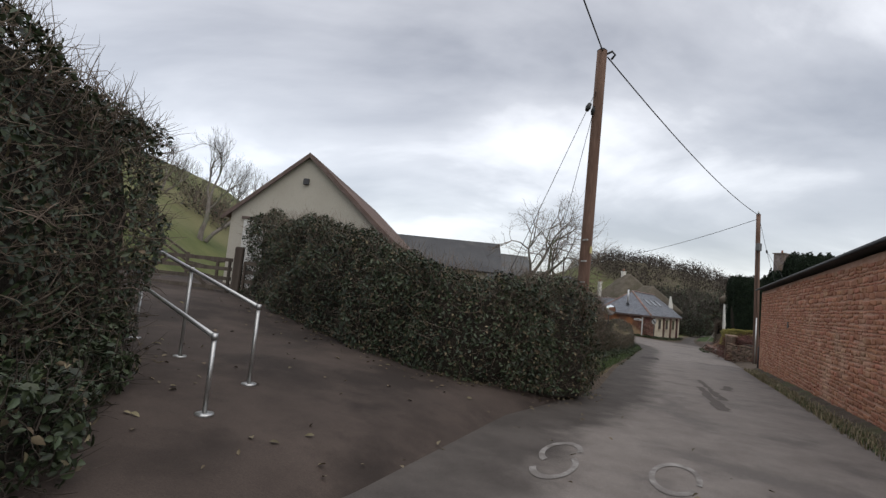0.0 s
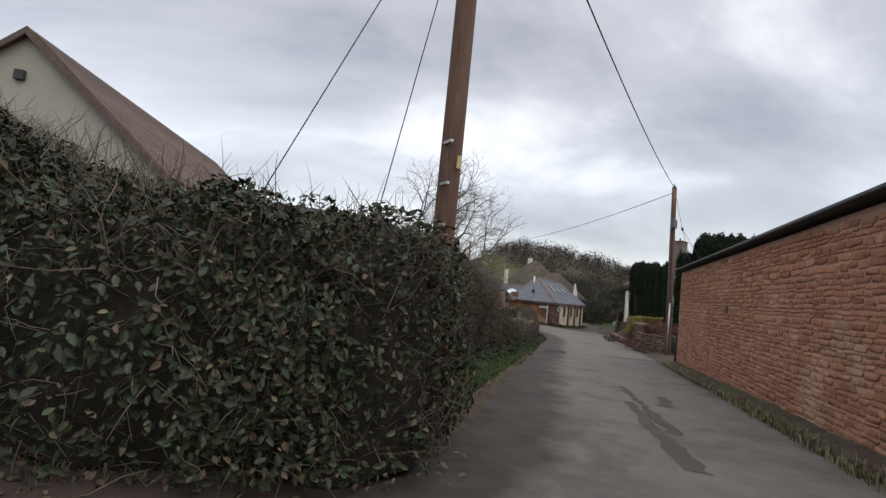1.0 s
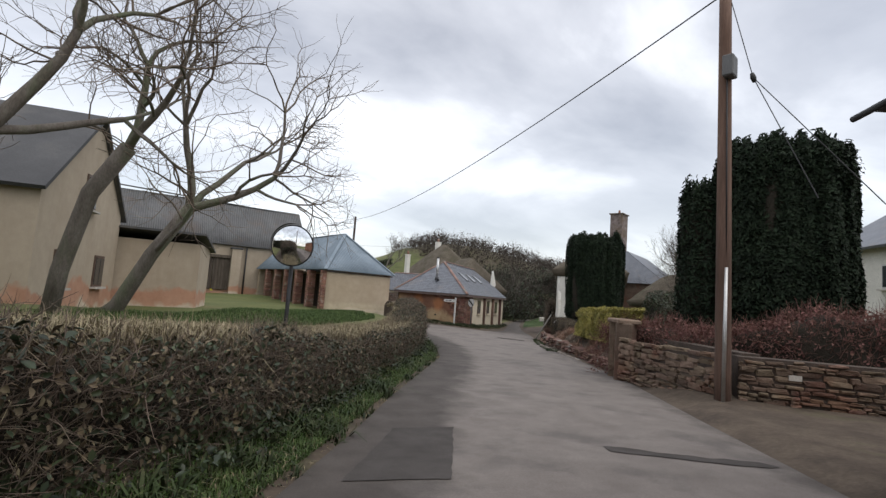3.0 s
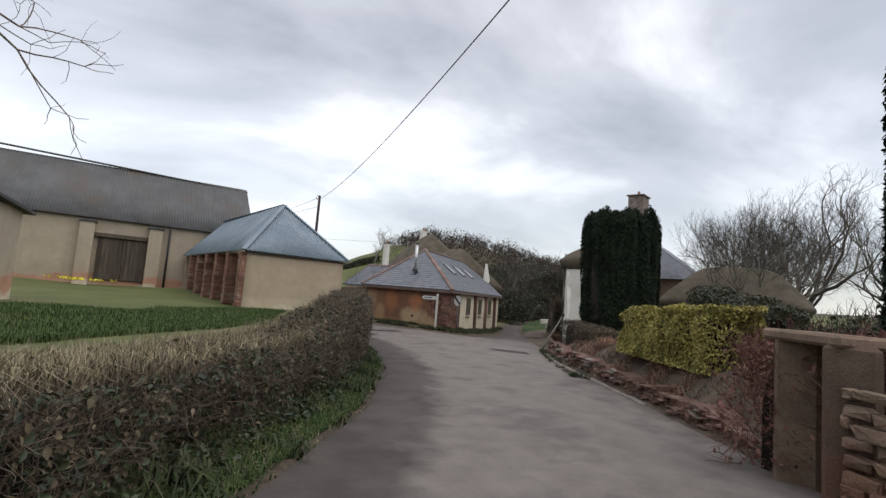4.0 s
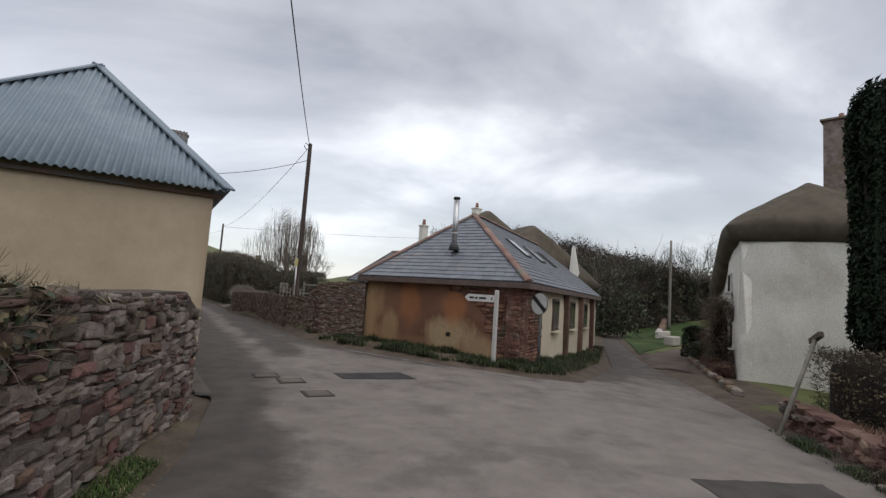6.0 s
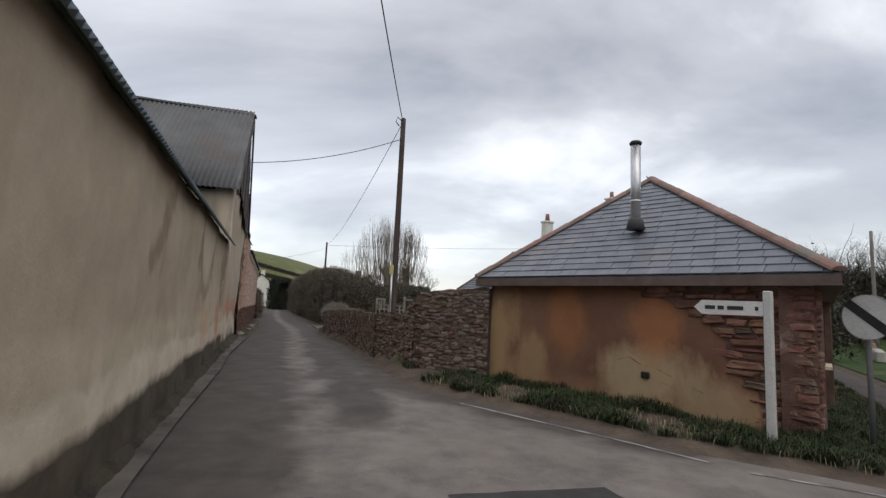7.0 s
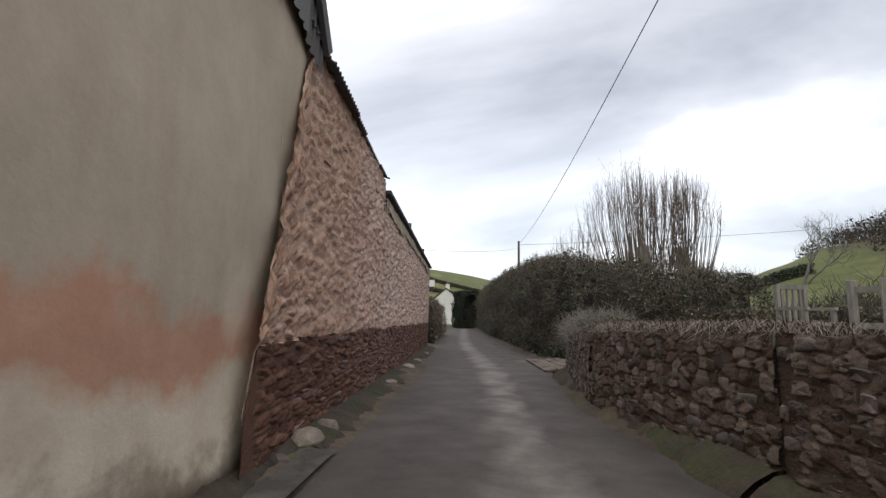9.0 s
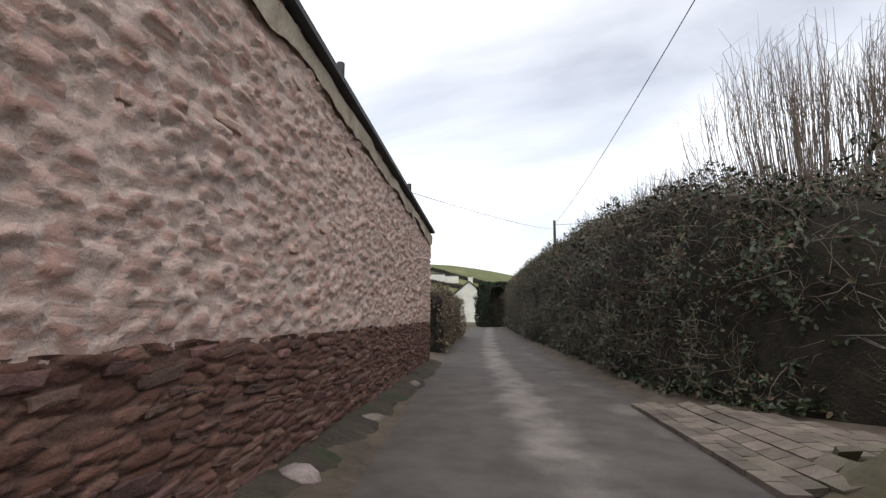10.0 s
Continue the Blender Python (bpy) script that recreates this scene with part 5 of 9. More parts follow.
add_beam(bm, AP + go * 0.2 + Vector((0, 0, 0.05)), APw + Vector((0, 0, 0.05)), 0.35, 0.06)
part("ridge_capping", bm, M["tin_grey"], barn)
for off in (5.55, 8.95):  # buttresses either side of the doors
    c = Vector((*Q0, 0)) + BW * off
    n_out = Vector((BW.y, -BW.x, 0)) * -1
    n_out = Vector((0.222, -0.975, 0))
    bm = prism([tuple((c + BW * x + n_out * y).xy) for x, y in ((-0.35, 0), (0.35, 0), (0.35, 0.55), (-0.35, 0.55))], 0.0, 4.0)
    top_front = sorted(bm.verts, key=lambda v: -(v.co.z + n_out.dot(v.co - c)))[:2]
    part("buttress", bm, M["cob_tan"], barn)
    cap = box((c.x + n_out.x * 0.25, c.y + n_out.y * 0.25, 4.06), (0.85, 0.75, 0.12), math.degrees(math.atan2(BW.y, BW.x)), 0.02)
    part("buttress_cap", cap, M["slate_dark"], barn)
dc = Vector((*Q0, 0)) + BW * 7.15 + Vector((0.222, -0.975, 0)) * 0.1
for k in range(2):
    leaf_c = dc + BW * (0.62 if k else -0.62)
    dr = part("barn_door", box((leaf_c.x, leaf_c.y, 2.0), (1.2, 0.08, 2.45), math.degrees(math.atan2(BW.y, BW.x)), 0.01), M["timber"], barn, "dark weathered plank door")
    for j in range(6):
        c2 = leaf_c + BW * (-0.5 + j * 0.2) + Vector((0.222, -0.975, 0)) * 0.05
        part("plank", box((c2.x, c2.y, 2.0), (0.17, 0.03, 2.4), math.degrees(math.atan2(BW.y, BW.x))), M["timber"], dr)
lt = dc + Vector((0.222, -0.975, 0)) * 0.05
part("lintel", box((lt.x, lt.y, 3.35), (3.0, 0.3, 0.24), math.degrees(math.atan2(BW.y, BW.x)), 0.02), M["timber"], barn)
pz = dc + BW * -2.35 + Vector((0.222, -0.975, 0)) * 0.1
tube("downpipe", [(pz.x, pz.y, 0.5), (pz.x, pz.y, 4.2)], 0.06, M["iron"], barn, 8)

# -- rubble wall of the farm court along the lane, part of it roofed --
C0, C1, C2 = (12.66, 72.4), (10.85, 78.1), (6.7, 91.4)
court = thing("court_wall", (10, 80, yz(10, 80)), "tall red rubble stone wall with smeared pink lime mortar", "stone wall")
wtop = lambda s: 3.98 - 0.02 * s if s < 5.5 else 3.56 - 0.016 * (s - 6)
Lc = math.hypot(C2[0] - C0[0], C2[1] - C0[1])
dark_line = lambda s: 0.66 + rag(s, 23, 0.07)


def rubble_face(parent, a, b, s1, lower, upper, material, name, step=0.036, deep=0.08, cw=0.19, ch=0.085, fade=0.0, flat=4.5):
    """a wall face of stones half buried in smeared mortar: rounded lumps with pits between them"""
    a, b = Vector(a), Vector(b)
    u = (b - a).normalized()
    w = Vector((u.y, -u.x))
    ns, nz = int(s1 / step), int(3.6 / step)
    S, T = np.meshgrid(np.linspace(0, s1, ns + 1), np.linspace(0, 1, nz + 1), indexing="ij")
    lo = np.array([lower(q) for q in S[:, 0]])[:, None]
    hi = np.array([upper(q) for q in S[:, 0]])[:, None]
    Z = lo + (hi - lo) * T
    rng = np.random.default_rng(7)
    # cells of uneven size in rough courses
    gs, gz_ = int(s1 / cw) + 3, int(5.5 / ch) + 3
    js, jz, jh = rng.uniform(0, 1, (gs, gz_)), rng.uniform(0, 1, (gs, gz_)), rng.uniform(0.2, 1, (gs, gz_))
    ci, cj = (S / cw).astype(int), ((Z + 1.0) / ch).astype(int)
    d1, d2, hgt = np.full(S.shape, 9.0), np.full(S.shape, 9.0), np.zeros(S.shape)
    for di in (-1, 0, 1):
        for dj in (-1, 0, 1):
            i, j = np.clip(ci + di, 0, gs - 1), np.clip(cj + dj, 0, gz_ - 1)
            d = np.hypot(S / cw - i - js[i, j], (Z + 1.0) / ch - j - jz[i, j])
            near_ = d < d1
            d2 = np.where(near_, d1, np.minimum(d2, d))
            hgt = np.where(near_, jh[i, j], hgt)
            d1 = np.where(near_, d, d1)
    body = np.clip((d2 - d1) * 2.6, 0, 1) * (hgt > 0.3)
    o = deep * (hgt * np.clip((d2 - d1) * flat, 0, 1) - 0.4) + rng.normal(0, 0.003, S.shape)
    if fade:
        o = o * np.clip((Z - lo) / fade, 0.0, 1.0) - 0.012 * np.clip(1 - (Z - lo) / fade, 0.0, 1.0)
    V = np.stack([a.x + u.x * S + w.x * o, a.y + u.y * S + w.y * o, Z], axis=-1).reshape(-1, 3)
    i = (np.arange(ns)[:, None] * (nz + 1) + np.arange(nz)[None, :]).ravel()
    ob = part_np(name, V, np.stack([i, i + nz + 1, i + nz + 2, i + 1], axis=1), material, parent)
    for key, val in (("tone", (hgt * 7.3) % 1.0), ("body", body)):
        ob.data.attributes.new(key, "FLOAT", "POINT").data.foreach_set("value", val.ravel().astype(np.float32))
    return ob


wall_prism(court, (C0[0] - 0.09, C0[1] - 0.03), (C2[0] - 0.09, C2[1] - 0.03), 0.5, -0.9, wtop, M["mortar_pink"], "wall", "", 60)
rubble_face(court, C0, C2, Lc, lambda s: 0.6 + rag(s, 23, 0.07), wtop, M["court_face"], "lime_smeared_face", deep=0.062, cw=0.22, ch=0.075, fade=0.12)
rubble_face(court, C0, C2, Lc, lambda s: -0.8, lambda s: 0.64 + rag(s, 23, 0.07), M["court_base"], "damp_base", deep=0.045, cw=0.3, ch=0.075)
QS, QE = (Q0[0] + gu.x * 4.95 + go.x * 0.13, Q0[1] + gu.y * 4.95 + go.y * 0.13), (Q1[0] + go.x * 0.05, Q1[1] + go.y * 0.05)
render_edge = lambda s: min(4.0, 0.1 + 3.0 * s + rag(s, 51, 0.22))
rubble_face(court, QS, QE, 1.28, lambda s: min(0.62, render_edge(s) - 0.02), render_edge, M["court_face"], "exposed_rubble")
rubble_face(court, QS, QE, 1.28, lambda s: -0.8, lambda s: min(0.64, render_edge(s)), M["court_base"], "exposed_rubble", deep=0.045, cw=0.3, ch=0.075)
foot_bank(court, C0, C2, 0.12, 0.45, M["plinth"], "footing", yz)
band(court, C0, C2, 5.6, Lc, lambda s: wtop(s) - 0.32 + rag(s, 31, 0.12), wtop, M["cob_pale"], "cement_fillet", 0.05, "grey cement fillet under the coping")
bm = bmesh.new()
cu = (Vector(C2) - Vector(C0)).normalized()
co = Vector((cu.y, -cu.x))
add_beam(bm, (C0[0] + cu.x * 5.5 + co.x * 0.02, C0[1] + cu.y * 5.5 + co.y * 0.02, 3.59), (C2[0] + co.x * 0.02, C2[1] + co.y * 0.02, wtop(Lc) + 0.03), 0.24, 0.07)
part("coping", bm, M["slate_dark"], court)
lean = thing("lean_to_roof", (11.8, 75.3, 3.9), "dark sagging corrugated roof edge over the court wall", "roof")
la, lb = Vector((*C0, 3.98)) + Vector((co.x, co.y, 0)) * 0.12 - Vector((cu.x, cu.y, 0)) * 0.25, Vector((11.0, 77.6, 3.88)) + Vector((co.x, co.y, 0)) * 0.1
back = Vector((-co.x, -co.y, 0))
corrugated("roof_sheet", la, lb, la + back * 2.4 + Vector((0, 0, 0.8)), lb + back * 2.4 + Vector((0, 0, 0.8)), M["tin_rust"], lean, 0.12, 0.022, jag=0.05)
bm = bmesh.new()
add_beam(bm, la + back * 0.2 - Vector((0, 0, 0.1)), lb + back * 0.2 - Vector((0, 0, 0.1)), 0.12, 0.2)
part("eave_beam", bm, M["timber"], lean)
for s in (10.2, 15.4):
    p = Vector(C0) + cu * s
    tube("vent_pipe", [(p.x + co.x * 0.05, p.y + co.y * 0.05, wtop(s)), (p.x + co.x * 0.05, p.y + co.y * 0.05, wtop(s) + 0.3)], 0.05, M["iron"], court, 8)

# -- slate-roofed roadside barn at the junction --
N0, N1, N2 = (26.15, 58.75), (22.0, 63.3), (35.2, 70.2)
N3 = (N1[0] + N2[0] - N0[0], N1[1] + N2[1] - N0[1])
store = thing("roadside_barn", (27, 63, -0.6), "small slate-roofed barn with orange limewash and red stone quoins", "barn")
nu, nw = (Vector(N2) - Vector(N0)).normalized(), (Vector(N1) - Vector(N0)).normalized()
wall_prism(store, N1, N0, 0.45, -1.0, 1.85, M["mortar_dark"], "wall", "", 10)
wall_prism(store, N0, N2, 0.45, -1.4, 1.85, M["mortar_dark"], "wall", "", 10)
wall_prism(store, N2, N3, 0.45, -1.4, 1.85, M["cream"], "wall")
wall_prism(store, N3, N1, 0.45, -1.0, 1.85, M["orange"], "wall")
# render coats, with ragged edges where they have fallen away
fl = (Vector(N0) - Vector(N1)).length
coat_top = lambda s: float(np.interp(s, [0, 3.3, 3.84, 4.3, 4.6, 4.95, 5.0, 5.4, 5.45], [1.72, 1.72, 1.5, 1.3, 1.19, 0.8, 0.35, 0.06, -0.3])) + rag(s, 41, 0.05)
band(store, N1, N0, 0.05, 5.45, lambda s: -0.9, lambda s: min(1.74, coat_top(s)), M["orange"], "limewash_coat", 0.05, "orange and ochre limewash, peeling to stone", 0.05)
cdir = (Vector(N0) - Vector(N1)).normalized()
cout = Vector((cdir.y, -cdir.x))
ca, cb = Vector(N1) + cout * 0.088, Vector(N0) + cout * 0.088
for line, wd in ((((3.15, 0.28), (3.4, 0.36), (3.62, 0.24), (3.9, 0.2), (4.2, 0.08)), 0.04), (((2.7, -0.03), (3.1, 0.04), (3.5, 0.02)), 0.035), (((3.75, 0.02), (4.1, -0.05), (4.45, -0.02), (4.7, -0.12)), 0.035), (((3.35, 0.5), (3.5, 0.42), (3.75, 0.4)), 0.02), (((2.6, 0.1), (2.75, 0.02), (2.85, -0.08)), 0.03)):
    crack(store, ca, cb, 0.0, line, wd, M["mortar_dark"])
hc = ca + cdir * 3.68
# no recess: a black block gives the shade inside the broken hole
part("wall_hole", box((hc.x - cout.x * 0.02, hc.y - cout.y * 0.02, 0.07), (0.15, 0.06, 0.12), math.degrees(math.atan2(cdir.y, cdir.x)), 0.02), M["black"], store, "black block standing for the dark of a hole in the limewash")
band(store, N0, N2, 2.3, 14.3, lambda s: -1.35, lambda s: 1.8, M["cream"], "cream_render", 0.05, "cream painted render")
ro = 0.28
K0 = Vector((*N0, 1.8)) - nu.to_3d() * ro - nw.to_3d() * ro
K1 = Vector((*N1, 1.8)) - nu.to_3d() * ro + nw.to_3d() * ro
K2 = Vector((*N2, 1.78)) + nu.to_3d() * 0.1 - nw.to_3d() * ro
K3 = Vector((*N3, 1.78)) + nu.to_3d() * 0.1 + nw.to_3d() * ro
T0 = Vector((26.04, 63.87, 4.52))
T1 = T0 + nu.to_3d() * 11.3
for nm, a, b, c, d in (("roof_deck", K1, K0, T0, T0), ("roof_deck", K0, K2, T1, T0), ("roof_deck", K3, K1, T0, T1)):
    pts = [a, b, c] if (c - d).length < 0.01 else [a, b, c, d]
    part(nm, slab(pts, 0.04 if (pts[1] - pts[0]).cross(pts[2] - pts[0]).z > 0 else -0.04), M["slate"], store)
part("gable_wall", slab([Vector((*N2, 1.8)), Vector((*N3, 1.8)), T1 - nu.to_3d() * 0.1], 0.3), M["cream"], store)
for a, b in ((K1, K0), (K0, K2)):
    bm = bmesh.new()
    add_beam(bm, a - Vector((0, 0, 0.09)), b - Vector((0, 0, 0.09)), 0.05, 0.16)
    part("fascia", bm, M["fascia"], store)
    bm = bmesh.new()
    inn = (T0 - (a + b) / 2)
    inn.z = 0
    inn = inn.normalized() * 0.16
    add_beam(bm, a + inn - Vector((0, 0, 0.16)), b + inn - Vector((0, 0, 0.16)), 0.3, 0.025)
    part("soffit", bm, M["fascia"], store)
ridge_mesh = bpy.data.meshes.new("ridge_tile")
bm = bmesh.new()
for k in range(7):
    t = math.pi * k / 6
    bm.verts.new((-0.22, 0.12 * math.cos(t), 0.075 * math.sin(t)))
    bm.verts.new((0.22, 0.13 * math.cos(t), 0.085 * math.sin(t)))
bm.verts.ensure_lookup_table()
for k in range(6):
    bm.faces.new((bm.verts[2 * k], bm.verts[2 * k + 1], bm.verts[2 * k + 3], bm.verts[2 * k + 2]))
bm.faces.new([bm.verts[2 * k] for k in range(7)])
bm.faces.new([bm.verts[2 * k + 1] for k in range(7)])
bmesh.ops.recalc_face_normals(bm, faces=bm.faces)
bm.to_mesh(ridge_mesh)
bm.free()
ridge_mesh.materials.append(M["ridge"])
for a, b in ((K0, T0), (K1, T0), (T0, T1)):
    L = (b - a).length
    q = (b - a).to_track_quat("X", "Z").to_matrix().to_4x4()
    n = int(L / 0.42)
    for k in range(n):
        ob = new("ridge_tile", ridge_mesh)
        ob.parent = store
        ob.matrix_parent_inverse = Matrix.Translation(-store.location)
        ob.matrix_basis = Matrix.Translation(a.lerp(b, (k + 0.5) / n) + Vector((0, 0, 0.03 + rnd(-0.006, 0.006)))) @ q
for k, a in enumerate((4.3, 7.6, 10.9)):  # three windows in the long side
    c = Vector((*N0, 0)) + nu.to_3d() * a
    outw = Vector((nu.y, -nu.x, 0))
    ang = math.degrees(math.atan2(nu.y, nu.x))
    wz = 0.85 - 0.03 * k
    wi = part("window", box((c.x + outw.x * 0.04, c.y + outw.y * 0.04, wz), (1.0, 0.1, 1.15), ang, 0.01), M["frame"], store, "brown timber window")
    for j in (-1, 1):
        g = c + nu.to_3d() * (0.24 * j) + outw * 0.08
        part("pane", box((g.x, g.y, wz), (0.4, 0.04, 1.0), ang), M["glass"], wi)
    part("window_sill", box((c.x + outw.x * 0.1, c.y + outw.y * 0.1, wz - 0.62), (1.15, 0.2, 0.06), ang), M["cream"], wi)
    p = c + nu.to_3d() * 1.65 + outw * 0.12
    part("pilaster", box((p.x, p.y, 0.2), (0.3, 0.24, 3.1), ang, 0.02), M["redrubble"], store)
for k in range(3):  # roof lights
    m = K0.lerp(K2, 0.3 + 0.17 * k).lerp(T0.lerp(T1, 0.12 + 0.2 * k), 0.55)
    nn = (K2 - K0).cross(T0 - K0).normalized()
    basis = Matrix((nu.to_3d(), nn.cross(nu.to_3d()), nn)).transposed().to_4x4()
    bm = bmesh.new()
    bmesh.ops.create_cube(bm, size=1.0, matrix=Matrix.Translation(m + nn * 0.05) @ basis @ Matrix.Diagonal((0.75, 1.1, 0.09, 1)))
    rl = part("roof_light", bm, M["slate_dark"], store)
    bm = bmesh.new()
    bmesh.ops.create_cube(bm, size=1.0, matrix=Matrix.Translation(m + nn * 0.09) @ basis @ Matrix.Diagonal((0.6, 0.95, 0.03, 1)))
    part("pane", bm, M["glass"], rl)
# stove flue
fb = Vector((24.72, 61.65, 3.0))
flue = thing("stove_flue", (fb.x, fb.y, 3.0), "tall polished steel stove flue with a black cowl", "flue")
tube("pipe", [(fb.x, fb.y, 2.95), (fb.x, fb.y, 4.62)], 0.1, M["flue"], flue, 20)
tube("joint_band", [(fb.x, fb.y, 3.42), (fb.x, fb.y, 3.46)], 0.108, M["flue"], flue, 20)
tube("flashing", [(fb.x, fb.y, 2.85), (fb.x, fb.y, 3.04), (fb.x, fb.y, 3.1)], [0.19, 0.15, 0.11], M["slate_dark"], flue, 14)
tube("cowl", [(fb.x, fb.y, 4.64), (fb.x, fb.y, 4.68), (fb.x, fb.y, 4.72)], [0.11, 0.13, 0.1], M["black"], flue, 16)


def thatch_roof(parent, centre, rz, hl, hw, eave, ridge, hip_k=0.75, thick=0.45, sag=0.2, gables=(0, 0)):
    """rounded thatch: a soft hipped form with a deep eave"""
    nu_, nv_ = 40, 28
    V, F = [], []
    R = pose(centre[0], centre[1], 0, 0, 0, rz)
    for i in range(nu_ + 1):
        for j in range(nv_ + 1):
            u, v = -1 + 2 * i / nu_, -1 + 2 * j / nv_
            x, y = u * hl, v * hw
            a = (1 - abs(v)) * hw
            end = gables[0] if u < 0 else gables[1]
            b = (1 - abs(u)) * hl / hip_k + (0 if not end else 3.0 * hw)
            d = min(a, b)
            sft = 0.5
            d = -math.log(math.exp(-a / sft) + math.exp(-b / sft)) * sft
            d = max(d, 0)
            f = 1 - (1 - min(d / hw, 1)) ** 1.08
            edge = min((1 - abs(v)) * hw, (1 - abs(u)) * hl)
            ev = eave(u) if callable(eave) else eave
            z = ev + (ridge - ev) * f - 0.22 * math.exp(-edge / 0.18)
            z += 0.05 * noise.noise(Vector((x * 0.8, y * 0.8, 2.0))) - sag * (1 - u * u) * 0.0
            V.append(R @ Vector((x, y, z)))
    for i in range(nu_):
        for j in range(nv_):
            k = i * (nv_ + 1) + j
            F.append((k, k + nv_ + 1, k + nv_ + 2, k + 1))
    bm = bmesh.new()
    vs = [bm.verts.new(p) for p in V]
    for f in F:
        bm.faces.new([vs[k] for k in f])
    rim = [e for e in bm.edges if e.is_boundary]
    ex = bmesh.ops.extrude_edge_only(bm, edges=rim)
    cv = Vector((centre[0], centre[1], 0))
    low = [g for g in ex["geom"] if isinstance(g, bmesh.types.BMVert)]
    for v in low:
        d = (v.co - cv)
        d.z = 0
        v.co = v.co - d.normalized() * 0.3 - Vector((0, 0, thick))
    rim = [e for e in bm.edges if e.is_boundary]
    bmesh.ops.holes_fill(bm, edges=rim, sides=0)
    bmesh.ops.recalc_face_normals(bm, faces=bm.faces)
    return part("thatched_roof", bm, M["thatch"], parent, "thick grey-brown weathered thatch", smooth=True)


def stack(parent, x, y, z0, z1, w, material, pots=1, name="chimney"):
    ch = part(name, box((x, y, (z0 + z1) / 2), (w, w * 0.8, z1 - z0), 30, 0.02), material, parent)
    part("chimney_cap", box((x, y, z1 + 0.05), (w * 1.15, w * 0.95, 0.1), 30, 0.01), material, ch)
    for k in range(pots):
        tube("chimney_pot", [(x + (k - (pots - 1) / 2) * 0.35, y, z1 + 0.1), (x + (k - (pots - 1) / 2) * 0.35, y, z1 + 0.5)], [0.13, 0.1], M["terracotta"], ch, 10)
    return ch


def house_walls(parent, centre, rz, hl, hw, z0, z1, material, name="wall"):
    R = pose(centre[0], centre[1], 0, 0, 0, rz)
    c = [R @ Vector((x, y, 0)) for x, y in ((-hl, -hw), (hl, -hw), (hl, hw), (-hl, hw))]
    for k in range(4):
        wall_prism(parent, c[k].xy, c[(k + 1) % 4].xy, 0.4, z0, z1, material, name, "", 10)
    return R


def small_window(parent, m, w=0.9, h=1.0, material=None):
    """a casement on a wall; m: outward is -y"""
    f = bmesh.new()
    bmesh.ops.create_cube(f, size=1.0, matrix=m @ Matrix.Diagonal((w, 0.1, h, 1)))
    wi = part("window", f, material or M["signwhite"], parent)
    for j in (-1, 1):
        f = bmesh.new()
        bmesh.ops.create_cube(f, size=1.0, matrix=m @ pose(j * w * 0.24, -0.04, 0) @ Matrix.Diagonal((w * 0.4, 0.05, h * 0.84, 1)))
        part("pane", f, M["glass"], wi)
    f = bmesh.new()
    bmesh.ops.create_cube(f, size=1.0, matrix=m @ pose(0, -0.08, -h / 2 - 0.03) @ Matrix.Diagonal((w * 1.15, 0.2, 0.06, 1)))
    part("window_sill", f, M["paving"], wi)
    return wi


# -- low slate-roofed wing on the garden side of the barn --
wing_b = thing("slate_wing", (24.6, 69.8, 0.3), "low cream wing with a slate roof and red ridge tiles", "building")
WA, WB, WC, WD = Vector((24.0, 72.8, 3.5)), Vector((27.5, 68.96, 3.5)), Vector((25.05, 66.4, 1.75)), Vector((21.55, 70.15, 1.75))
part("roof_deck", slab([WD, WC, WB, WA], 0.05 if (WC - WD).cross(WB - WD).z > 0 else -0.05), M["slate"], wing_b)
WE, WF = WA + Vector((1.9, 2.05, -1.35)), WB + Vector((1.9, 2.05, -1.35))
part("roof_deck", slab([WB, WF, WE, WA], -0.05 if (WF - WB).cross(WE - WB).z > 0 else 0.05), M["slate"], wing_b)
wall_prism(wing_b, (WD.x + 0.2, WD.y + 0.05), (WC.x - 0.1, WC.y + 0.35), 0.3, 0.1, 1.7, M["cream"], "wall")
wall_prism(wing_b, (WE.x - 0.2, WE.y - 0.2), (WD.x + 0.25, WD.y + 0.25), 0.3, 0.1, lambda s: 1.75 + 1.55 * max(0.0, 1 - abs(s - 2.6) / 2.7), M["cream"], "gable_wall")
bm = bmesh.new()
add_beam(bm, WA, WD, 0.07, 0.14)
part("barge_board", bm, M["fascia"], wing_b)
for k in range(12):
    ob = new("ridge_tile", ridge_mesh)
    ob.parent = wing_b
    ob.matrix_parent_inverse = Matrix.Translation(-wing_b.location)
    ob.matrix_basis = Matrix.Translation(WA.lerp(WB, (k + 0.5) / 12) + Vector((0, 0, 0.03))) @ (WB - WA).to_track_quat("X", "Z").to_matrix().to_4x4()

# -- thatched house up behind the roadside barn --
up_house = thing("thatched_house", (31, 78.5, -0.5), "large cream house under a brown thatched roof behind the barn", "house")
house_walls(up_house, (31.4, 79.6), 103, 3.6, 3.1, -1.2, 3.7, M["cream"])
thatch_roof(up_house, (31.4, 79.6), 103, 4.3, 4.0, 3.5, 7.7, 0.8)
house_walls(up_house, (32.1, 73.6), 103, 2.3, 2.9, -1.2, 2.9, M["cream"])
thatch_roof(up_house, (32.1, 73.6), 103, 2.9, 3.7, 2.8, 5.85, 0.4)
stack(up_house, 26.7, 78.3, 3.0, 5.9, 0.5, M["whitewash"])
stack(up_house, 31.2, 81.0, 6.8, 8.0, 0.6, M["whitewash"])
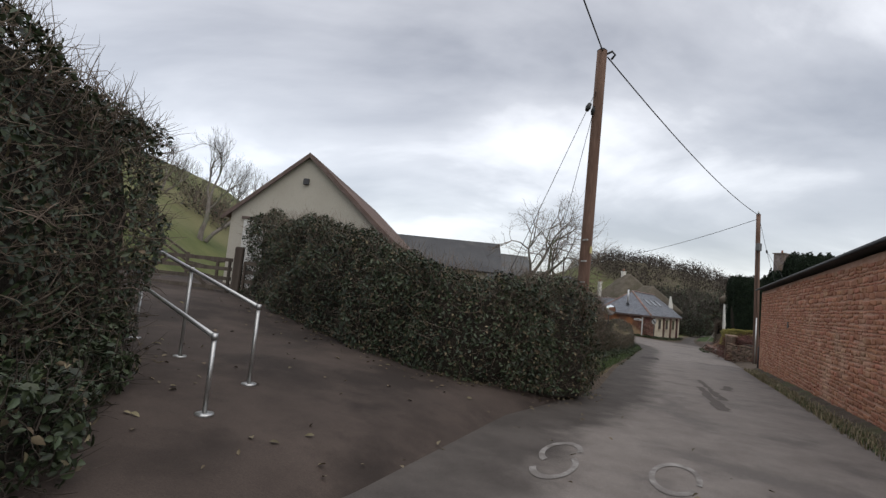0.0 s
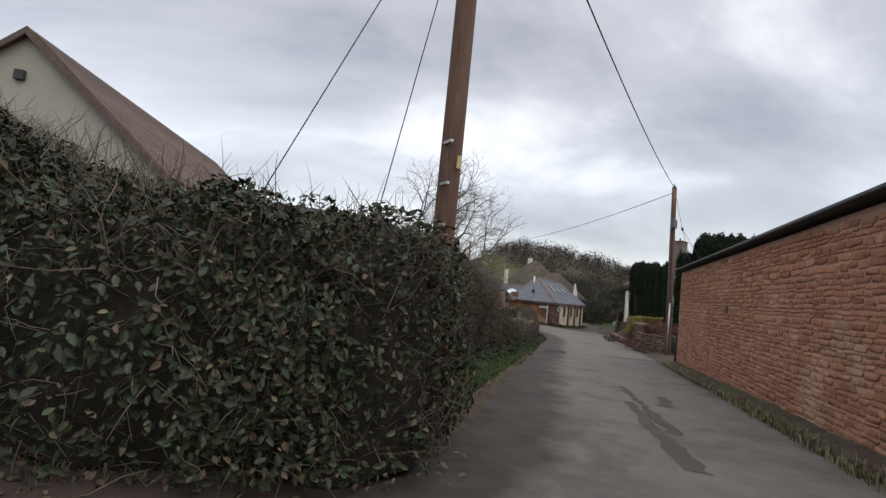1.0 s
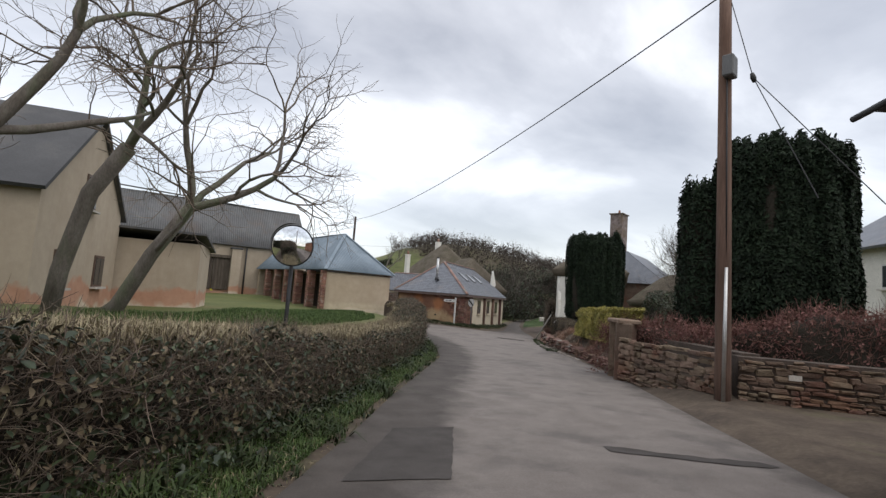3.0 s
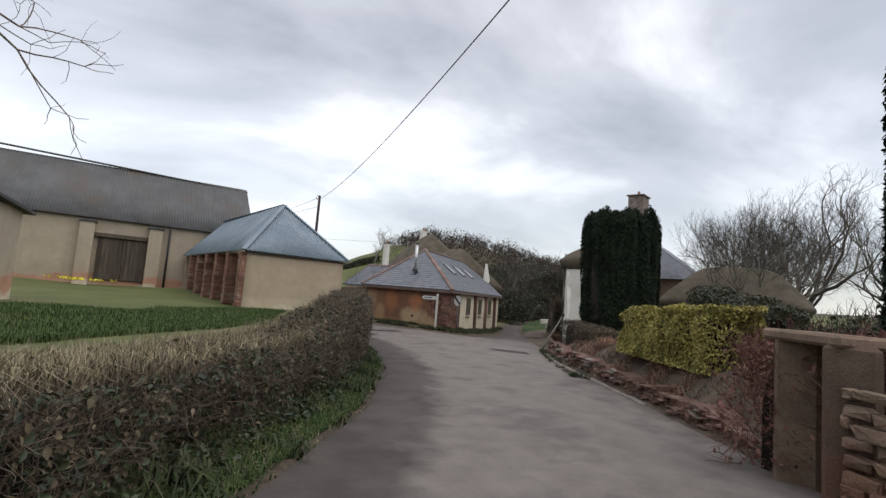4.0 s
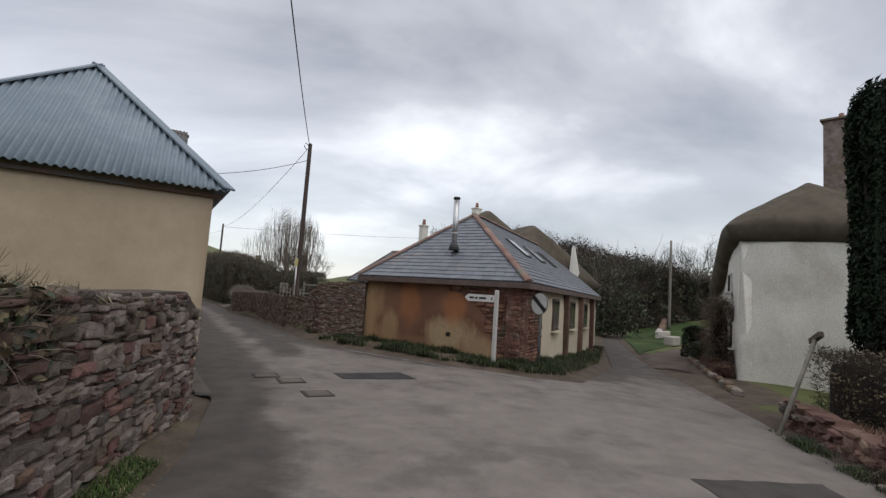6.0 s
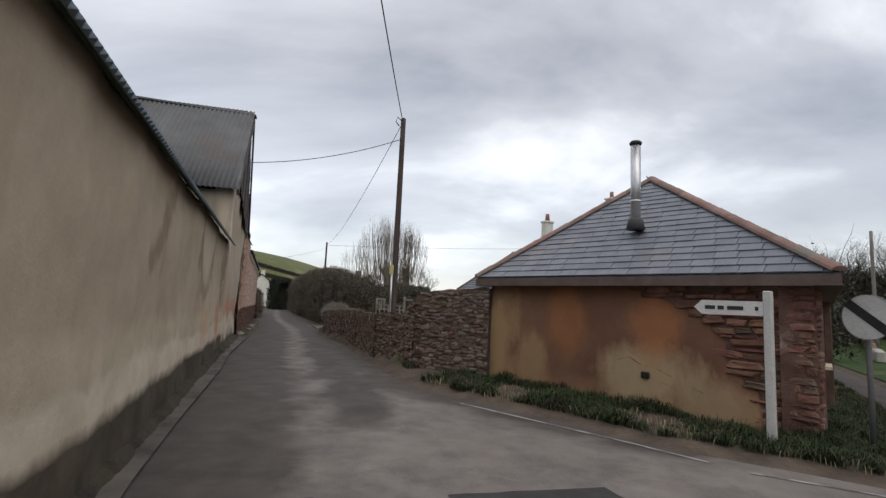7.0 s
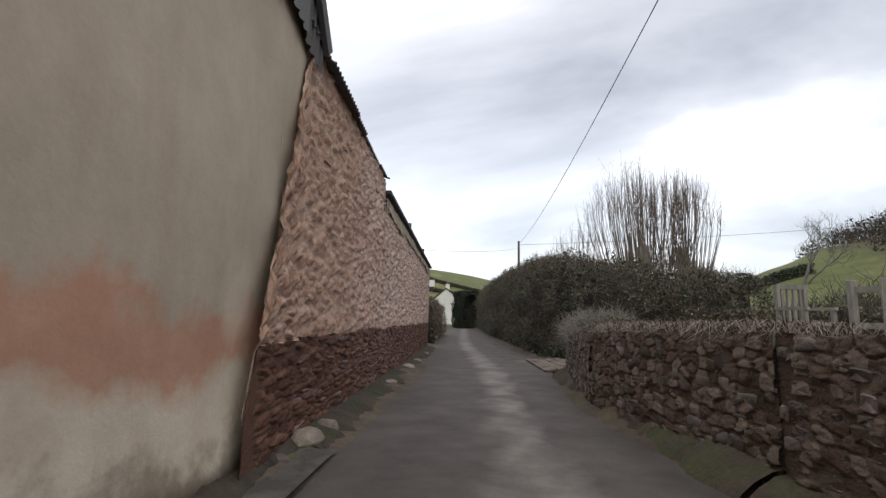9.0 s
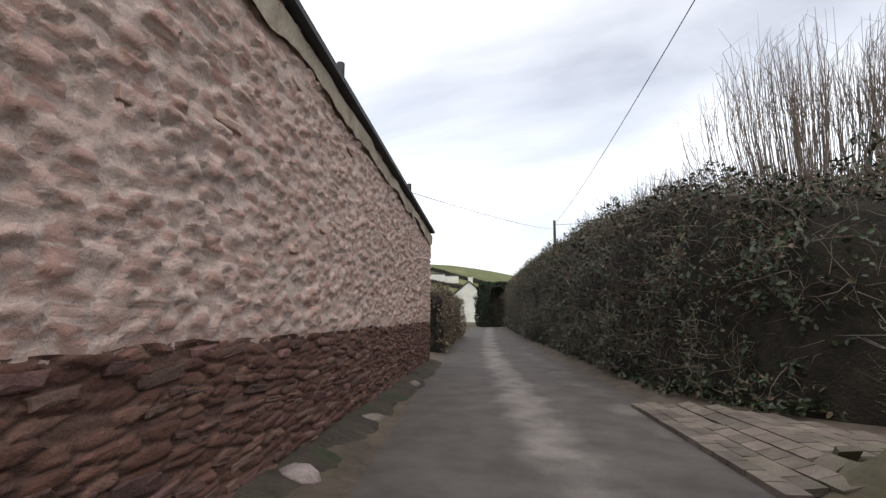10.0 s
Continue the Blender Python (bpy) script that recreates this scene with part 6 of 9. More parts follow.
part("gable_wall", slab([Vector((33.9, 70.7, 2.0)), Vector((35.2, 71.7, 2.0)), Vector((34.3, 71.1, 4.6))], 0.2), M["whitewash"], up_house, "small white gable")

# -- white thatched cottage on the side lane --
cot = thing("thatched_cottage", (37.5, 59.5, -1.1), "white limewashed cottage with a deep rounded thatch", "house")
cr = 52.3
CC = (40.15, 62.2)
RC = pose(CC[0], CC[1], 0, 0, 0, cr)
cq = [RC @ Vector((x, y, 0)) for x, y in ((-4.15, -2.7), (4.15, -2.7), (4.15, 2.7), (-4.15, 2.7))]
cot_eave = lambda u: 4.85 - 1.9 * float(sm(-0.7, 1.0, u))
for k, f_ in enumerate((lambda s: cot_eave(-1 + s / 4.15), lambda s: cot_eave(1), lambda s: cot_eave(1 - s / 4.15), lambda s: cot_eave(-1))):
    wall_prism(cot, cq[k].xy, cq[(k + 1) % 4].xy, 0.4, -1.7, lambda s, f_=f_: f_(s) - 0.1, M["whitewash"], "wall", "", 40, 0.07)
thatch_roof(cot, CC, cr, 4.5, 3.2, cot_eave, 7.0, 0.9, 0.55)
for x, z, w, h in ((-2.6, 0.5, 0.9, 1.0), (0.2, 0.4, 0.8, 1.0), (-1.6, 2.6, 0.8, 0.8)):
    small_window(cot, RC @ pose(x, 2.75, z, 0, 0, 180), w, h)
f = bmesh.new()
bmesh.ops.create_cube(f, size=1.0, matrix=RC @ pose(2.3, 2.76, 0.0, 0, 0, 180) @ Matrix.Diagonal((0.8, 0.1, 1.95, 1)))
part("door", f, M["timber"], cot, "dark plank door")
for x, w in ((3.5, 0.55), (1.5, 0.45)):  # battered buttresses
    b0 = [RC @ Vector((x + dx, 2.6 + dy, 0)) for dx, dy in ((-w / 2, 0), (w / 2, 0), (w / 2, 0.75), (-w / 2, 0.75))]
    bm = prism([p.xy for p in b0], -1.6, 2.1)
    for v in bm.verts:
        if v.co.z > 1:
            v.co -= (RC.to_3x3() @ Vector((0, 1, 0))) * 0.5 * (1 if (v.co - RC @ Vector((x, 2.6, v.co.z))).length > 0.6 else 0)
    part("buttress", bm, M["whitewash"], cot)

# -- thatched outbuilding among the garden trees --
ob_ = thing("thatched_outbuilding", (43.2, 53.6, 0.0), "low stone outbuilding under brown thatch among garden shrubs", "building")
house_walls(ob_, (43.2, 53.6), -57, 3.6, 2.0, -1.0, 2.3, M["garden_stone"])
thatch_roof(ob_, (43.2, 53.6), -57, 4.1, 2.6, 2.5, 4.7, 0.8, 0.4)

# -- garden house with a tall chimney behind the clipped yew --
gh_ = thing("garden_house", (44, 61, 0), "grey slate-roofed house with a tall stone chimney", "house")
house_walls(gh_, (46.5, 63.5), 35, 5, 3.5, -1.5, 4.2, M["garden_stone"])
RG = pose(46.5, 63.5, -1.0, 0, 0, 35)
for sgn in (-1, 1):
    part("roof_slope", slab([RG @ Vector((-5.4, sgn * 3.9, 5.0)), RG @ Vector((5.4, sgn * 3.9, 5.0)), RG @ Vector((4.0, 0, 8.0)), RG @ Vector((-4.0, 0, 8.0))], 0.1 * sgn), M["slate"], gh_)
for sgn in (-1, 1):
    part("roof_hip", slab([RG @ Vector((sgn * 5.4, -3.9, 5.0)), RG @ Vector((sgn * 5.4, 3.9, 5.0)), RG @ Vector((sgn * 4.0, 0, 8.0))], 0.1 * sgn), M["slate"], gh_)
stack(gh_, 44.2, 63.6, 3.0, 10.9, 1.5, M["rubble"], 1)

# -- white house behind the big yew --
wh = thing("white_house", (33, 33, 0.5), "white rendered house with a grey slate roof and stone chimney", "house")
house_walls(wh, (34.6, 32.0), 60, 4.5, 3.2, -0.5, 4.6, M["whitewash"])
RW = pose(34.6, 32.0, 0, 0, 0, 60)
for sgn in (-1, 1):
    part("roof_slope", slab([RW @ Vector((-4.8, sgn * 3.6, 4.5)), RW @ Vector((4.8, sgn * 3.6, 4.5)), RW @ Vector((4.8, 0, 6.9)), RW @ Vector((-4.8, 0, 6.9))], 0.1 * sgn), M["slate"], wh)
for sgn in (-1, 1):
    part("gable_wall", slab([RW @ Vector((sgn * 4.5, -3.2, 4.5)), RW @ Vector((sgn * 4.5, 3.2, 4.5)), RW @ Vector((sgn * 4.5, 0, 6.8))], 0.3 * sgn), M["whitewash"], wh)
stack(wh, 31.9, 31.6, 5.0, 7.6, 0.9, M["garden_stone"], 1)
for x, z in ((-2.5, 1.2), (0.4, 1.2), (-2.5, 3.5), (0.4, 3.5), (3, 3.5)):
    small_window(wh, RW @ pose(x, 3.2, z, 0, 0, 180), 1.0, 0.9)
for y, z in ((-1.2, 1.3), (1.2, 1.3), (-1.2, 3.5), (1.2, 3.5)):
    small_window(wh, RW @ pose(-4.5, y, z, 0, 0, -90), 0.9, 0.9)

# -- bungalow with the garage gable --
bung = thing("bungalow", (-2.5, 24, 1.4), "pale rendered bungalow with a brown tiled roof and white garage door", "house")
g_u = Vector((0.998, -0.06, 0))
g_b = Vector((0.06, 0.998, 0))
gc = Vector((-2.62, 19.05, 0))
gl, gr = gc - g_u * 2.45, gc + g_u * 2.75
bm = bmesh.new()
front = [(gl, 0.8), (gr, 0.8), (gr, 4.05), (gc, 6.42), (gl, 4.35)]
vs0 = [bm.verts.new((p.x, p.y, z)) for p, z in front]
vs1 = [bm.verts.new((p.x + g_b.x * 11, p.y + g_b.y * 11, z)) for p, z in front]
bm.faces.new(vs0)
bm.faces.new(vs1[::-1])
for k in range(5):
    bm.faces.new((vs0[k], vs0[(k + 1) % 5], vs1[(k + 1) % 5], vs1[k]))
bmesh.ops.recalc_face_normals(bm, faces=bm.faces)
part("wall", bm, M["garage"], bung)
for p, z in ((gl - g_u * 0.25, 4.2), (gr + g_u * 0.3, 3.85)):
    a = Vector((p.x, p.y, z)) - g_b * 0.15
    r = Vector((gc.x, gc.y, 6.52)) - g_b * 0.15
    pts = [a, r, r + g_b * 11.4, a + g_b * 11.4]
    nrm = (pts[1] - pts[0]).cross(pts[2] - pts[0])
    part("roof_slope", slab(pts, 0.07 if nrm.z > 0 else -0.07), M["browntile"], bung)
    bm = bmesh.new()
    add_beam(bm, a - Vector((0, 0, 0.1)), r - Vector((0, 0, 0.1)), 0.04, 0.1)
    part("barge_board", bm, M["fascia"], bung)
    L = (r - a).length
    upn = nrm.normalized() * (1 if nrm.z > 0 else -1)
    run_ = (r - a).normalized()
    for k in range(int(L / 0.3)):  # tile courses, each lapping the one below
        q = a.lerp(r, (k + 0.5) * 0.3 / L) + g_b * 0.04 + upn * 0.008
        basis = Matrix((g_b, run_, g_b.cross(run_))).transposed().to_4x4()
        bm = bmesh.new()
        bmesh.ops.create_cube(bm, size=1.0, matrix=Matrix.Translation(q + g_b * 5.6) @ basis @ Matrix.Diagonal((11.2, 0.29, 0.022, 1)))
        part("tile_course", bm, M["browntile"], bung)
part("garage_door", box((*(gc - g_u * 1.1 - g_b * 0.03).xy, 2.6), (1.75, 0.08, 3.0), -3.4, 0.01), M["signwhite"], bung, "white up-and-over garage door")
bm = bmesh.new()
add_beam(bm, gc - g_u * 2.05 - g_b * 0.06 + Vector((0, 0, 4.17)), gc - g_u * 0.15 - g_b * 0.06 + Vector((0, 0, 4.17)), 0.06, 0.08)
part("door_frame", bm, M["fascia"], bung)
part("vent", box((*(gc - g_u * 0.05 - g_b * 0.04).xy, 5.55), (0.18, 0.12, 0.2), -3.4, 0.01), M["slate_dark"], bung)

wing = part("rear_wing", prism([(-1.6, 27.2), (4.6, 29.2), (3.6, 32.8), (-2.8, 30.8)], 0.8, 3.7), M["garage"], bung)
for p_, q_ in (((-1.8, 26.9), (4.9, 28.9)), ((-3.1, 31.1), (3.7, 33.0))):
    ra_, rb_ = Vector((-2.4, 29.0, 5.05)), Vector((4.3, 30.95, 5.13))
    pts = [Vector((*p_, 3.6)), Vector((*q_, 3.6)), rb_, ra_]
    nrm = (pts[1] - pts[0]).cross(pts[2] - pts[0])
    part("wing_roof", slab(pts, 0.1 if nrm.z > 0 else -0.1), M["slate_dark"], wing)

# -- farmhouse gable beside the tree --
farm = thing("farmhouse", (1, 40, 0.5), "tan rendered farmhouse with a grey slate roof", "house")
bm = bmesh.new()
xs_, ys_ = (-9.0, 6.3), (36.9, 43.7)
prof = [(ys_[0], 0.0), (ys_[1], 0.0), (ys_[1], 3.6), (40.3, 6.15), (ys_[0], 3.6)]
a_ = [bm.verts.new((xs_[1], y, z)) for y, z in prof]
b_ = [bm.verts.new((xs_[0], y, z)) for y, z in prof]
bm.faces.new(a_)
bm.faces.new(b_[::-1])
for k in range(5):
    bm.faces.new((a_[k], a_[(k + 1) % 5], b_[(k + 1) % 5], b_[k]))
bmesh.ops.recalc_face_normals(bm, faces=bm.faces)
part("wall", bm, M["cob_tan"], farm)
for y0, sg in ((ys_[0] - 0.25, -1), (ys_[1] + 0.25, 1)):
    pts = [Vector((xs_[1] + 0.15, y0, 3.5)), Vector((xs_[1] + 0.15, 40.3, 6.3)), Vector((xs_[0], 40.3, 6.3)), Vector((xs_[0], y0, 3.5))]
    nrm = (pts[1] - pts[0]).cross(pts[2] - pts[0])
    part("roof_slope", slab(pts, 0.1 if nrm.z > 0 else -0.1), M["slate_dark"], farm)
for y, z in ((38.6, 1.6), (41.8, 1.6), (40.2, 3.9)):
    small_window(farm, pose(xs_[1], y, z, 0, 0, 90), 0.9, 1.0, M["frame"])
for x, z in ((4.2, 1.6), (1.0, 1.6)):
    small_window(farm, pose(x, ys_[0], z), 1.0, 1.0, M["frame"])
porch = part("outshut", prism([(2.0, 43.7), (9.0, 44.0), (9.0, 47.5), (2.0, 47.5)], 0.0, 2.9), M["cob_tan"], farm)
part("outshut_roof", slab([Vector((1.8, 43.6, 3.35)), Vector((9.2, 43.6, 3.3)), Vector((9.2, 47.8, 2.85)), Vector((1.8, 47.8, 2.85))], 0.08), M["slate_dark"], porch)

# -- stone building with a flat dark roof edge, close on the east side --
D0, D1 = (17.2, 25.85), (6.3, 4.2)
shed = thing("stone_shed", (14, 16, 0.3), "long red sandstone shed wall with a dark roof edge", "building")
wall_prism(shed, D0, D1, 0.5, lambda s: -0.25 + 0.035 * s, lambda s: 3.8 + 0.008 * s, M["mortar_red"], "wall", "", 30, 0.015)
sd = (Vector(D1) - Vector(D0)).normalized()
so = Vector((sd.y, -sd.x))
D2 = (D0[0] - so.x * 6, D0[1] - so.y * 6)
wall_prism(shed, D2, D0, 0.5, -0.3, 3.8, M["mortar_red"], "wall")
part("roof", slab([Vector((D0[0] + so.x * 0.16 - sd.x * 0.25, D0[1] + so.y * 0.16 - sd.y * 0.25, 3.97)), Vector((D1[0] + so.x * 0.16, D1[1] + so.y * 0.16, 4.17)), Vector((D1[0] - so.x * 6, D1[1] - so.y * 6, 4.0)), Vector((D2[0] - sd.x * 0.25, D2[1] - sd.y * 0.25, 3.8))], 0.06), M["slate_dark"], shed)
tube("gutter", [(D0[0] + so.x * 0.2 - sd.x * 0.45, D0[1] + so.y * 0.2 - sd.y * 0.45, 3.9), (D1[0] + so.x * 0.2, D1[1] + so.y * 0.2, 4.08)], 0.035, M["iron"], shed, 8)
tube("downpipe", [(D0[0] - sd.x * 0.12 + so.x * 0.02, D0[1] - sd.y * 0.12 + so.y * 0.02, -0.2), (D0[0] - sd.x * 0.12 + so.x * 0.02, D0[1] - sd.y * 0.12 + so.y * 0.02, 1.25)], 0.05, M["iron"], shed, 8)
foot_bank(shed, D0, D1, 0.16, 0.35, M["soil"], "footing", yz)

# -- garden walls --
rub = thing("rubble_wall", (17.5, 71, yz(17.5, 71)), "low grey-brown rubble garden wall with rough unmortared top", "stone wall")
RW_PTS = [(21.95, 63.15), (20.2, 64.5), (19.0, 66.5), (17.95, 69.8), (16.95, 72.6), (15.35, 76.6), (14.75, 79.5), (14.5, 81.0)]
RWRUN = Run(RW_PTS)
rw_top = lambda s: float(np.interp(s, [0, 1.2, 2.05, 2.45, 2.8, 5.5, 9, 14, 23], [1.62, 1.56, 1.43, 1.17, 0.89, 0.84, 0.84, 0.72, 0.5]))
for k in range(len(RW_PTS) - 1):
    s0 = RWRUN.s[k]
    wall_prism(rub, RW_PTS[k + 1], RW_PTS[k], 0.4, -0.85, lambda s, s0=s0, k=k: rw_top(RWRUN.s[k + 1] - s) - 0.05, M["mortar_grey"], "wall_core", "", 8)
foot_bank(rub, RW_PTS[-1], RW_PTS[4], 0.25, 0.4, M["soil"], "footing", yz)
foot_bank(rub, RW_PTS[4], RW_PTS[0], 0.22, 0.4, M["soil"], "footing", yz)

gw = thing("garden_wall", (20.5, 31.5, -0.2), "low buff stone garden wall with square gate piers", "stone wall")
GWP = [(20.35, 30.25), (21.15, 33.7)]
wall_prism(gw, (20.75, 30.1), (21.55, 33.6), 0.4, -0.6, 0.98, M["mortar_grey"], "wall_core", "", 8)
wall_prism(gw, (20.1, 30.05), (25.6, 26.6), 0.4, -0.6, 0.93, M["mortar_grey"], "wall_core", "", 8)
for px, py in ((20.55, 33.75), (20.95, 34.5)):
    part("gate_pier", box((px, py, 0.5), (0.42, 0.42, 1.6), 25, 0.04), M["garden_stone"], gw)
part("pier_slab", box((20.8, 34.15, 1.33), (1.25, 0.6, 0.12), 65, 0.03), M["garden_stone"], gw)

low = thing("low_bank_wall", (25.5, 44, -0.5), "low tumbled red stone wall under dead bracken", "stone wall")
LB = [(21.3, 34.8), (22.9, 38.6), (25.1, 44.6), (28.3, 50.6), (30.3, 54.0)]
LBRUN = Run(LB)
for k in range(len(LB) - 1):
    a_, b_ = LB[k + 1], LB[k]
    wall_prism(low, a_, b_, 0.45, -1.3, lambda s, a_=a_, b_=b_, k=k: yz(a_[0], a_[1]) + (0.3, 0.45, 0.6, 0.62)[k] + rag(s, 60 + k, 0.15), M["mortar_dark"], "wall_core", "", 12)


# ---- poles and cables ----
def utility_pole(x, y, z0, z1, r0, r1, label, material, lean=(0, 0)):
    ob = thing("utility_pole", (x, y, z0), label, "utility pole", "poles along the lane")
    n = 8
    pts = [(x + lean[0] * k / n, y + lean[1] * k / n, z0 - 0.3 + (z1 - z0 + 0.3) * k / n) for k in range(n + 1)]
    tube("shaft", pts, [r0 + (r1 - r0) * k / n for k in range(n + 1)], material, ob, 14)
    tube("cap", [(x + lean[0], y + lean[1], z1), (x + lean[0], y + lean[1], z1 + 0.05)], [r1 * 1.05, r1 * 0.6], M["slate_dark"], ob, 14)
    return ob


p1 = utility_pole(5.2, 13.68, 0.5, 7.88, 0.135, 0.105, "brown wooden utility pole standing in the hedge", M["pole"], (-0.17, -0.73))
p1_at = lambda z: (5.2 - 0.17 * (z - 0.2) / 7.68, 13.68 - 0.73 * (z - 0.2) / 7.68)
for z in (2.9, 3.35, 3.8):
    part("step_bolt", box((p1_at(z)[0] - 0.07, p1_at(z)[1] - 0.14, z), (0.03, 0.16, 0.03), 20), M["steel"], p1)
part("tag", box((p1_at(3.6)[0] + 0.07, p1_at(3.6)[1] - 0.13, 3.6), (0.05, 0.02, 0.14), 20), M["yellow"], p1, "small yellow plate")
tube("hook", [(5.1, 12.93, 7.8), (5.23, 12.9, 7.87), (5.3, 12.9, 7.8), (5.23, 12.91, 7.7)], 0.025, M["iron"], p1, 6)
p2 = utility_pole(19.8, 30.1, -0.2, 8.35, 0.15, 0.11, "grey-brown wooden utility pole with a cable box", M["pole"], (-0.3, -0.1))
part("cable_box", box((19.5, 29.86, 6.5), (0.3, 0.2, 0.42), 25, 0.02), M["tin_grey"], p2)
tube("cable_guard", [(19.66, 29.98, -0.2), (19.64, 29.96, 2.6)], 0.035, M["steel"], p2, 8)
tube("riser", [(19.64, 29.96, 2.6), (19.48, 29.9, 6.3)], 0.015, M["cable"], p2, 5)
tube("insulator", [(19.5, 30.0, 8.38), (19.5, 30.0, 8.55)], 0.04, M["steel"], p2, 8)
p3 = utility_pole(19.12, 71.02, 0.2, 8.55, 0.128, 0.1, "dark wooden utility pole behind the garden wall", M["pole_dark"])
tube("cable_guard", [(19.02, 70.86, 0.2), (19.02, 70.86, 2.45)], 0.04, M["steel"], p3, 8)
part("tag", box((19.0, 70.83, 2.45), (0.16, 0.03, 0.36), -20), M["yellow"], p3, "yellow safety plate")
tube("hook", [(19.1, 70.9, 8.4), (18.9, 70.8, 8.55), (18.85, 70.8, 8.35), (18.98, 70.85, 8.2)], 0.02, M["iron"], p3, 6)
p4 = utility_pole(4.76, 124.6, lz(4.76, 124.6), 9.8, 0.16, 0.12, "distant wooden utility pole above the hedge", M["pole_dark"])
p5 = utility_pole(55.2, 90.0, lz(55.2, 90.0), 8.6, 0.15, 0.11, "distant wooden utility pole by the side lane", M["timber_grey"])
wire("overhead_cable", (5.15, 12.93, 7.75), (19.52, 29.97, 8.3), 0.35, 0.015, "thick black overhead cable between poles")
wire("overhead_cable", (5.03, 12.9, 7.85), (-9, -14, 9.0), 0.5, 0.015)
wire("overhead_cable", (19.5, 30.05, 8.1), (19.13, 70.9, 8.3), 0.9, 0.016)
sy = wire("stay_wire", (19.53, 29.95, 8.1), (19.8, 29.6, 6.25), 0.0, 0.009, "thin stay wire parting in two below a black insulator", "stay wire", n=4)
for end_ in ((19.73, 28.35, 3.7), (20.25, 27.7, 3.57)):
    v_, f_ = tube_np([([(19.8, 29.6, 6.25), end_], [0.009, 0.009])], 5)
    part_np("stay_leg", v_, f_, M["cable"], sy)
tube("stay_insulator", [(19.79, 29.62, 6.34), (19.8, 29.6, 6.25), (19.81, 29.58, 6.16)], [0.035, 0.055, 0.035], M["black"], sy, 8)
wire("overhead_cable", (19.1, 70.95, 7.7), (13.7, 69.4, 6.0), 0.25, 0.014)
wire("overhead_cable", (19.12, 71.0, 8.45), (4.76, 124.6, 9.5), 0.9, 0.014)
wire("overhead_cable", (7.6, 88.0, 3.8), (4.8, 124.6, 9.0), 0.2, 0.01)
wire("overhead_cable", (4.8, 124.6, 9.4), (70, 150, 16), 0.8, 0.02)
for k, (bx, by, bz, iz) in enumerate(((3.1, 12.3, 2.2, 0.12), (4.3, 13.4, 2.4, 0.11))):
    a, b = Vector((5.05, 13.0, 7.2 - 0.1 * k)), Vector((bx, by, bz))
    st = wire("stay_wire", tuple(a), tuple(b), 0.0, 0.006, "thin steel stay wire with a black insulator", "stay wire", n=4)
    c = a.lerp(b, iz)
    q = (b - a).normalized()
    tube("stay_insulator", [tuple(c - q * 0.09), tuple(c), tuple(c + q * 0.09)], [0.04, 0.06, 0.04], M["black"], st, 8)
    g = a.lerp(b, 0.9)
    if k == 0:
        tube("stay_guard", [tuple(g), tuple(b)], 0.035, M["yellow"], st, 6)

# ---- signs, mirror, rails, gate ----
post = thing("fingerpost", (25.28, 58.5, -0.6), "white wooden fingerpost with one arm and illegible lettering", "signpost")
part("post", box((25.28, 58.5, 0.47), (0.105, 0.105, 2.1), 40, 0.012), M["signwhite"], post)
bm = bmesh.new()
AU = Vector((-0.9, 0.43, 0)).normalized()
AN = Vector((AU.y, -AU.x, 0))
arm = [(0.05, -0.1), (0.82, -0.1), (0.92, 0.0), (0.82, 0.1), (0.05, 0.1)]
ac_ = Vector((25.28, 58.5, 1.27))
for o in (-0.018, 0.018):
    bm.faces.new([bm.verts.new(ac_ + AU * x + Vector((0, 0, z)) + AN * o) for x, z in arm])
bm.verts.ensure_lookup_table()
for k in range(5):
    bm.faces.new((bm.verts[k], bm.verts[(k + 1) % 5], bm.verts[5 + (k + 1) % 5], bm.verts[5 + k]))
bmesh.ops.recalc_face_normals(bm, faces=bm.faces)
fa = part("arm", bm, M["signwhite"], post)
side = -1 if AN.dot(Vector((20.6, 51.6, 0)) - Vector((25.28, 58.5, 0))) < 0 else 1
for x0, x1 in ((0.12, 0.16), (0.3, 0.5), (0.54, 0.62), (0.65, 0.78)):
    c = ac_ + AU * ((x0 + x1) / 2) + AN * side * 0.02
    part("lettering", box(tuple(c), (x1 - x0, 0.006, 0.055), math.degrees(math.atan2(AU.y, AU.x))), M["signblack"], fa)
# round road sign at the corner of the barn
ns = thing("speed_limit_sign", (26.55, 58.35, -0.7), "round white road sign with a black diagonal bar", "road sign")
tube("post", [(26.6, 58.42, -0.8), (26.6, 58.42, 1.5)], 0.035, M["tin_grey"], ns, 10)
fwd = Vector((22.0, 50.5, 1.2)) - Vector((26.5, 58.3, 1.2))
nm_ = look((26.5, 58.3, 1.22), (21.8, 56.4, 1.22))
bm = bmesh.new()
bmesh.ops.create_cone(bm, cap_ends=True, segments=36, radius1=0.3, radius2=0.3, depth=0.02, matrix=nm_)
part("disc", bm, M["signwhite"], ns)
bm = bmesh.new()
bmesh.ops.create_cube(bm, size=1.0, matrix=nm_ @ pose(0, 0, -0.014, 0, 0, 40) @ Matrix.Diagonal((0.6, 0.12, 0.006, 1)))
part("diagonal_bar", bm, M["signblack"], ns)
bm = bmesh.new()
bmesh.ops.create_cone(bm, cap_ends=False, segments=36, radius1=0.31, radius2=0.31, depth=0.04, matrix=nm_)
part("rim", bm, M["tin_grey"], ns)
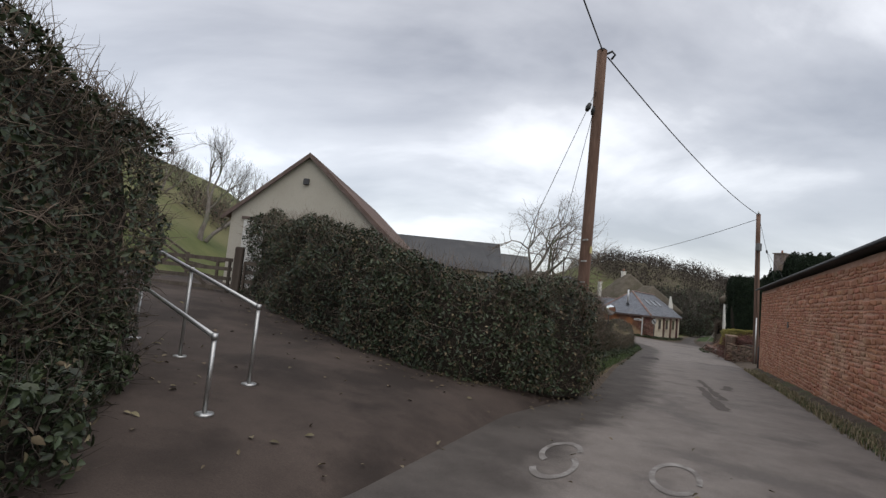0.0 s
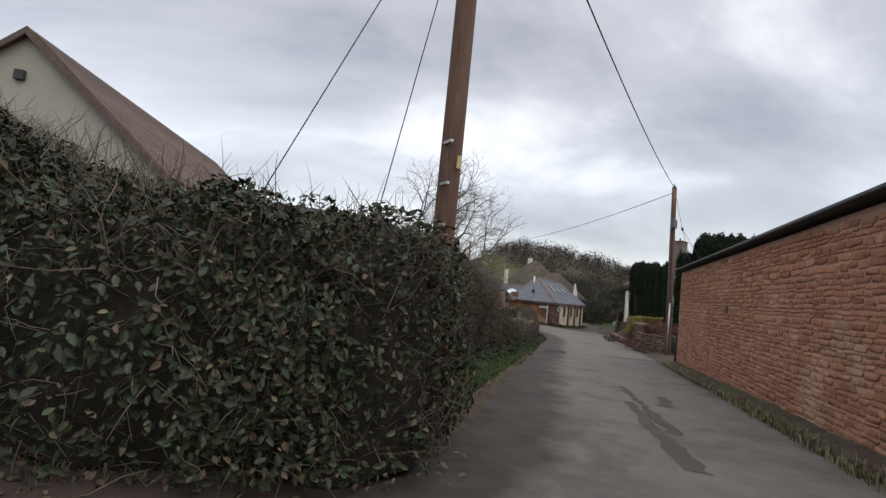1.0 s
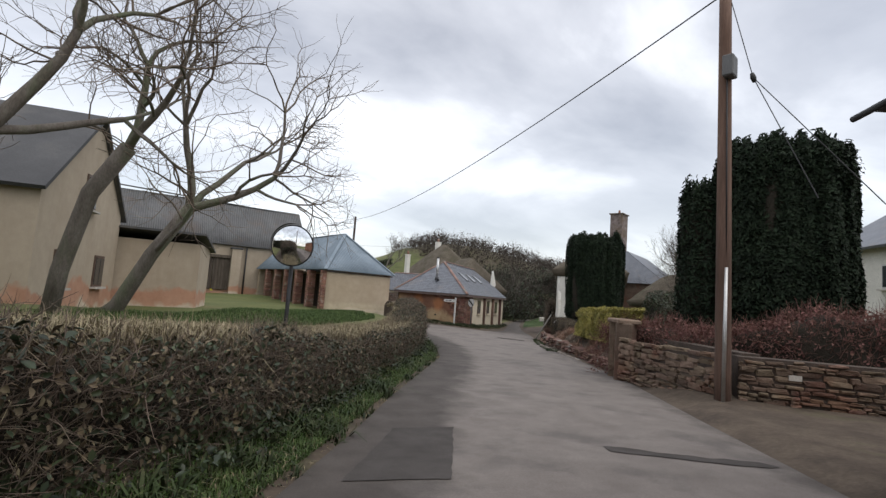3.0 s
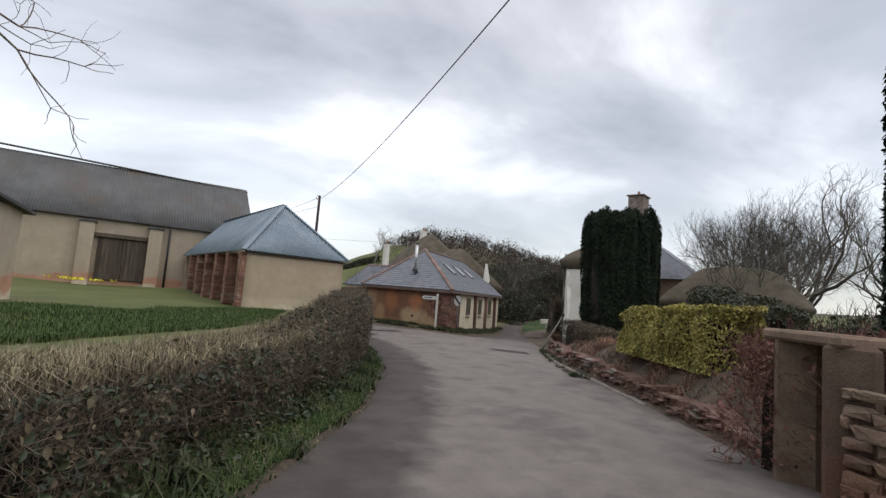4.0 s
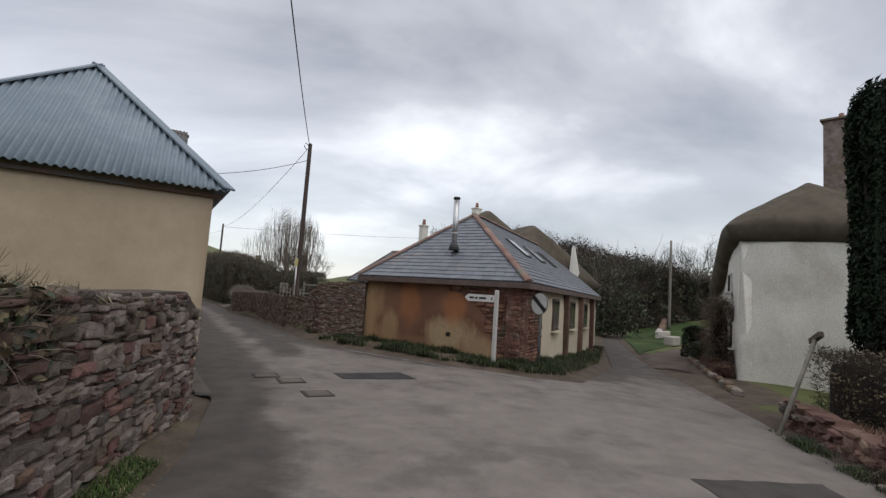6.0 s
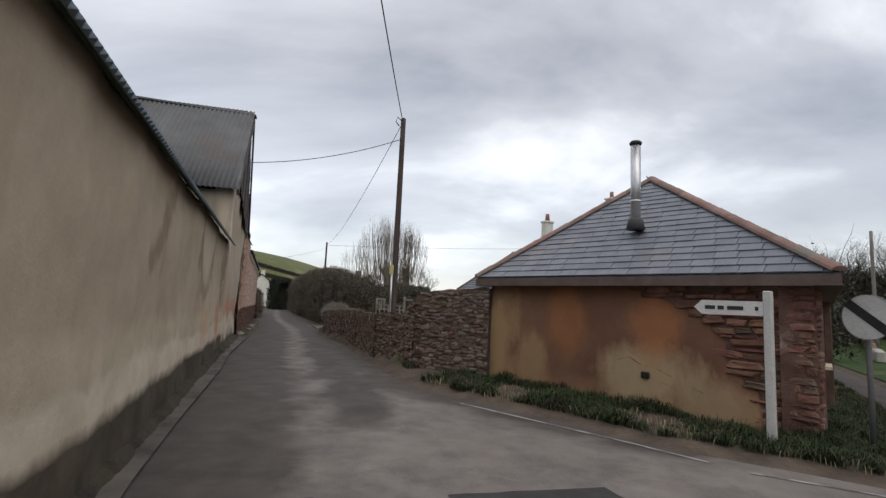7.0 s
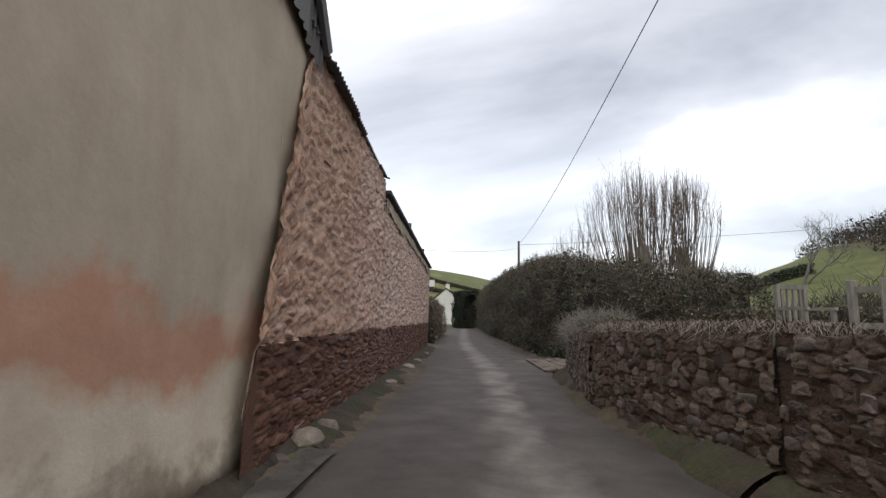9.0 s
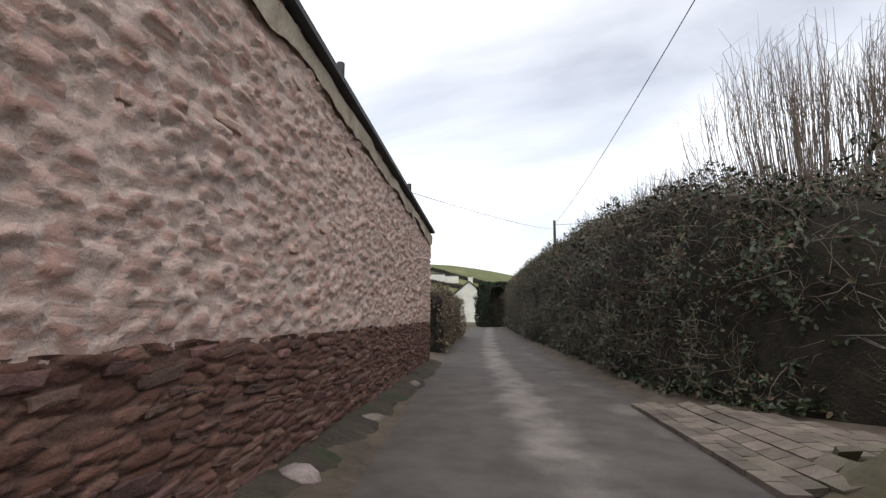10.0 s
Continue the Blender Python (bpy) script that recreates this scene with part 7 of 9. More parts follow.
# convex traffic mirror in the low hedge
mr = thing("traffic_mirror", (11.75, 30.7, 0.4), "round convex traffic mirror on a thin dark post", "traffic mirror")
tube("post", [(11.78, 30.75, 0.2), (11.78, 30.75, 2.1)], 0.03, M["iron"], mr, 8)
mm_ = look((11.76, 30.55, 2.24), (10.7, 26.2, 2.1))
bm = bmesh.new()
rings = []
for i in range(9):
    a = i / 8 * 0.62
    rings.append([bm.verts.new(mm_ @ Vector((0.29 * math.sin(a) / math.sin(0.62) * math.cos(t), 0.29 * math.sin(a) / math.sin(0.62) * math.sin(t), -(0.12 * math.cos(a) - 0.06)))) for t in np.linspace(0, 2 * np.pi, 40, endpoint=False)])
for i in range(8):
    for k in range(40):
        if i == 0:
            continue
        bm.faces.new((rings[i][k], rings[i][(k + 1) % 40], rings[i + 1][(k + 1) % 40], rings[i + 1][k]))
bm.faces.new(rings[1])
for v in rings[0]:
    bm.verts.remove(v)
bmesh.ops.recalc_face_normals(bm, faces=bm.faces)
part("mirror_face", bm, M["mirror"], mr, "convex mirror glass", smooth=True)
bm = bmesh.new()
bmesh.ops.create_cone(bm, cap_ends=True, segments=40, radius1=0.2, radius2=0.31, depth=0.09, matrix=mm_ @ pose(0, 0, 0.02, 180))
part("back_shell", bm, M["black"], mr)
bm = bmesh.new()
for k in range(24):  # hood over the upper half
    t0, t1 = math.pi * (0.02 + 0.96 * k / 24), math.pi * (0.02 + 0.96 * (k + 1) / 24)
    q = [Vector((0.325 * math.cos(t), 0.325 * math.sin(t), z)) for t, z in ((t0, 0.02), (t1, 0.02), (t1, -0.12 * math.sin(t1)), (t0, -0.12 * math.sin(t0)))]
    bm.faces.new([bm.verts.new(mm_ @ p) for p in q])
part("hood", bm, M["black"], mr)
# handrails of the steps
for base_a, top_a, base_b, top_end in (((-0.03, 7.37), 1.8, None, (-2.3, 10.0, 2.07)), ((-0.07, 8.55), 2.03, (-1.4, 9.25), (-2.3, 10.05, 2.66))):
    ob = thing("handrail", (base_a[0], base_a[1], lz(*base_a)), "galvanised tubular handrail on round base plates", "handrail", "handrails by the drive")
    t0, t1 = Vector((*base_a, top_a)), Vector(top_end)
    tube("rail", [tuple(t0), tuple(t1)], 0.025, M["steel"], ob, 10)
    ends = [t0] + ([t0.lerp(t1, (Vector(base_b) - t0.xy).length / (t1.xy - t0.xy).length)] if base_b else [t1])
    for p in ends:
        zg = lz(p.x, p.y) + 0.03
        tube("post", [(p.x, p.y, zg), tuple(p)], 0.022, M["steel"], ob, 10)
        tube("base_plate", [(p.x, p.y, zg), (p.x, p.y, zg + 0.025)], 0.085, M["steel"], ob, 12)
        tube("elbow", [(p.x, p.y, p.z - 0.03), (p.x, p.y, p.z + 0.03)], 0.03, M["steel"], ob, 10)


def field_gate(a, b, z0, h, name, label):
    a, b = Vector((*a, z0)), Vector((*b, z0))
    ob = thing(name, tuple(a), label, "gate", "gates at the drive")
    u = (b - a)
    for k, fz in enumerate((0.08, 0.32, 0.55, 0.78, 1.0)):
        bm = bmesh.new()
        add_beam(bm, a + Vector((0, 0, 0.12 + fz * (h - 0.15))), b + Vector((0, 0, 0.12 + fz * (h - 0.15))), 0.04, 0.1)
        part("bar", bm, M["timber"], ob)
    for t in (0.02, 0.98):
        bm = bmesh.new()
        add_beam(bm, a + u * t + Vector((0, 0, 0.05)), a + u * t + Vector((0, 0, h)), 0.08, 0.06)
        part("stile", bm, M["timber"], ob)
    for t0, t1 in ((0.03, 0.5), (0.97, 0.5)):
        bm = bmesh.new()
        add_beam(bm, a + u * t0 + Vector((0, 0, 0.15)), a + u * t1 + Vector((0, 0, h - 0.05)), 0.035, 0.09)
        part("brace", bm, M["timber"], ob)
    return ob


gzz = 1.4
field_gate((-2.05, 16.05), (-3.3, 16.28), gzz, 1.25, "field_gate", "short dark timber gate leaf beside the hedge")
field_gate((-3.65, 16.35), (-7.4, 17.1), gzz, 1.3, "field_gate", "dark weathered five-bar timber gate")
for x, y in ((-3.47, 16.3), (-7.6, 17.15)):
    gp = part("gate_post", box((x, y, gzz + 0.7), (0.22, 0.22, 1.9), 10, 0.03), M["timber"])
    tagged(gp, "stout dark timber gate post", "gate post", "gate posts")
for k in range(2):
    rail_f = thing("post_and_rail_fence", (-6 - 4 * k, 25 + 6 * k, 2.5), "weathered post and rail fence on the slope", "fence", "fences")
    a, b = Vector((-3.9 - 7 * k, 22 + 3 * k, 0)), Vector((-10.5 - 7 * k, 25 + 4 * k, 0))
    for t in np.linspace(0, 1, 5):
        p = a.lerp(b, t)
        z = lz(p.x, p.y)
        part("post", box((p.x, p.y, z + 0.5), (0.1, 0.1, 1.3)), M["timber"], rail_f)
    for h in (0.4, 0.75, 1.05):
        pts = [a.lerp(b, t) for t in np.linspace(0, 1, 5)]
        for q, r in zip(pts, pts[1:]):
            bm = bmesh.new()
            add_beam(bm, (q.x, q.y, lz(q.x, q.y) + h), (r.x, r.y, lz(r.x, r.y) + h), 0.04, 0.09)
            part("rail", bm, M["timber"], rail_f)

# leaning timber bar by the side lane, far notice board, salt bin
bar = thing("leaning_pole", (29.2, 52.9, -0.95), "pale timber pole leaning on the low hedge", "pole")
tube("shaft", [(29.1, 53.0, -1.0), (30.7, 53.6, 0.85)], 0.045, M["timber_grey"], bar, 8)
part("head", box((30.75, 53.62, 0.9), (0.55, 0.1, 0.12), 60, 0.01, (0, 20)), M["timber"], bar)
nb = thing("notice_board", (-2.46, 129.1, -0.3), "small white notice board on a short post", "sign")
part("board", box((-2.46, 129.1, 0.86), (1.1, 0.05, 0.8), -15), M["signwhite"], nb)
tube("post", [(-2.46, 129.14, -0.4), (-2.46, 129.14, 0.6)], 0.05, M["timber"], nb, 8)
bz_ = lz(43.5, 74.5)
bench = thing("stone_trough", (43.5, 74.5, bz_), "pale stone trough on the grass by the side lane", "trough")
part("basin", box((43.5, 74.5, bz_ + 0.35), (1.7, 0.6, 0.6), 35, 0.05), M["paving"], bench)
part("back_slab", box((43.1, 74.9, bz_ + 0.7), (2.6, 0.2, 0.5), 35, 0.05), M["paving"], bench)

wr = thing("lane_wall", (50, 85, lz(50, 85)), "low pale stone wall beside the side lane", "stone wall")
for k in range(14):
    p = Vector((47.6, 81.4)).lerp(Vector((56.5, 92.5)), k / 13)
    z = lz(p.x, p.y)
    part("stone", box((p.x, p.y, z + 0.35), (0.98 + rnd(-0.1, 0.1), 0.5, 0.75 + rnd(-0.12, 0.12)), 51 + rnd(-6, 6), 0.08), M["paving"] if k < 3 else M["garden_stone"], wr)
bed = thing("bed_edging", (35.3, 62.2, lz(35.3, 62.2)), "rough stone edging round a flower bed by the cottage", "edging")
for k in range(16):
    p = Vector((37.6, 65.6)).lerp(Vector((32.6, 57.6)), k / 15)
    z = max(lz(p.x, p.y), yz(p.x, p.y))
    part("stone", box((p.x, p.y, z + 0.08), (0.5 + rnd(-0.12, 0.1), 0.24 + rnd(-0.05, 0.06), 0.26 + rnd(-0.08, 0.08)), 58 + rnd(-14, 14), 0.05), M["garden_stone"] if k % 3 else M["kerb"], bed)
kb = thing("stone_kerb", (15, 22.5, yz(15, 22.5)), "low worn pale kerb stones along the lane edge", "kerb", "kerbs")
kb2 = thing("stone_kerb", (25.4, 46, yz(25.4, 46)), "low worn pale kerb stones below the tumbled wall", "kerb", "kerbs")
for par, run_k, n_k in ((kb, Run([(9.2, 10.5), (11.2, 14.1), (13.95, 20.4), (15.7, 23.7), (16.7, 25.7)]), 21), (kb2, Run([(22.6, 38.6), (24.85, 44.9), (27.6, 50.1)]), 15)):
    for k in range(n_k):
        sk = run_k.length * (k + 0.5) / n_k
        p, nr = run_k.at(np.array([sk]))[0], run_k.normal(np.array([sk]))[0]
        part("kerb_stone", box((p[0], p[1], yz(p[0], p[1]) - 0.005), (run_k.length / n_k - 0.03, 0.13 + rnd(-0.02, 0.02), 0.1 + rnd(-0.02, 0.02)), math.degrees(math.atan2(nr[0], -nr[1])) + rnd(-2, 2), 0.02), M["kerb"], par)

# ---- road furniture and marks ----
def decal(name, pts, material, label, category, lift=0.006, ragged=0.0):
    c = Vector((sum(p[0] for p in pts) / len(pts), sum(p[1] for p in pts) / len(pts)))
    out = []
    for (ax, ay), (bx, by) in zip(pts, pts[1:] + pts[:1]):
        n = max(1, int(math.hypot(bx - ax, by - ay) / 0.15))
        for k in range(n):
            x, y = ax + (bx - ax) * k / n, ay + (by - ay) * k / n
            out.append((x + rnd(-1, 1) * ragged, y + rnd(-1, 1) * ragged))
    ob = sheet(name, out, road_z, material, 0.25, lift)
    return tagged(ob, label, category, kind="structure")


decal("tarmac_patch", [(20.85, 56.4), (22.4, 56.75), (22.65, 55.95), (21.05, 55.75)], M["tarpatch"], "dark square tarmac repair", "road patch", 0.008, 0.01)
decal("tarmac_patch", [(13.1, 29.0), (13.9, 29.0), (13.15, 27.1), (12.2, 27.2)], M["tarpatch2"], "worn rectangular tarmac repair", "road patch", 0.008, 0.01)
decal("tarmac_patch", [(24.7, 50.0), (26.6, 50.05), (25.95, 48.6), (24.5, 48.9)], M["tarpatch2"], "old trench repair in the tarmac", "road patch", 0.006, 0.02)
decal("trench_scar", [(15.42, 27.9), (15.75, 27.72), (16.2, 27.38), (16.85, 27.1), (16.9, 26.85), (16.3, 27.1), (15.8, 27.42), (15.36, 27.7)], M["tarpatch2"], "dark trench scar across the lane", "road patch", 0.009, 0.035)
for k, (x0, y0, x1, y1, w) in enumerate(((8.0, 12.6, 9.6, 16.6, 0.25), (8.9, 14.2, 10.6, 18.6, 0.2), (10.2, 16.2, 10.9, 17.4, 0.3))):
    u = Vector((x1 - x0, y1 - y0)).normalized()
    w_ = Vector((-u.y, u.x)) * w
    decal("oil_streak", [(x0, y0), (x1, y1), (x1 + w_.x * 0.6, y1 + w_.y * 0.6), (x0 + w_.x, y0 + w_.y)], M["wear"], "dark worn streak in the tarmac", "road stain", 0.005, 0.05)
for k, (cx, cy) in enumerate(((20.03, 55.4), (20.56, 54.25), (19.5, 55.9))):
    mh = thing("manhole_cover", (cx, cy, yz(cx, cy)), "square iron inspection cover set in the lane", "manhole cover", "covers in the lane")
    part("rim", box((cx, cy, yz(cx, cy) + 0.005), (0.5, 0.5, 0.02), 15), M["tarpatch2"], mh)
    part("lid", box((cx, cy, yz(cx, cy) + 0.012), (0.4, 0.4, 0.02), 15, 0.004), M["strip"], mh)
# worn white lettering at the start of the lane: curved strokes
for k, (cx, cy, r0, a0, a1) in enumerate(((3.6, 8.5, 0.3, 20, 250), (3.4, 8.0, 0.3, -150, 60), (4.65, 7.95, 0.36, -10, 330))):
    inn, outp = [], []
    for t in np.linspace(radians(a0), radians(a1), 26):
        for r, lst in ((r0 - 0.045, inn), (r0 + 0.045, outp)):
            x, y = r * 0.62 * math.cos(t), r * 1.5 * math.sin(t)
            lst.append((cx + x * 0.87 + y * 0.5, cy - x * 0.5 + y * 0.87))
    ob = sheet("road_marking", inn + outp[::-1], road_z, M["worn_paint"], 0.2, 0.007)
    tagged(ob, "worn white painted stroke on the tarmac", "road marking", kind="structure")
for a, b in (((21.2, 60.6), (24.0, 57.75)), ((24.3, 57.45), (26.2, 56.75))):
    u = (Vector(b) - Vector(a)).normalized()
    n_ = Vector((-u.y, u.x)) * 0.03
    decal("edge_line", [(a[0] + n_.x, a[1] + n_.y), (b[0] + n_.x, b[1] + n_.y), (b[0] - n_.x, b[1] - n_.y), (a[0] - n_.x, a[1] - n_.y)], M["white"], "faint worn white edge line", "road marking", 0.007, 0.01)

# ---- planting ----
base_of = lambda run, off=0.0: (lambda s: land(run.at(np.atleast_1d(s))[:, 0], run.at(np.atleast_1d(s))[:, 1]) + off)


def hedge(name, label, pts, half, top, leaves, twigs, leaf_size, twig_len, leaf_mat, twig_mat, seed, lump=0.25, dry=0.0, core=True, base=None, tuft=0, deep=0.25, shrink=0.24, twig_r=0.006, brown=None):
    run = Run(pts)
    bs = base or base_of(run)
    tp = top if callable(top) else (lambda s: np.full(np.shape(s), float(top)))
    c = run.at(np.array([run.length / 2]))[0]
    ob = thing(name, (c[0], c[1], float(bs(np.array([run.length / 2]))[0])), label, "hedge")
    np.random.seed(seed)
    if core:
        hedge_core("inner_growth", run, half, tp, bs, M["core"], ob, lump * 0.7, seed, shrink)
    if leaves:
        p, nv = hedge_shell(run, half, tp, bs, leaves, lump, seed, deep=deep)
        if brown:  # leaves thin out along the run and give way to bare twigs
            along = np.where(p[:, 0] < 3.2, 0.0, np.interp(p[:, 1], run.p[3:, 1], run.s[3:]))
            keep_ = np.random.uniform(0, 1, len(p)) > 0.35 * sm(brown[0], brown[1], along) * np.clip(0.35 + (p[:, 2] - bs(along)) / 2.0, 0, 1)
            p, nv = p[keep_], nv[keep_]
        k = int(len(p) * dry)
        leaf_cloud("foliage", p[k:], nv[k:], leaf_size, leaf_mat, ob)
        if k:
            leaf_cloud("dry_foliage", p[:k], nv[:k], leaf_size * 0.9, M["leaf_dry"], ob)
    if twigs:
        p, nv = hedge_shell(run, half * 0.96, lambda s: tp(s) - 0.06, bs, twigs, lump, seed, deep=deep)
        twig_cloud("twig_growth", p - nv * 0.1, nv * 0.6 + np.array([0, 0, 0.35]), twig_len, twig_r, twig_mat, ob, spread=0.7)
    if tuft:
        s = np.random.uniform(0, run.length, tuft)
        cc, nr = run.at(s), run.normal(s)
        o = np.random.uniform(-half * 0.7, half * 0.7, tuft)
        q = np.stack([cc[:, 0] + nr[:, 0] * o, cc[:, 1] + nr[:, 1] * o, tp(s) - 0.1], axis=1)
        twig_cloud("top_growth", q, np.tile([0, 0, 1.0], (tuft, 1)), twig_len * 0.9, twig_r, twig_mat, ob, spread=0.45)
    return ob


def interp(xs, ys):
    return lambda s: np.interp(s, xs, ys)


hedge("tall_hedge", "tall dark ivy-leaved hedge with bare grey twigs", [(-2.7, 16.9), (0.9, 13.2), (2.65, 12.0), (4.25, 12.6), (4.75, 15.4), (6.35, 20.6), (8.1, 23.9), (8.55, 24.6)], 0.95,
      interp([0, 3, 5, 6.5, 8, 10, 12, 14, 17, 18.3, 19.3], [3.95, 3.7, 3.3, 3.0, 2.7, 2.75, 2.95, 3.05, 2.85, 2.65, 2.1]), 125000, 20000, 0.046, 0.42, M["leaf"], M["twig"], 11, 0.42, 0.16, tuft=900, twig_r=0.0045, brown=(11.0, 19.0))
TWIGGY = Run([(5.4, 18.6), (6.3, 20.6), (8.1, 23.9), (8.5, 24.5)])
bt = thing("hedge_growth", (7.0, 23.0, lz(7.0, 23.0)), "brown leafless twigs standing out of the tall hedge", "hedge", kind="stuff")
np.random.seed(12)
tp_, tn_ = hedge_shell(TWIGGY, 1.0, interp([0, 6.1, 6.9], [3.0, 2.65, 2.2]), base_of(TWIGGY), 13000, 0.42, 11)
twig_cloud("twig_growth", tp_ - tn_ * 0.1, tn_ * 0.5 + np.array([0, 0, 0.5]), 0.42, 0.0045, M["twig"], bt, spread=0.7)
hedge("drive_bush", "overgrown evergreen bush with bare twigs beside the drive", [(-2.6, 3.6), (-2.7, 6.0), (-3.1, 9.2)], 1.25, interp([0, 2.5, 5], [4.7, 4.6, 4.4]), 22000, 9000, 0.055, 0.5, M["leaf"], M["twig"], 21, 0.4, 0.1, tuft=500)
# added growth, standing in for the dark shaded soil below the bush
hedge("drive_skirt", "added low dark growth over the shaded soil at the bush foot", [(-0.8, 3.5), (-0.75, 5.5), (-1.5, 7.1), (-2.3, 8.4)], 0.65, interp([0, 2, 3.8, 5.3], [1.9, 1.65, 1.55, 1.8]), 16000, 3000, 0.05, 0.35, M["leaf"], M["twig_dark"], 22, 0.35, 0.1)
hedge("low_hedge", "low brown field hedge with ivy and dead grass", [(9.5, 25.6), (11.1, 28.7), (12.5, 31.6), (15.7, 38.4), (17.2, 42.6), (18.0, 46.0)], 0.6,
      interp([0, 1.5, 3.5, 6.7, 11, 14, 16.3, 18, 22.6, 25.4], [1.6, 1.25, 1.1, 0.85, 0.66, 0.62, 0.85, 1.2, 1.3, 1.25]), 36000, 34000, 0.042, 0.3, M["leaf"], M["twig"], 31, 0.25, 0.4, tuft=900, twig_r=0.004, deep=0.18, base=base_of(Run([(10.3, 25.2), (11.8, 28.3), (13.2, 31.3), (16.4, 38.3), (18.0, 42.5), (18.8, 46.6), (18.9, 49.4)]), 0.05))
IVY = [(19.4, 88.2), (17.3, 86.1), (16.0, 85.95), (14.7, 87.2), (13.6, 89.5), (12.2, 93.5), (10.4, 98.5), (7.2, 107), (4.2, 116), (1.5, 124)]
hedge("ivy_bank_hedge", "tall overgrown ivy hedge on a bank with brown twigs", IVY, 1.4, interp([0, 3, 4.3, 6, 8.7, 13, 18, 50], [2.5, 2.5, 2.6, 2.9, 3.4, 3.65, 3.8, 4.0]), 90000, 40000, 0.065, 0.5, M["leaf"], M["twig"], 41, 0.62, 0.16, tuft=3200, twig_r=0.007)
hedge("arch_evergreen", "dense dark clipped evergreen at the bend", [(-1.5, 126.5), (-3.5, 131)], 1.8, 4.2, 7000, 0, 0.14, 0.4, M["yew"], M["twig"], 43, 0.3)
hedge("end_bush", "brown leafless bush at the end of the wall", [(5.2, 94.5), (3.4, 99.5), (1.6, 106)], 0.8, 1.9, 5000, 3500, 0.09, 0.5, M["leaf_dry"], M["twig"], 44, 0.3)
hedge("golden_hedge", "clipped golden yellow-green garden hedge", [(25.0, 41.2), (24.6, 40.0), (24.0, 38.0)], 0.75, interp([0, 3, 6], [1.62, 1.72, 1.85]), 42000, 800, 0.042, 0.2, M["golden"], M["twig"], 51, 0.26, 0.04, deep=0.12, base=lambda s: np.full(np.shape(s), 0.38))
hedge("brown_hedge", "low clipped dark brown leafless hedge", [(26.7, 44.6), (28.2, 47.6), (30.6, 51.6), (31.0, 53.4)], 0.55, 0.72, 6000, 9000, 0.04, 0.22, M["leaf_dry"], M["twig_dark"], 61, 0.12, deep=0.1)
hedge("red_shrub", "leafless russet-red garden shrubs", [(21.4, 35.0), (21.7, 32.0), (22.9, 30.4), (25.5, 28.9)], 0.75, interp([0, 3, 5, 8], [1.3, 1.35, 2.0, 2.2]), 6000, 9000, 0.05, 0.35, M["twig_red"], M["twig_red"], 71, 0.35, deep=0.4)
hedge("garden_shrub", "dark green mixed garden shrubs", [(34, 44.5), (35.5, 47.5), (38, 50.5)], 1.4, interp([0, 3, 7], [2.0, 2.7, 3.0]), 11000, 4000, 0.1, 0.5, M["leaf"], M["twig"], 72, 0.4)
hedge("cottage_bush", "rounded dark clipped bush by the cottage wall", [(38.9, 66.9), (39.1, 67.2)], 0.55, 0.55, 3500, 300, 0.06, 0.3, M["yew"], M["twig"], 73, 0.15)
hedge("cottage_bush", "low dark rounded bush in the cottage bed", [(37.7, 65.0), (38.0, 65.5)], 0.5, -0.1, 3000, 300, 0.06, 0.3, M["leaf"], M["twig"], 173, 0.15)
hedge("wall_shrub", "bare brown shrub trained against the cottage wall", [(36.0, 62.1), (36.4, 62.6)], 0.55, 1.9, 1500, 2600, 0.05, 0.5, M["leaf_dry"], M["twig"], 174, 0.3)
hedge("cottage_bed", "dead stems and leaves in the cottage bed", [(35.2, 61.0), (37.0, 63.6)], 0.4, -0.55, 1500, 2500, 0.05, 0.3, M["leaf_dry"], M["twig_red"], 175, 0.2)
hedge("garden_bramble", "tangle of dead stems over the wall end", [(15.6, 78.4), (14.95, 81.3)], 0.5, 0.85, 2500, 6000, 0.05, 0.4, M["leaf_dry"], M["timber_grey"], 74, 0.25, base=lambda s: np.full(np.shape(s), 0.2), deep=0.2)


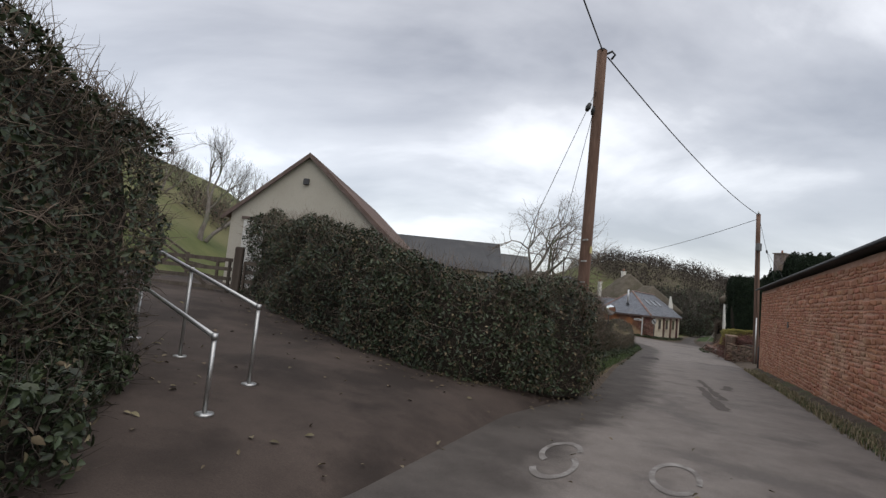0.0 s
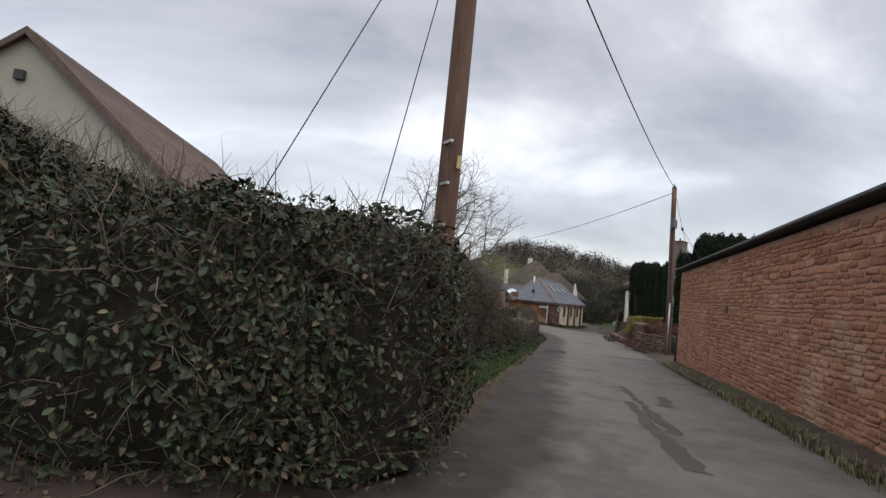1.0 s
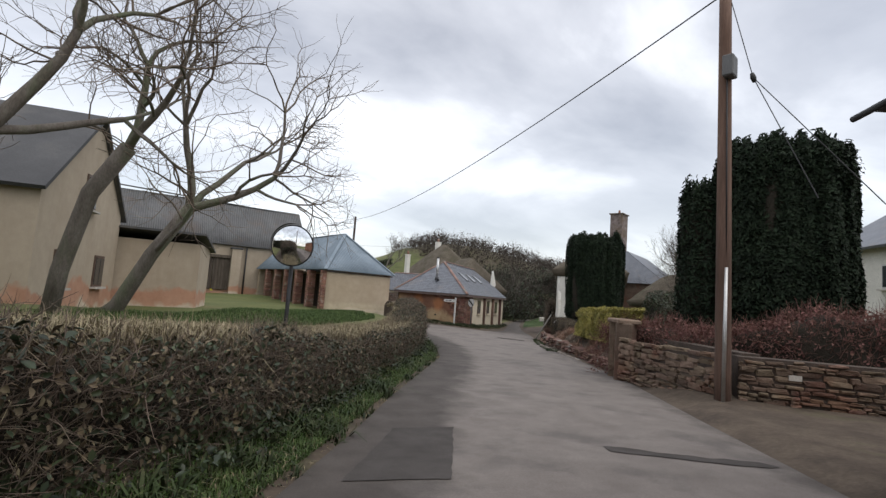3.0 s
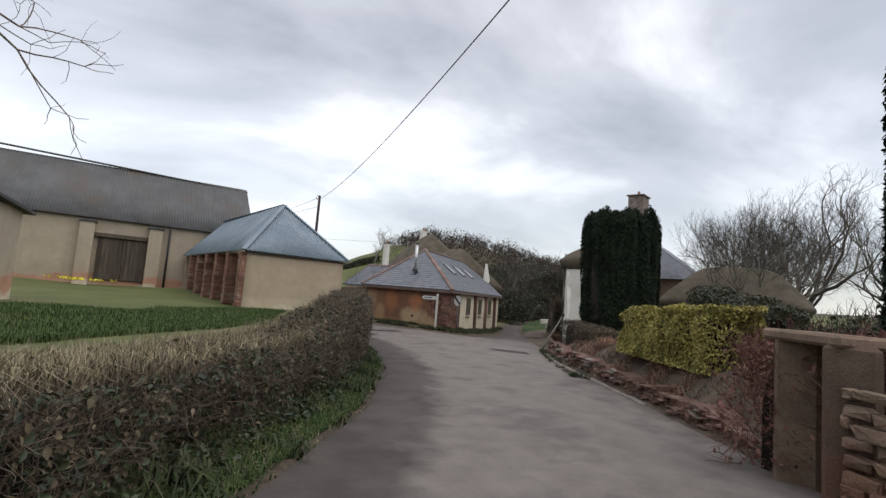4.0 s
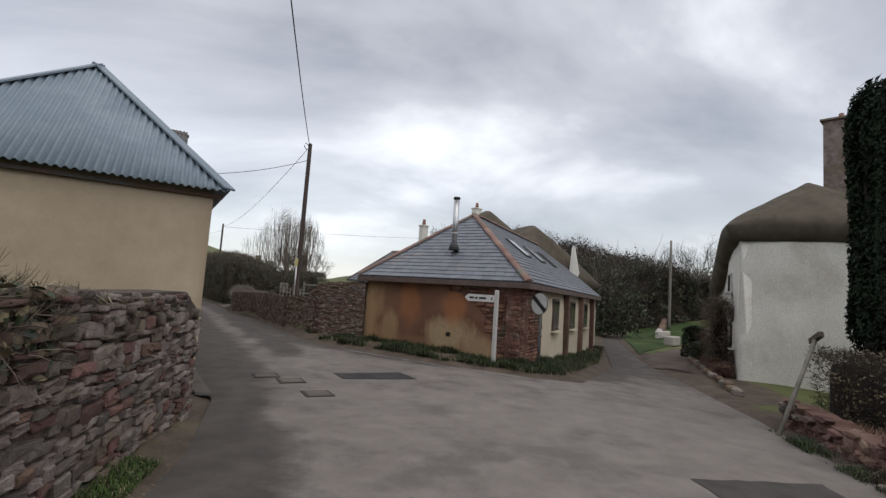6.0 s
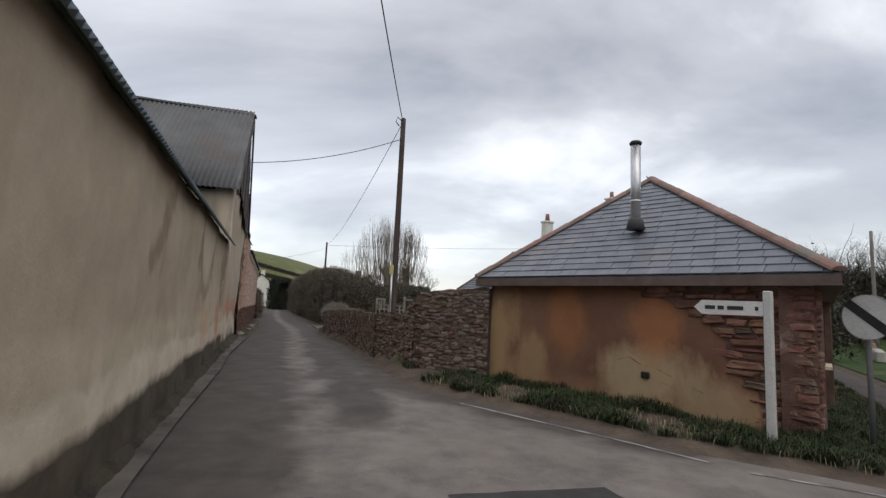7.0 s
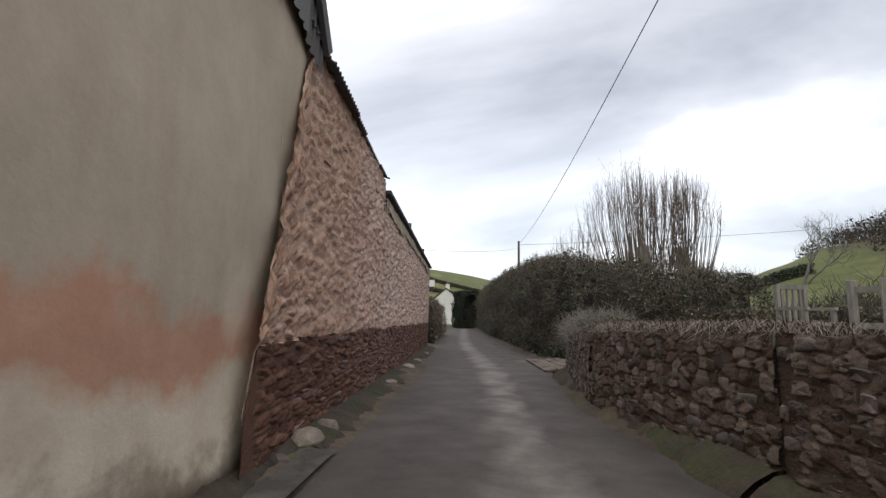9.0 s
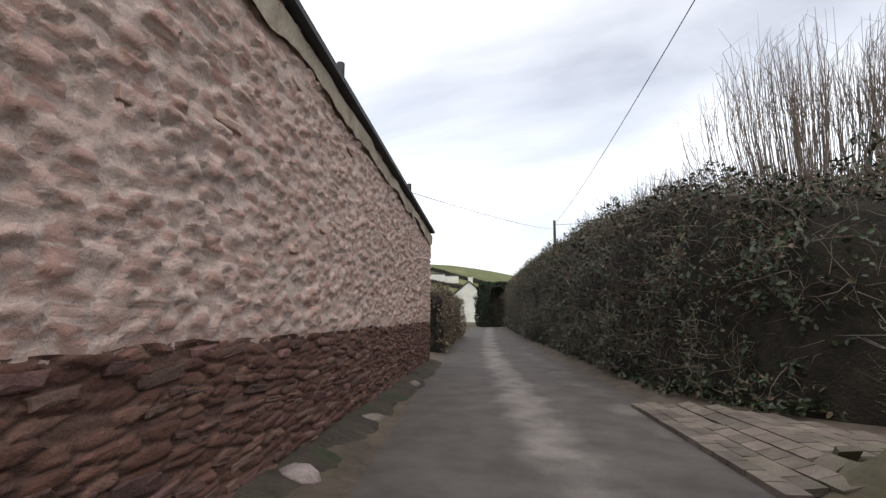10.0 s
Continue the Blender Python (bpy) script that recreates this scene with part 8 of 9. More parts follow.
def bank_plants(name, label, pts, width, n, height, material, seed, out=1.0, off=0.0, droop=0.5, thin=0.006, zfun=None, category="grass", clump=0.0):
    """blades or stems standing on the verge, along a line"""
    np.random.seed(seed)
    run = Run(pts)
    s = np.random.uniform(0, run.length, n)
    c, nr = run.at(s), run.normal(s)
    o = off + np.random.uniform(0, 1, n) ** 1.3 * width * out
    x, y = c[:, 0] + nr[:, 0] * o, c[:, 1] + nr[:, 1] * o
    if clump:
        thick = np.array([noise.noise(Vector((p * 1.1, q * 1.1, seed))) + 0.6 * noise.noise(Vector((p * 3.7, q * 3.7, seed))) for p, q in zip(x, y)])
        stay = thick > np.random.normal(clump, 0.12, n)
        x, y, thick = x[stay], y[stay], thick[stay]
        n = len(x)
    z = (zfun or land)(x, y)
    h = height * np.random.uniform(0.4, 1.3, n) * (1 if not clump else np.clip(0.6 + 1.6 * (thick - clump), 0.4, 1.7))
    a = np.random.uniform(0, 2 * np.pi, n)
    dx, dy = np.cos(a), np.sin(a)
    w = thin * np.random.uniform(0.7, 1.4, n)
    b = np.random.uniform(0, 1, n) * droop * h * 2
    V = np.stack([np.stack([x - dy * w, y + dx * w, z - 0.02], 1), np.stack([x + dy * w, y - dx * w, z - 0.02], 1),
                  np.stack([x + dx * b * 0.35 + dy * w * 0.7, y + dy * b * 0.35 - dx * w * 0.7, z + h * 0.65], 1), np.stack([x + dx * b * 0.35 - dy * w * 0.7, y + dy * b * 0.35 + dx * w * 0.7, z + h * 0.65], 1),
                  np.stack([x + dx * b, y + dy * b, z + h * (1 - 0.35 * b / (h + 1e-6))], 1)], axis=1).reshape(-1, 3)
    i = np.arange(n) * 5
    F = np.concatenate([np.stack([i, i + 1, i + 2], 1), np.stack([i, i + 2, i + 3], 1), np.stack([i + 3, i + 2, i + 4], 1)])
    ob = part_np(name, V, F, material)
    return tagged(ob, label, category, kind="stuff")


VL = [(5.6, 14.4), (8.0, 19.5), (9.0, 21.6), (11.4, 26.7), (12.4, 28.8), (13.6, 31.5), (17.0, 38.6), (18.4, 43.1), (19.1, 47.3), (19.15, 50.5)]
bank_plants("grass_verge", "bright green grass and weeds along the hedge foot", VL, 0.8, 90000, 0.075, M["grass"], 81, -1, 0.0, 0.9, 0.005, clump=0.0)
bank_plants("verge_litter", "dry grass and dead stems along the hedge foot", VL, 0.9, 12000, 0.07, M["grass_dry"], 82, -1, 0.1, 0.9, 0.005)
bank_plants("yard_grass", "mown green grass on the farmyard terrace", [(9.8, 29.5), (11.2, 32.6), (14.4, 39.5), (16.0, 43.5), (16.9, 48)], 4.5, 60000, 0.09, M["grass"], 83, -1, -0.1)
bank_plants("hedge_face_grass", "dead pale grass and stems hanging down the low hedge", [(10.0, 25.6), (11.65, 28.6), (13.05, 31.5), (16.2, 38.3), (17.75, 42.5)], 0.3, 9000, 0.17, M["grass_dry"], 184, -1, -0.1, 1.5, 0.003, zfun=lambda x, y: np.interp(y, [26, 28, 31, 36, 39, 41, 43, 47], [1.2, 1.05, 0.78, 0.56, 0.52, 0.65, 0.95, 1.1]) - np.abs(np.sin(x * 91.7 + y * 57.3)) * 0.7, clump=0.12)
bank_plants("hedge_foot_fern", "dark green ferns and nettles at the hedge foot", [(9.2, 21.8), (11.45, 26.7), (13.6, 31.5), (17.0, 38.6), (18.4, 43.1), (19.0, 47.0)], 0.7, 12000, 0.2, M["grass_dark"], 185, -1, 0.1, 1.3, 0.012, clump=0.1)
bank_plants("hedge_top_grass", "dead pale grass over the low hedge", [(9.4, 26.0), (10.9, 29.0), (12.3, 31.8), (15.4, 38.5), (16.9, 42.6)], 0.9, 30000, 0.26, M["grass_dry"], 84, 1, -0.35, 1.0, 0.004, zfun=lambda x, y: np.interp(y, [26, 28, 31, 36, 39, 41, 43, 47], [1.2, 1.05, 0.78, 0.56, 0.52, 0.65, 0.95, 1.1]))
BV = [(20.4, 62.5), (22.4, 60.3), (23.9, 58.6), (26.0, 57.6), (27.2, 57.8), (31.2, 62.9), (36.0, 70.5)]
bank_plants("barn_verge_grass", "rough grass at the foot of the barn", BV, 2.1, 90000, 0.16, M["grass_dark"], 85, -1, -0.05, 1.1, 0.006, clump=-0.12)
bank_plants("barn_verge_stems", "dry stems at the foot of the barn", BV, 1.0, 3000, 0.12, M["grass_dry"], 86, -1)
bank_plants("bracken", "dead rust-brown bracken on the tumbled wall", [(21.6, 35.6), (23.0, 38.6), (25.2, 44.6), (28.4, 50.6), (30.2, 53.6)], 1.8, 34000, 0.2, M["bracken"], 87, 1, -0.1, 1.2, zfun=lambda x, y: land(x, y) + 0.02, category="bracken", clump=0.12)
bank_plants("bank_litter", "dead grey stems and leaf litter on the bank", [(21.6, 35.6), (23.0, 38.6), (25.2, 44.6), (28.4, 50.6), (30.2, 53.6)], 1.7, 22000, 0.1, M["twig"], 187, 1, -0.1, 1.4, zfun=lambda x, y: land(x, y) + 0.02, category="litter", clump=0.02)
bank_plants("bank_grass", "rough grass at the foot of the tumbled wall", [(23.2, 41.6), (24.9, 45.4), (28.1, 51.3), (30.0, 54.4)], 0.45, 9000, 0.12, M["grass_dark"], 188, 1, -0.05, 1.2, zfun=lambda x, y: road_z(x, y), clump=0.12)
bank_plants("wall_foot_weeds", "dry weeds along the shed wall foot", [(16.9, 25.6), (7.0, 6.0)], 0.45, 5000, 0.15, M["grass_dry"], 88, 1, 0.02, zfun=lambda x, y: road_z(x, y))
bank_plants("wall_foot_grass", "grass along the shed wall foot", [(16.9, 25.6), (7.0, 6.0)], 0.4, 6000, 0.09, M["grass"], 89, 1, 0.02, zfun=lambda x, y: road_z(x, y))


def ground_ivy(name, label, pts, width, n, size, seed):
    """low trailing leaves over a bank"""
    np.random.seed(seed)
    run = Run(pts)
    s = np.random.uniform(0, run.length, n)
    c, nr = run.at(s), run.normal(s)
    o = np.random.uniform(0, 1, n) * width
    x, y = c[:, 0] + nr[:, 0] * o, c[:, 1] + nr[:, 1] * o
    lump = np.array([max(0.0, noise.noise(Vector((a * 1.3, b * 1.3, seed))) + 0.15) for a, b in zip(x, y)])
    keep = np.random.uniform(0, 1, n) < 0.35 + lump
    z = land(x, y) + np.random.uniform(0.0, 0.06, n) + lump * 0.35 * np.random.uniform(0.3, 1, n)
    p = np.stack([x, y, z], 1)[keep]
    ob = leaf_cloud(name, p, np.tile([0, 0, 1.0], (len(p), 1)), size, M["leaf"], None, 0.7)
    return tagged(ob, label, "ivy", kind="stuff")


ground_ivy("bank_ivy", "trailing ivy and weeds on the lane bank", [(14.6, 84.9), (13.1, 86.6), (10.9, 93), (7.2, 103), (2.5, 117)], 2.2, 26000, 0.075, 90)
ground_ivy("verge_ivy", "trailing ivy and nettles at the hedge foot", [(3.0, 12.0), (4.2, 12.7), (8.0, 20.0), (11.0, 26.4), (16.8, 38.8), (18.9, 47)][::-1], 1.0, 16000, 0.05, 94)
np.random.seed(98)
fl_n = 2600
fx, fy = np.random.uniform(-3.5, 5.5, fl_n), np.random.uniform(6.0, 16.0, fl_n)
fd = line_distance(fx, fy, [(-2.4, 15.2), (0.9, 12.4), (2.5, 11.3), (4.3, 12.2), (6.2, 15.0)])
fd2 = line_distance(fx, fy, [(-1.6, 4.0), (-1.5, 7.0), (-1.9, 9.5)])
fk = np.random.uniform(0, 1, fl_n) < 0.06 + np.exp(-(np.minimum(fd, fd2) / 0.7) ** 2)
fp = np.stack([fx, fy, np.maximum(land(fx, fy), road_z(fx, fy)) + 0.055], 1)[fk]
tagged(leaf_cloud("fallen_leaves", fp, np.tile([0, 0, 1.0], (len(fp), 1)), 0.05, M["leaf_dry"], None, 0.25), "scattered dead leaves on the drive", "foliage", kind="stuff")
bank_plants("drive_litter", "dead stems and leaf litter at the hedge foot by the drive", [(-2.2, 15.4), (0.9, 12.5), (2.6, 11.4), (4.2, 12.3)][::-1], 0.8, 6000, 0.09, M["leaf_dry"], 97, 1, -0.3, 0.9)
bank_plants("rubble_wall_weeds", "weeds at the foot of the rubble wall", [(14.2, 81.8), (15.2, 76.5), (17.8, 69.7), (19.8, 64.0)], 0.35, 6000, 0.14, M["grass_dark"], 91, -1, -0.3)
bank_plants("rubble_wall_stems", "dead stems hanging over the rubble wall", [(14.6, 81.6), (15.5, 76.5), (17.0, 72.6)], 0.6, 9000, 0.24, M["twig"], 92, -1, -0.12, 1.8, 0.004, zfun=lambda x, y: land(x, y) * 0 + np.interp(y, [72, 76, 82], [0.72, 0.66, 0.48]))


def yew(name, label, cx, cy, z0, z1, rx, ry, n, seed, rz=0.0, columns=9):
    np.random.seed(seed)
    ob = thing(name, (cx, cy, z0), label, "tree")
    t = np.random.uniform(0, 2 * np.pi, n)
    h = np.random.uniform(0, 1, n) ** 0.85
    top = np.random.uniform(0, 1, n) < 0.18
    cyl = np.stack([np.cos(t) * 2.2, np.sin(t) * 2.2, h * 1.1], 1)
    lump_ = noise2(cyl, 1.3, seed) + 0.6 * noise2(cyl, 3.1, seed + 3)
    col = 1 + 0.13 * lump_ + 0.03 * np.sin(columns * t + 3 * np.sin(3 * t) + 2.5 * h)
    prof = np.where(h < 0.12, 0.86 + 1.1 * h, 1.0) * np.where(h > 0.82, np.sqrt(np.clip(1 - ((h - 0.82) / 0.27) ** 2, 0.05, 1)), 1)
    r = col * prof * np.where(top, np.sqrt(np.random.uniform(0, 1, n)), 1 - np.random.exponential(0.045, n))
    crest = noise2(np.stack([r * np.cos(t) * rx, r * np.sin(t) * ry, np.zeros(n)], 1), 1.7, seed + 9)
    hh = np.where(top, 0.97 + 0.085 * crest - np.random.uniform(0, 0.05, n), h * (1 + 0.07 * noise2(np.stack([np.cos(t) * 3, np.sin(t) * 3, t * 0], 1), 1.6, seed + 11)))
    zz = z0 + (z1 - z0) * hh + np.where(top, -0.45 * r ** 4, 0) + 0.12 * np.sin(7 * t) * h + np.random.uniform(-0.12, 0.18, n)
    a = radians(rz)
    X, Y = rx * r * np.cos(t), ry * r * np.sin(t)
    p = np.stack([cx + X * math.cos(a) - Y * math.sin(a), cy + X * math.sin(a) + Y * math.cos(a), zz], 1)
    nv = np.stack([np.cos(t + a), np.sin(t + a), np.where(top, 1.5, 0.5)], 1)
    leaf_cloud("foliage", p, nv, 0.06, M["yew"], ob, 0.6, "", 2.6)
    # added closed body, coloured near-black for the shade inside the yew
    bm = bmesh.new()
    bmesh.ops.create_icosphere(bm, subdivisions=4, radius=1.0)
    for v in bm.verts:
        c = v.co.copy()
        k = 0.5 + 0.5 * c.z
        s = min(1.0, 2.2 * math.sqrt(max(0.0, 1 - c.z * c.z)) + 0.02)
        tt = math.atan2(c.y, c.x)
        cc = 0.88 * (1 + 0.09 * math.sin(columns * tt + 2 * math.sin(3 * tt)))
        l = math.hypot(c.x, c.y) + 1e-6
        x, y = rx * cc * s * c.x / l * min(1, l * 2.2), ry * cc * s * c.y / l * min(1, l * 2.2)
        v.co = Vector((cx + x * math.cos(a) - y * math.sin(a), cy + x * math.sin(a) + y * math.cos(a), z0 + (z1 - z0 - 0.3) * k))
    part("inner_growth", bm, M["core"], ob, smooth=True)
    tube("trunk", [(cx, cy, z0 - 0.6), (cx, cy, z0 + 0.8)], 0.3, M["bark"], ob, 10)
    return ob


yew("clipped_yew", "square clipped dark green yew beside the cottage", 33.25, 52.35, 0.45, 6.55, 1.75, 2.0, 85000, 101, 25)
yew("clipped_yew", "large clipped dark green yew behind the garden wall", 25.4, 33.1, 1.3, 6.65, 1.8, 1.75, 90000, 102, 40, 11)
yew("clipped_yew", "narrow dark yew beside the larger one", 23.95, 34.5, 0.6, 5.7, 0.7, 0.7, 12000, 103, 0, 5)

# bare winter trees
wt = thing("spreading_tree", (8.05, 36.1, lz(8.05, 36.1)), "bare grey spreading tree leaning over the low hedge", "tree")
rng_t = np.random.default_rng(17)
tz = lz(8.05, 36.1)
stem_a = [(8.0, 36.15, tz - 0.2), (8.35, 36.0, 0.9), (8.95, 35.7, 2.1), (9.65, 35.4, 3.2)]
stem_b = [(6.6, 32.6, lz(6.6, 32.6) - 0.2), (6.75, 32.4, 1.6), (7.1, 32.1, 2.9), (7.35, 31.9, 3.6)]
stem_c = [(7.6, 34.4, lz(7.6, 34.4) - 0.2), (7.75, 34.2, 1.6), (8.15, 33.9, 3.1), (8.75, 33.6, 4.0)]
limbs_ = []
for start, heading, length, radius, dep in (
        (stem_a[-1], (-0.15, 0.1, 1.0), 1.9, 0.1, 4), (stem_a[-1], (0.9, -0.2, 0.55), 2.0, 0.1, 4), (stem_a[-1], (0.55, 0.35, 0.8), 1.9, 0.085, 4), (stem_a[2], (0.9, -0.5, 0.3), 1.6, 0.06, 3),
        (stem_b[-1], (0.75, -0.1, 0.9), 2.0, 0.11, 4), (stem_b[-1], (-0.1, -0.4, 1.0), 1.8, 0.09, 4), (stem_b[-1], (0.85, 0.3, 0.25), 1.9, 0.08, 4), (stem_b[1], (-0.6, 0.3, 0.8), 1.6, 0.06, 3),
        (stem_c[-1], (0.2, 0.2, 1.0), 1.7, 0.09, 4), (stem_c[-1], (0.6, -0.6, 0.7), 1.7, 0.08, 4)):
    grow(start, heading, length, radius, dep, rng_t, limbs_, spread=0.8, gnarl=0.2, up=0.03, keep=0.76, split=(2, 3))
for stem, r0, r1 in ((stem_a, 0.19, 0.13), (stem_b, 0.18, 0.14), (stem_c, 0.16, 0.15)):
    tube("trunk", stem, [r0 + (r1 - r0) * k / 3 for k in range(4)], M["bark"], wt, 12)
for pts_, rad_, dep_ in [q for q in limbs_ if q[2] >= 3]:
    v_, f_ = tube_np([(pts_, rad_)], 7)
    part_np("limb", v_, f_, M["bark"], wt, smooth=True)
v_, f_ = tube_np([(a_, b_) for a_, b_, c_ in limbs_ if c_ < 3], 4)
part_np("twig_growth", v_, f_, M["twig"], wt)["kind"] = "stuff"
far_a = bare_tree("bare_tree", (-13.4, 34.5, lz(-13.4, 34.5)), "bare upright winter tree on the hillside", [((0, 0), (0, 0, 1), 2.9, 0.18), ((0.3, 0.2), (0.5, 0.1, 1), 2.6, 0.14)], 12, 5, "bare winter trees", spread=0.5, up=0.18)
far_b = bare_tree("bare_tree", (50, 60.5, lz(50, 60.5)), "tall bare winter tree behind the gardens", [((0, 0), (0, 0, 1), 4.6, 0.26), ((0.4, 0.2), (0.35, 0.2, 1), 4.2, 0.2), ((-0.4, 0.2), (-0.4, -0.2, 1), 4.0, 0.18)], 13, 5, "bare winter trees", spread=0.55, up=0.14)
for k, (x, y, s, src) in enumerate(((-20, 41, 0.6, far_a), (-23, 38, 0.55, far_a), (-17, 43, 0.5, far_a), (-26, 36, 0.6, far_a), (43.5, 162.8, 1.5, far_a), (52.8, 57, 1.15, far_b), (47, 55, 0.9, far_b), (56, 62, 1.1, far_b), (46, 66, 0.6, far_b), (44, 52, 0.7, far_b), (49, 94, 0.74, far_b), (62, 95, 0.8, far_b), (31, 16, 0.8, far_b), (35, 20, 0.72, far_b), (60, 52, 1.0, far_b), (17, 168, 1.0, far_a), (60, 100, 0.75, far_b))):
    c = copy_thing(src, pose(x, y, lz(x, y) - 0.1, 0, 0, k * 67.0) @ Matrix.Scale(s, 4))


def pollard(x, y, seed, h0, spread, n, L):
    z = lz(x, y)
    rng = np.random.default_rng(seed)
    ob = thing("pollard_tree", (x, y, z), "pollarded tree with a fan of bare upright shoots", "tree", "pollards")
    tube("trunk", [(x, y, z - 0.2), (x + 0.1, y, z + h0 * 0.5), (x, y, z + h0)], [0.28, 0.24, 0.3], M["bark"], ob, 10)
    paths = []
    for k in range(n):
        a = rng.uniform(0, 2 * np.pi)
        r = rng.uniform(0.1, spread)
        p0 = np.array([x + r * 0.7 * math.cos(a), y + r * 0.7 * math.sin(a), z + h0 - 0.9 - rng.uniform(0, 0.5)])
        top = np.array([x + r * math.cos(a) + rng.normal(0, 0.15), y + r * math.sin(a) + rng.normal(0, 0.15), z + h0 + L * rng.uniform(0.6, 1.0) * (1 - 0.4 * (r / spread) ** 3)])
        mid = p0 * 0.45 + top * 0.55 + np.array([r * math.cos(a) * 0.06, r * math.sin(a) * 0.06, 0.0]) + rng.normal(0, 0.06, 3)
        paths.append(([p0, p0 * 0.6 + mid * 0.4, mid, top], [0.015, 0.012, 0.008, 0.003]))
        for j in range(2):
            b = mid + (top - mid) * rng.uniform(0, 0.6)
            paths.append(([b, b + (top - mid) * 0.3 + rng.normal(0, 0.12, 3), b + (top - mid) * 0.55 + rng.normal(0, 0.22, 3)], [0.008, 0.005, 0.002]))
    v, f = tube_np(paths, 4)
    q = part_np("shoot_growth", v, f, M["twig"], ob)
    q["kind"] = "stuff"
    return ob


pollard(16.8, 92.6, 1, 3.9, 2.9, 230, 4.2)
pollard(18.4, 92.4, 2, 3.7, 1.8, 120, 3.8)
pollard(13.8, 97.0, 3, 3.6, 1.8, 50, 2.6)

# woodland and scrub: leafless stems and ivy clumps
def scrub(name, label, region, n, h, seed, leafy=0.3, leaf_mat=None, twig_mat=None, leaf=0.16):
    np.random.seed(seed)
    x0, x1, y0, y1 = region
    x, y = np.random.uniform(x0, x1, n), np.random.uniform(y0, y1, n)
    nz = np.array([noise.noise(Vector((a * 0.12, b * 0.12, seed))) for a, b in zip(x, y)])
    keep = nz > -0.22
    x, y, nz = x[keep], y[keep], nz[keep]
    z = land(x, y)
    hh = h * (0.55 + 0.9 * np.clip(nz + 0.3, 0, 1)) * np.random.uniform(0.6, 1.15, len(x))
    c = thing(name, ((x0 + x1) / 2, (y0 + y1) / 2, lz((x0 + x1) / 2, (y0 + y1) / 2)), label, "scrub", kind="stuff")
    reps = 5
    px, py = np.repeat(x, reps) + np.random.normal(0, 0.5, len(x) * reps), np.repeat(y, reps) + np.random.normal(0, 0.5, len(x) * reps)
    pz = np.repeat(z, reps) + np.repeat(hh, reps) * np.random.uniform(0.0, 0.75, len(x) * reps)
    twig_cloud("stem_growth", np.stack([px, py, pz], 1), np.tile([0, 0, 1.0], (len(px), 1)), h * 0.42, 0.022, twig_mat or M["twig"], c, spread=0.55)
    m = int(len(x) * 14 * leafy)
    k = np.random.randint(0, len(x), m)
    q = np.stack([x[k] + np.random.normal(0, 0.55, m), y[k] + np.random.normal(0, 0.55, m), z[k] + hh[k] * np.random.uniform(0.05, 0.85, m)], 1)
    leaf_cloud("foliage", q, np.random.normal(0, 1, (m, 3)), leaf, leaf_mat or M["leaf"], c)
    return c


scrub("woodland_scrub", "dark ivy-clad winter woodland behind the side lane", (46, 58, 95, 112), 2000, 6.8, 201, 1.6, twig_mat=M["twig_dark"], leaf=0.2)
scrub("woodland_scrub", "bare brown thicket on the slope behind the house", (35, 45, 80, 98), 1300, 4.6, 202, 1.0, twig_mat=M["twig_dark"], leaf=0.18)
hedge("lane_thicket", "dark dense thicket beside the side lane", [(51.5, 94.5), (57.5, 95.5), (63, 95), (69, 92)], 2.6, (lambda s: np.interp(s, [0, 6, 12, 18], [lz(52, 94) + 3.8, lz(57, 95) + 5.6, lz(63, 95) + 3.4, lz(69, 92) + 2.0])), 12000, 9000, 0.22, 1.4, M["leaf"], M["twig_dark"], 77, 1.7, 0.2, tuft=700, twig_r=0.018, deep=0.5)
scrub("garden_scrub", "bare garden shrubs behind the hedges", (43, 60, 42, 57), 1500, 3.0, 203, 0.7, twig_mat=M["twig_dark"], leaf=0.18)
hedge("hill_hedge", "dark clipped field hedge on the hill", [(37, 171), (42, 170.5), (47, 171.5)], 0.9, (lambda s: np.interp(s, [0, 5, 10.1], [lz(37, 171) + 1.1, lz(42, 170.5) + 1.9, lz(47, 171.5) + 1.6])), 1600, 1500, 0.28, 0.9, M["leaf"], M["twig_dark"], 75, 0.7)
scrub("orchard_scrub", "leafless shrubs and bank behind the terrace garden", (29, 42, 92, 112), 1500, 4.2, 204, 0.2, twig_mat=M["twig_dark"])
scrub("hill_scrub", "brown scrub along the hill top", (56, 130, 140, 215), 3800, 5.0, 205, 0.3, M["twig_dark"], M["twig_dark"], leaf=0.4)
scrub("hillside_hedges", "brown hedgerow on the western hill", (-30, -15, 40, 48), 700, 2.6, 206, 0.2)

# ---- terrace garden, end of the lane, far things ----
tz_ = 0.45


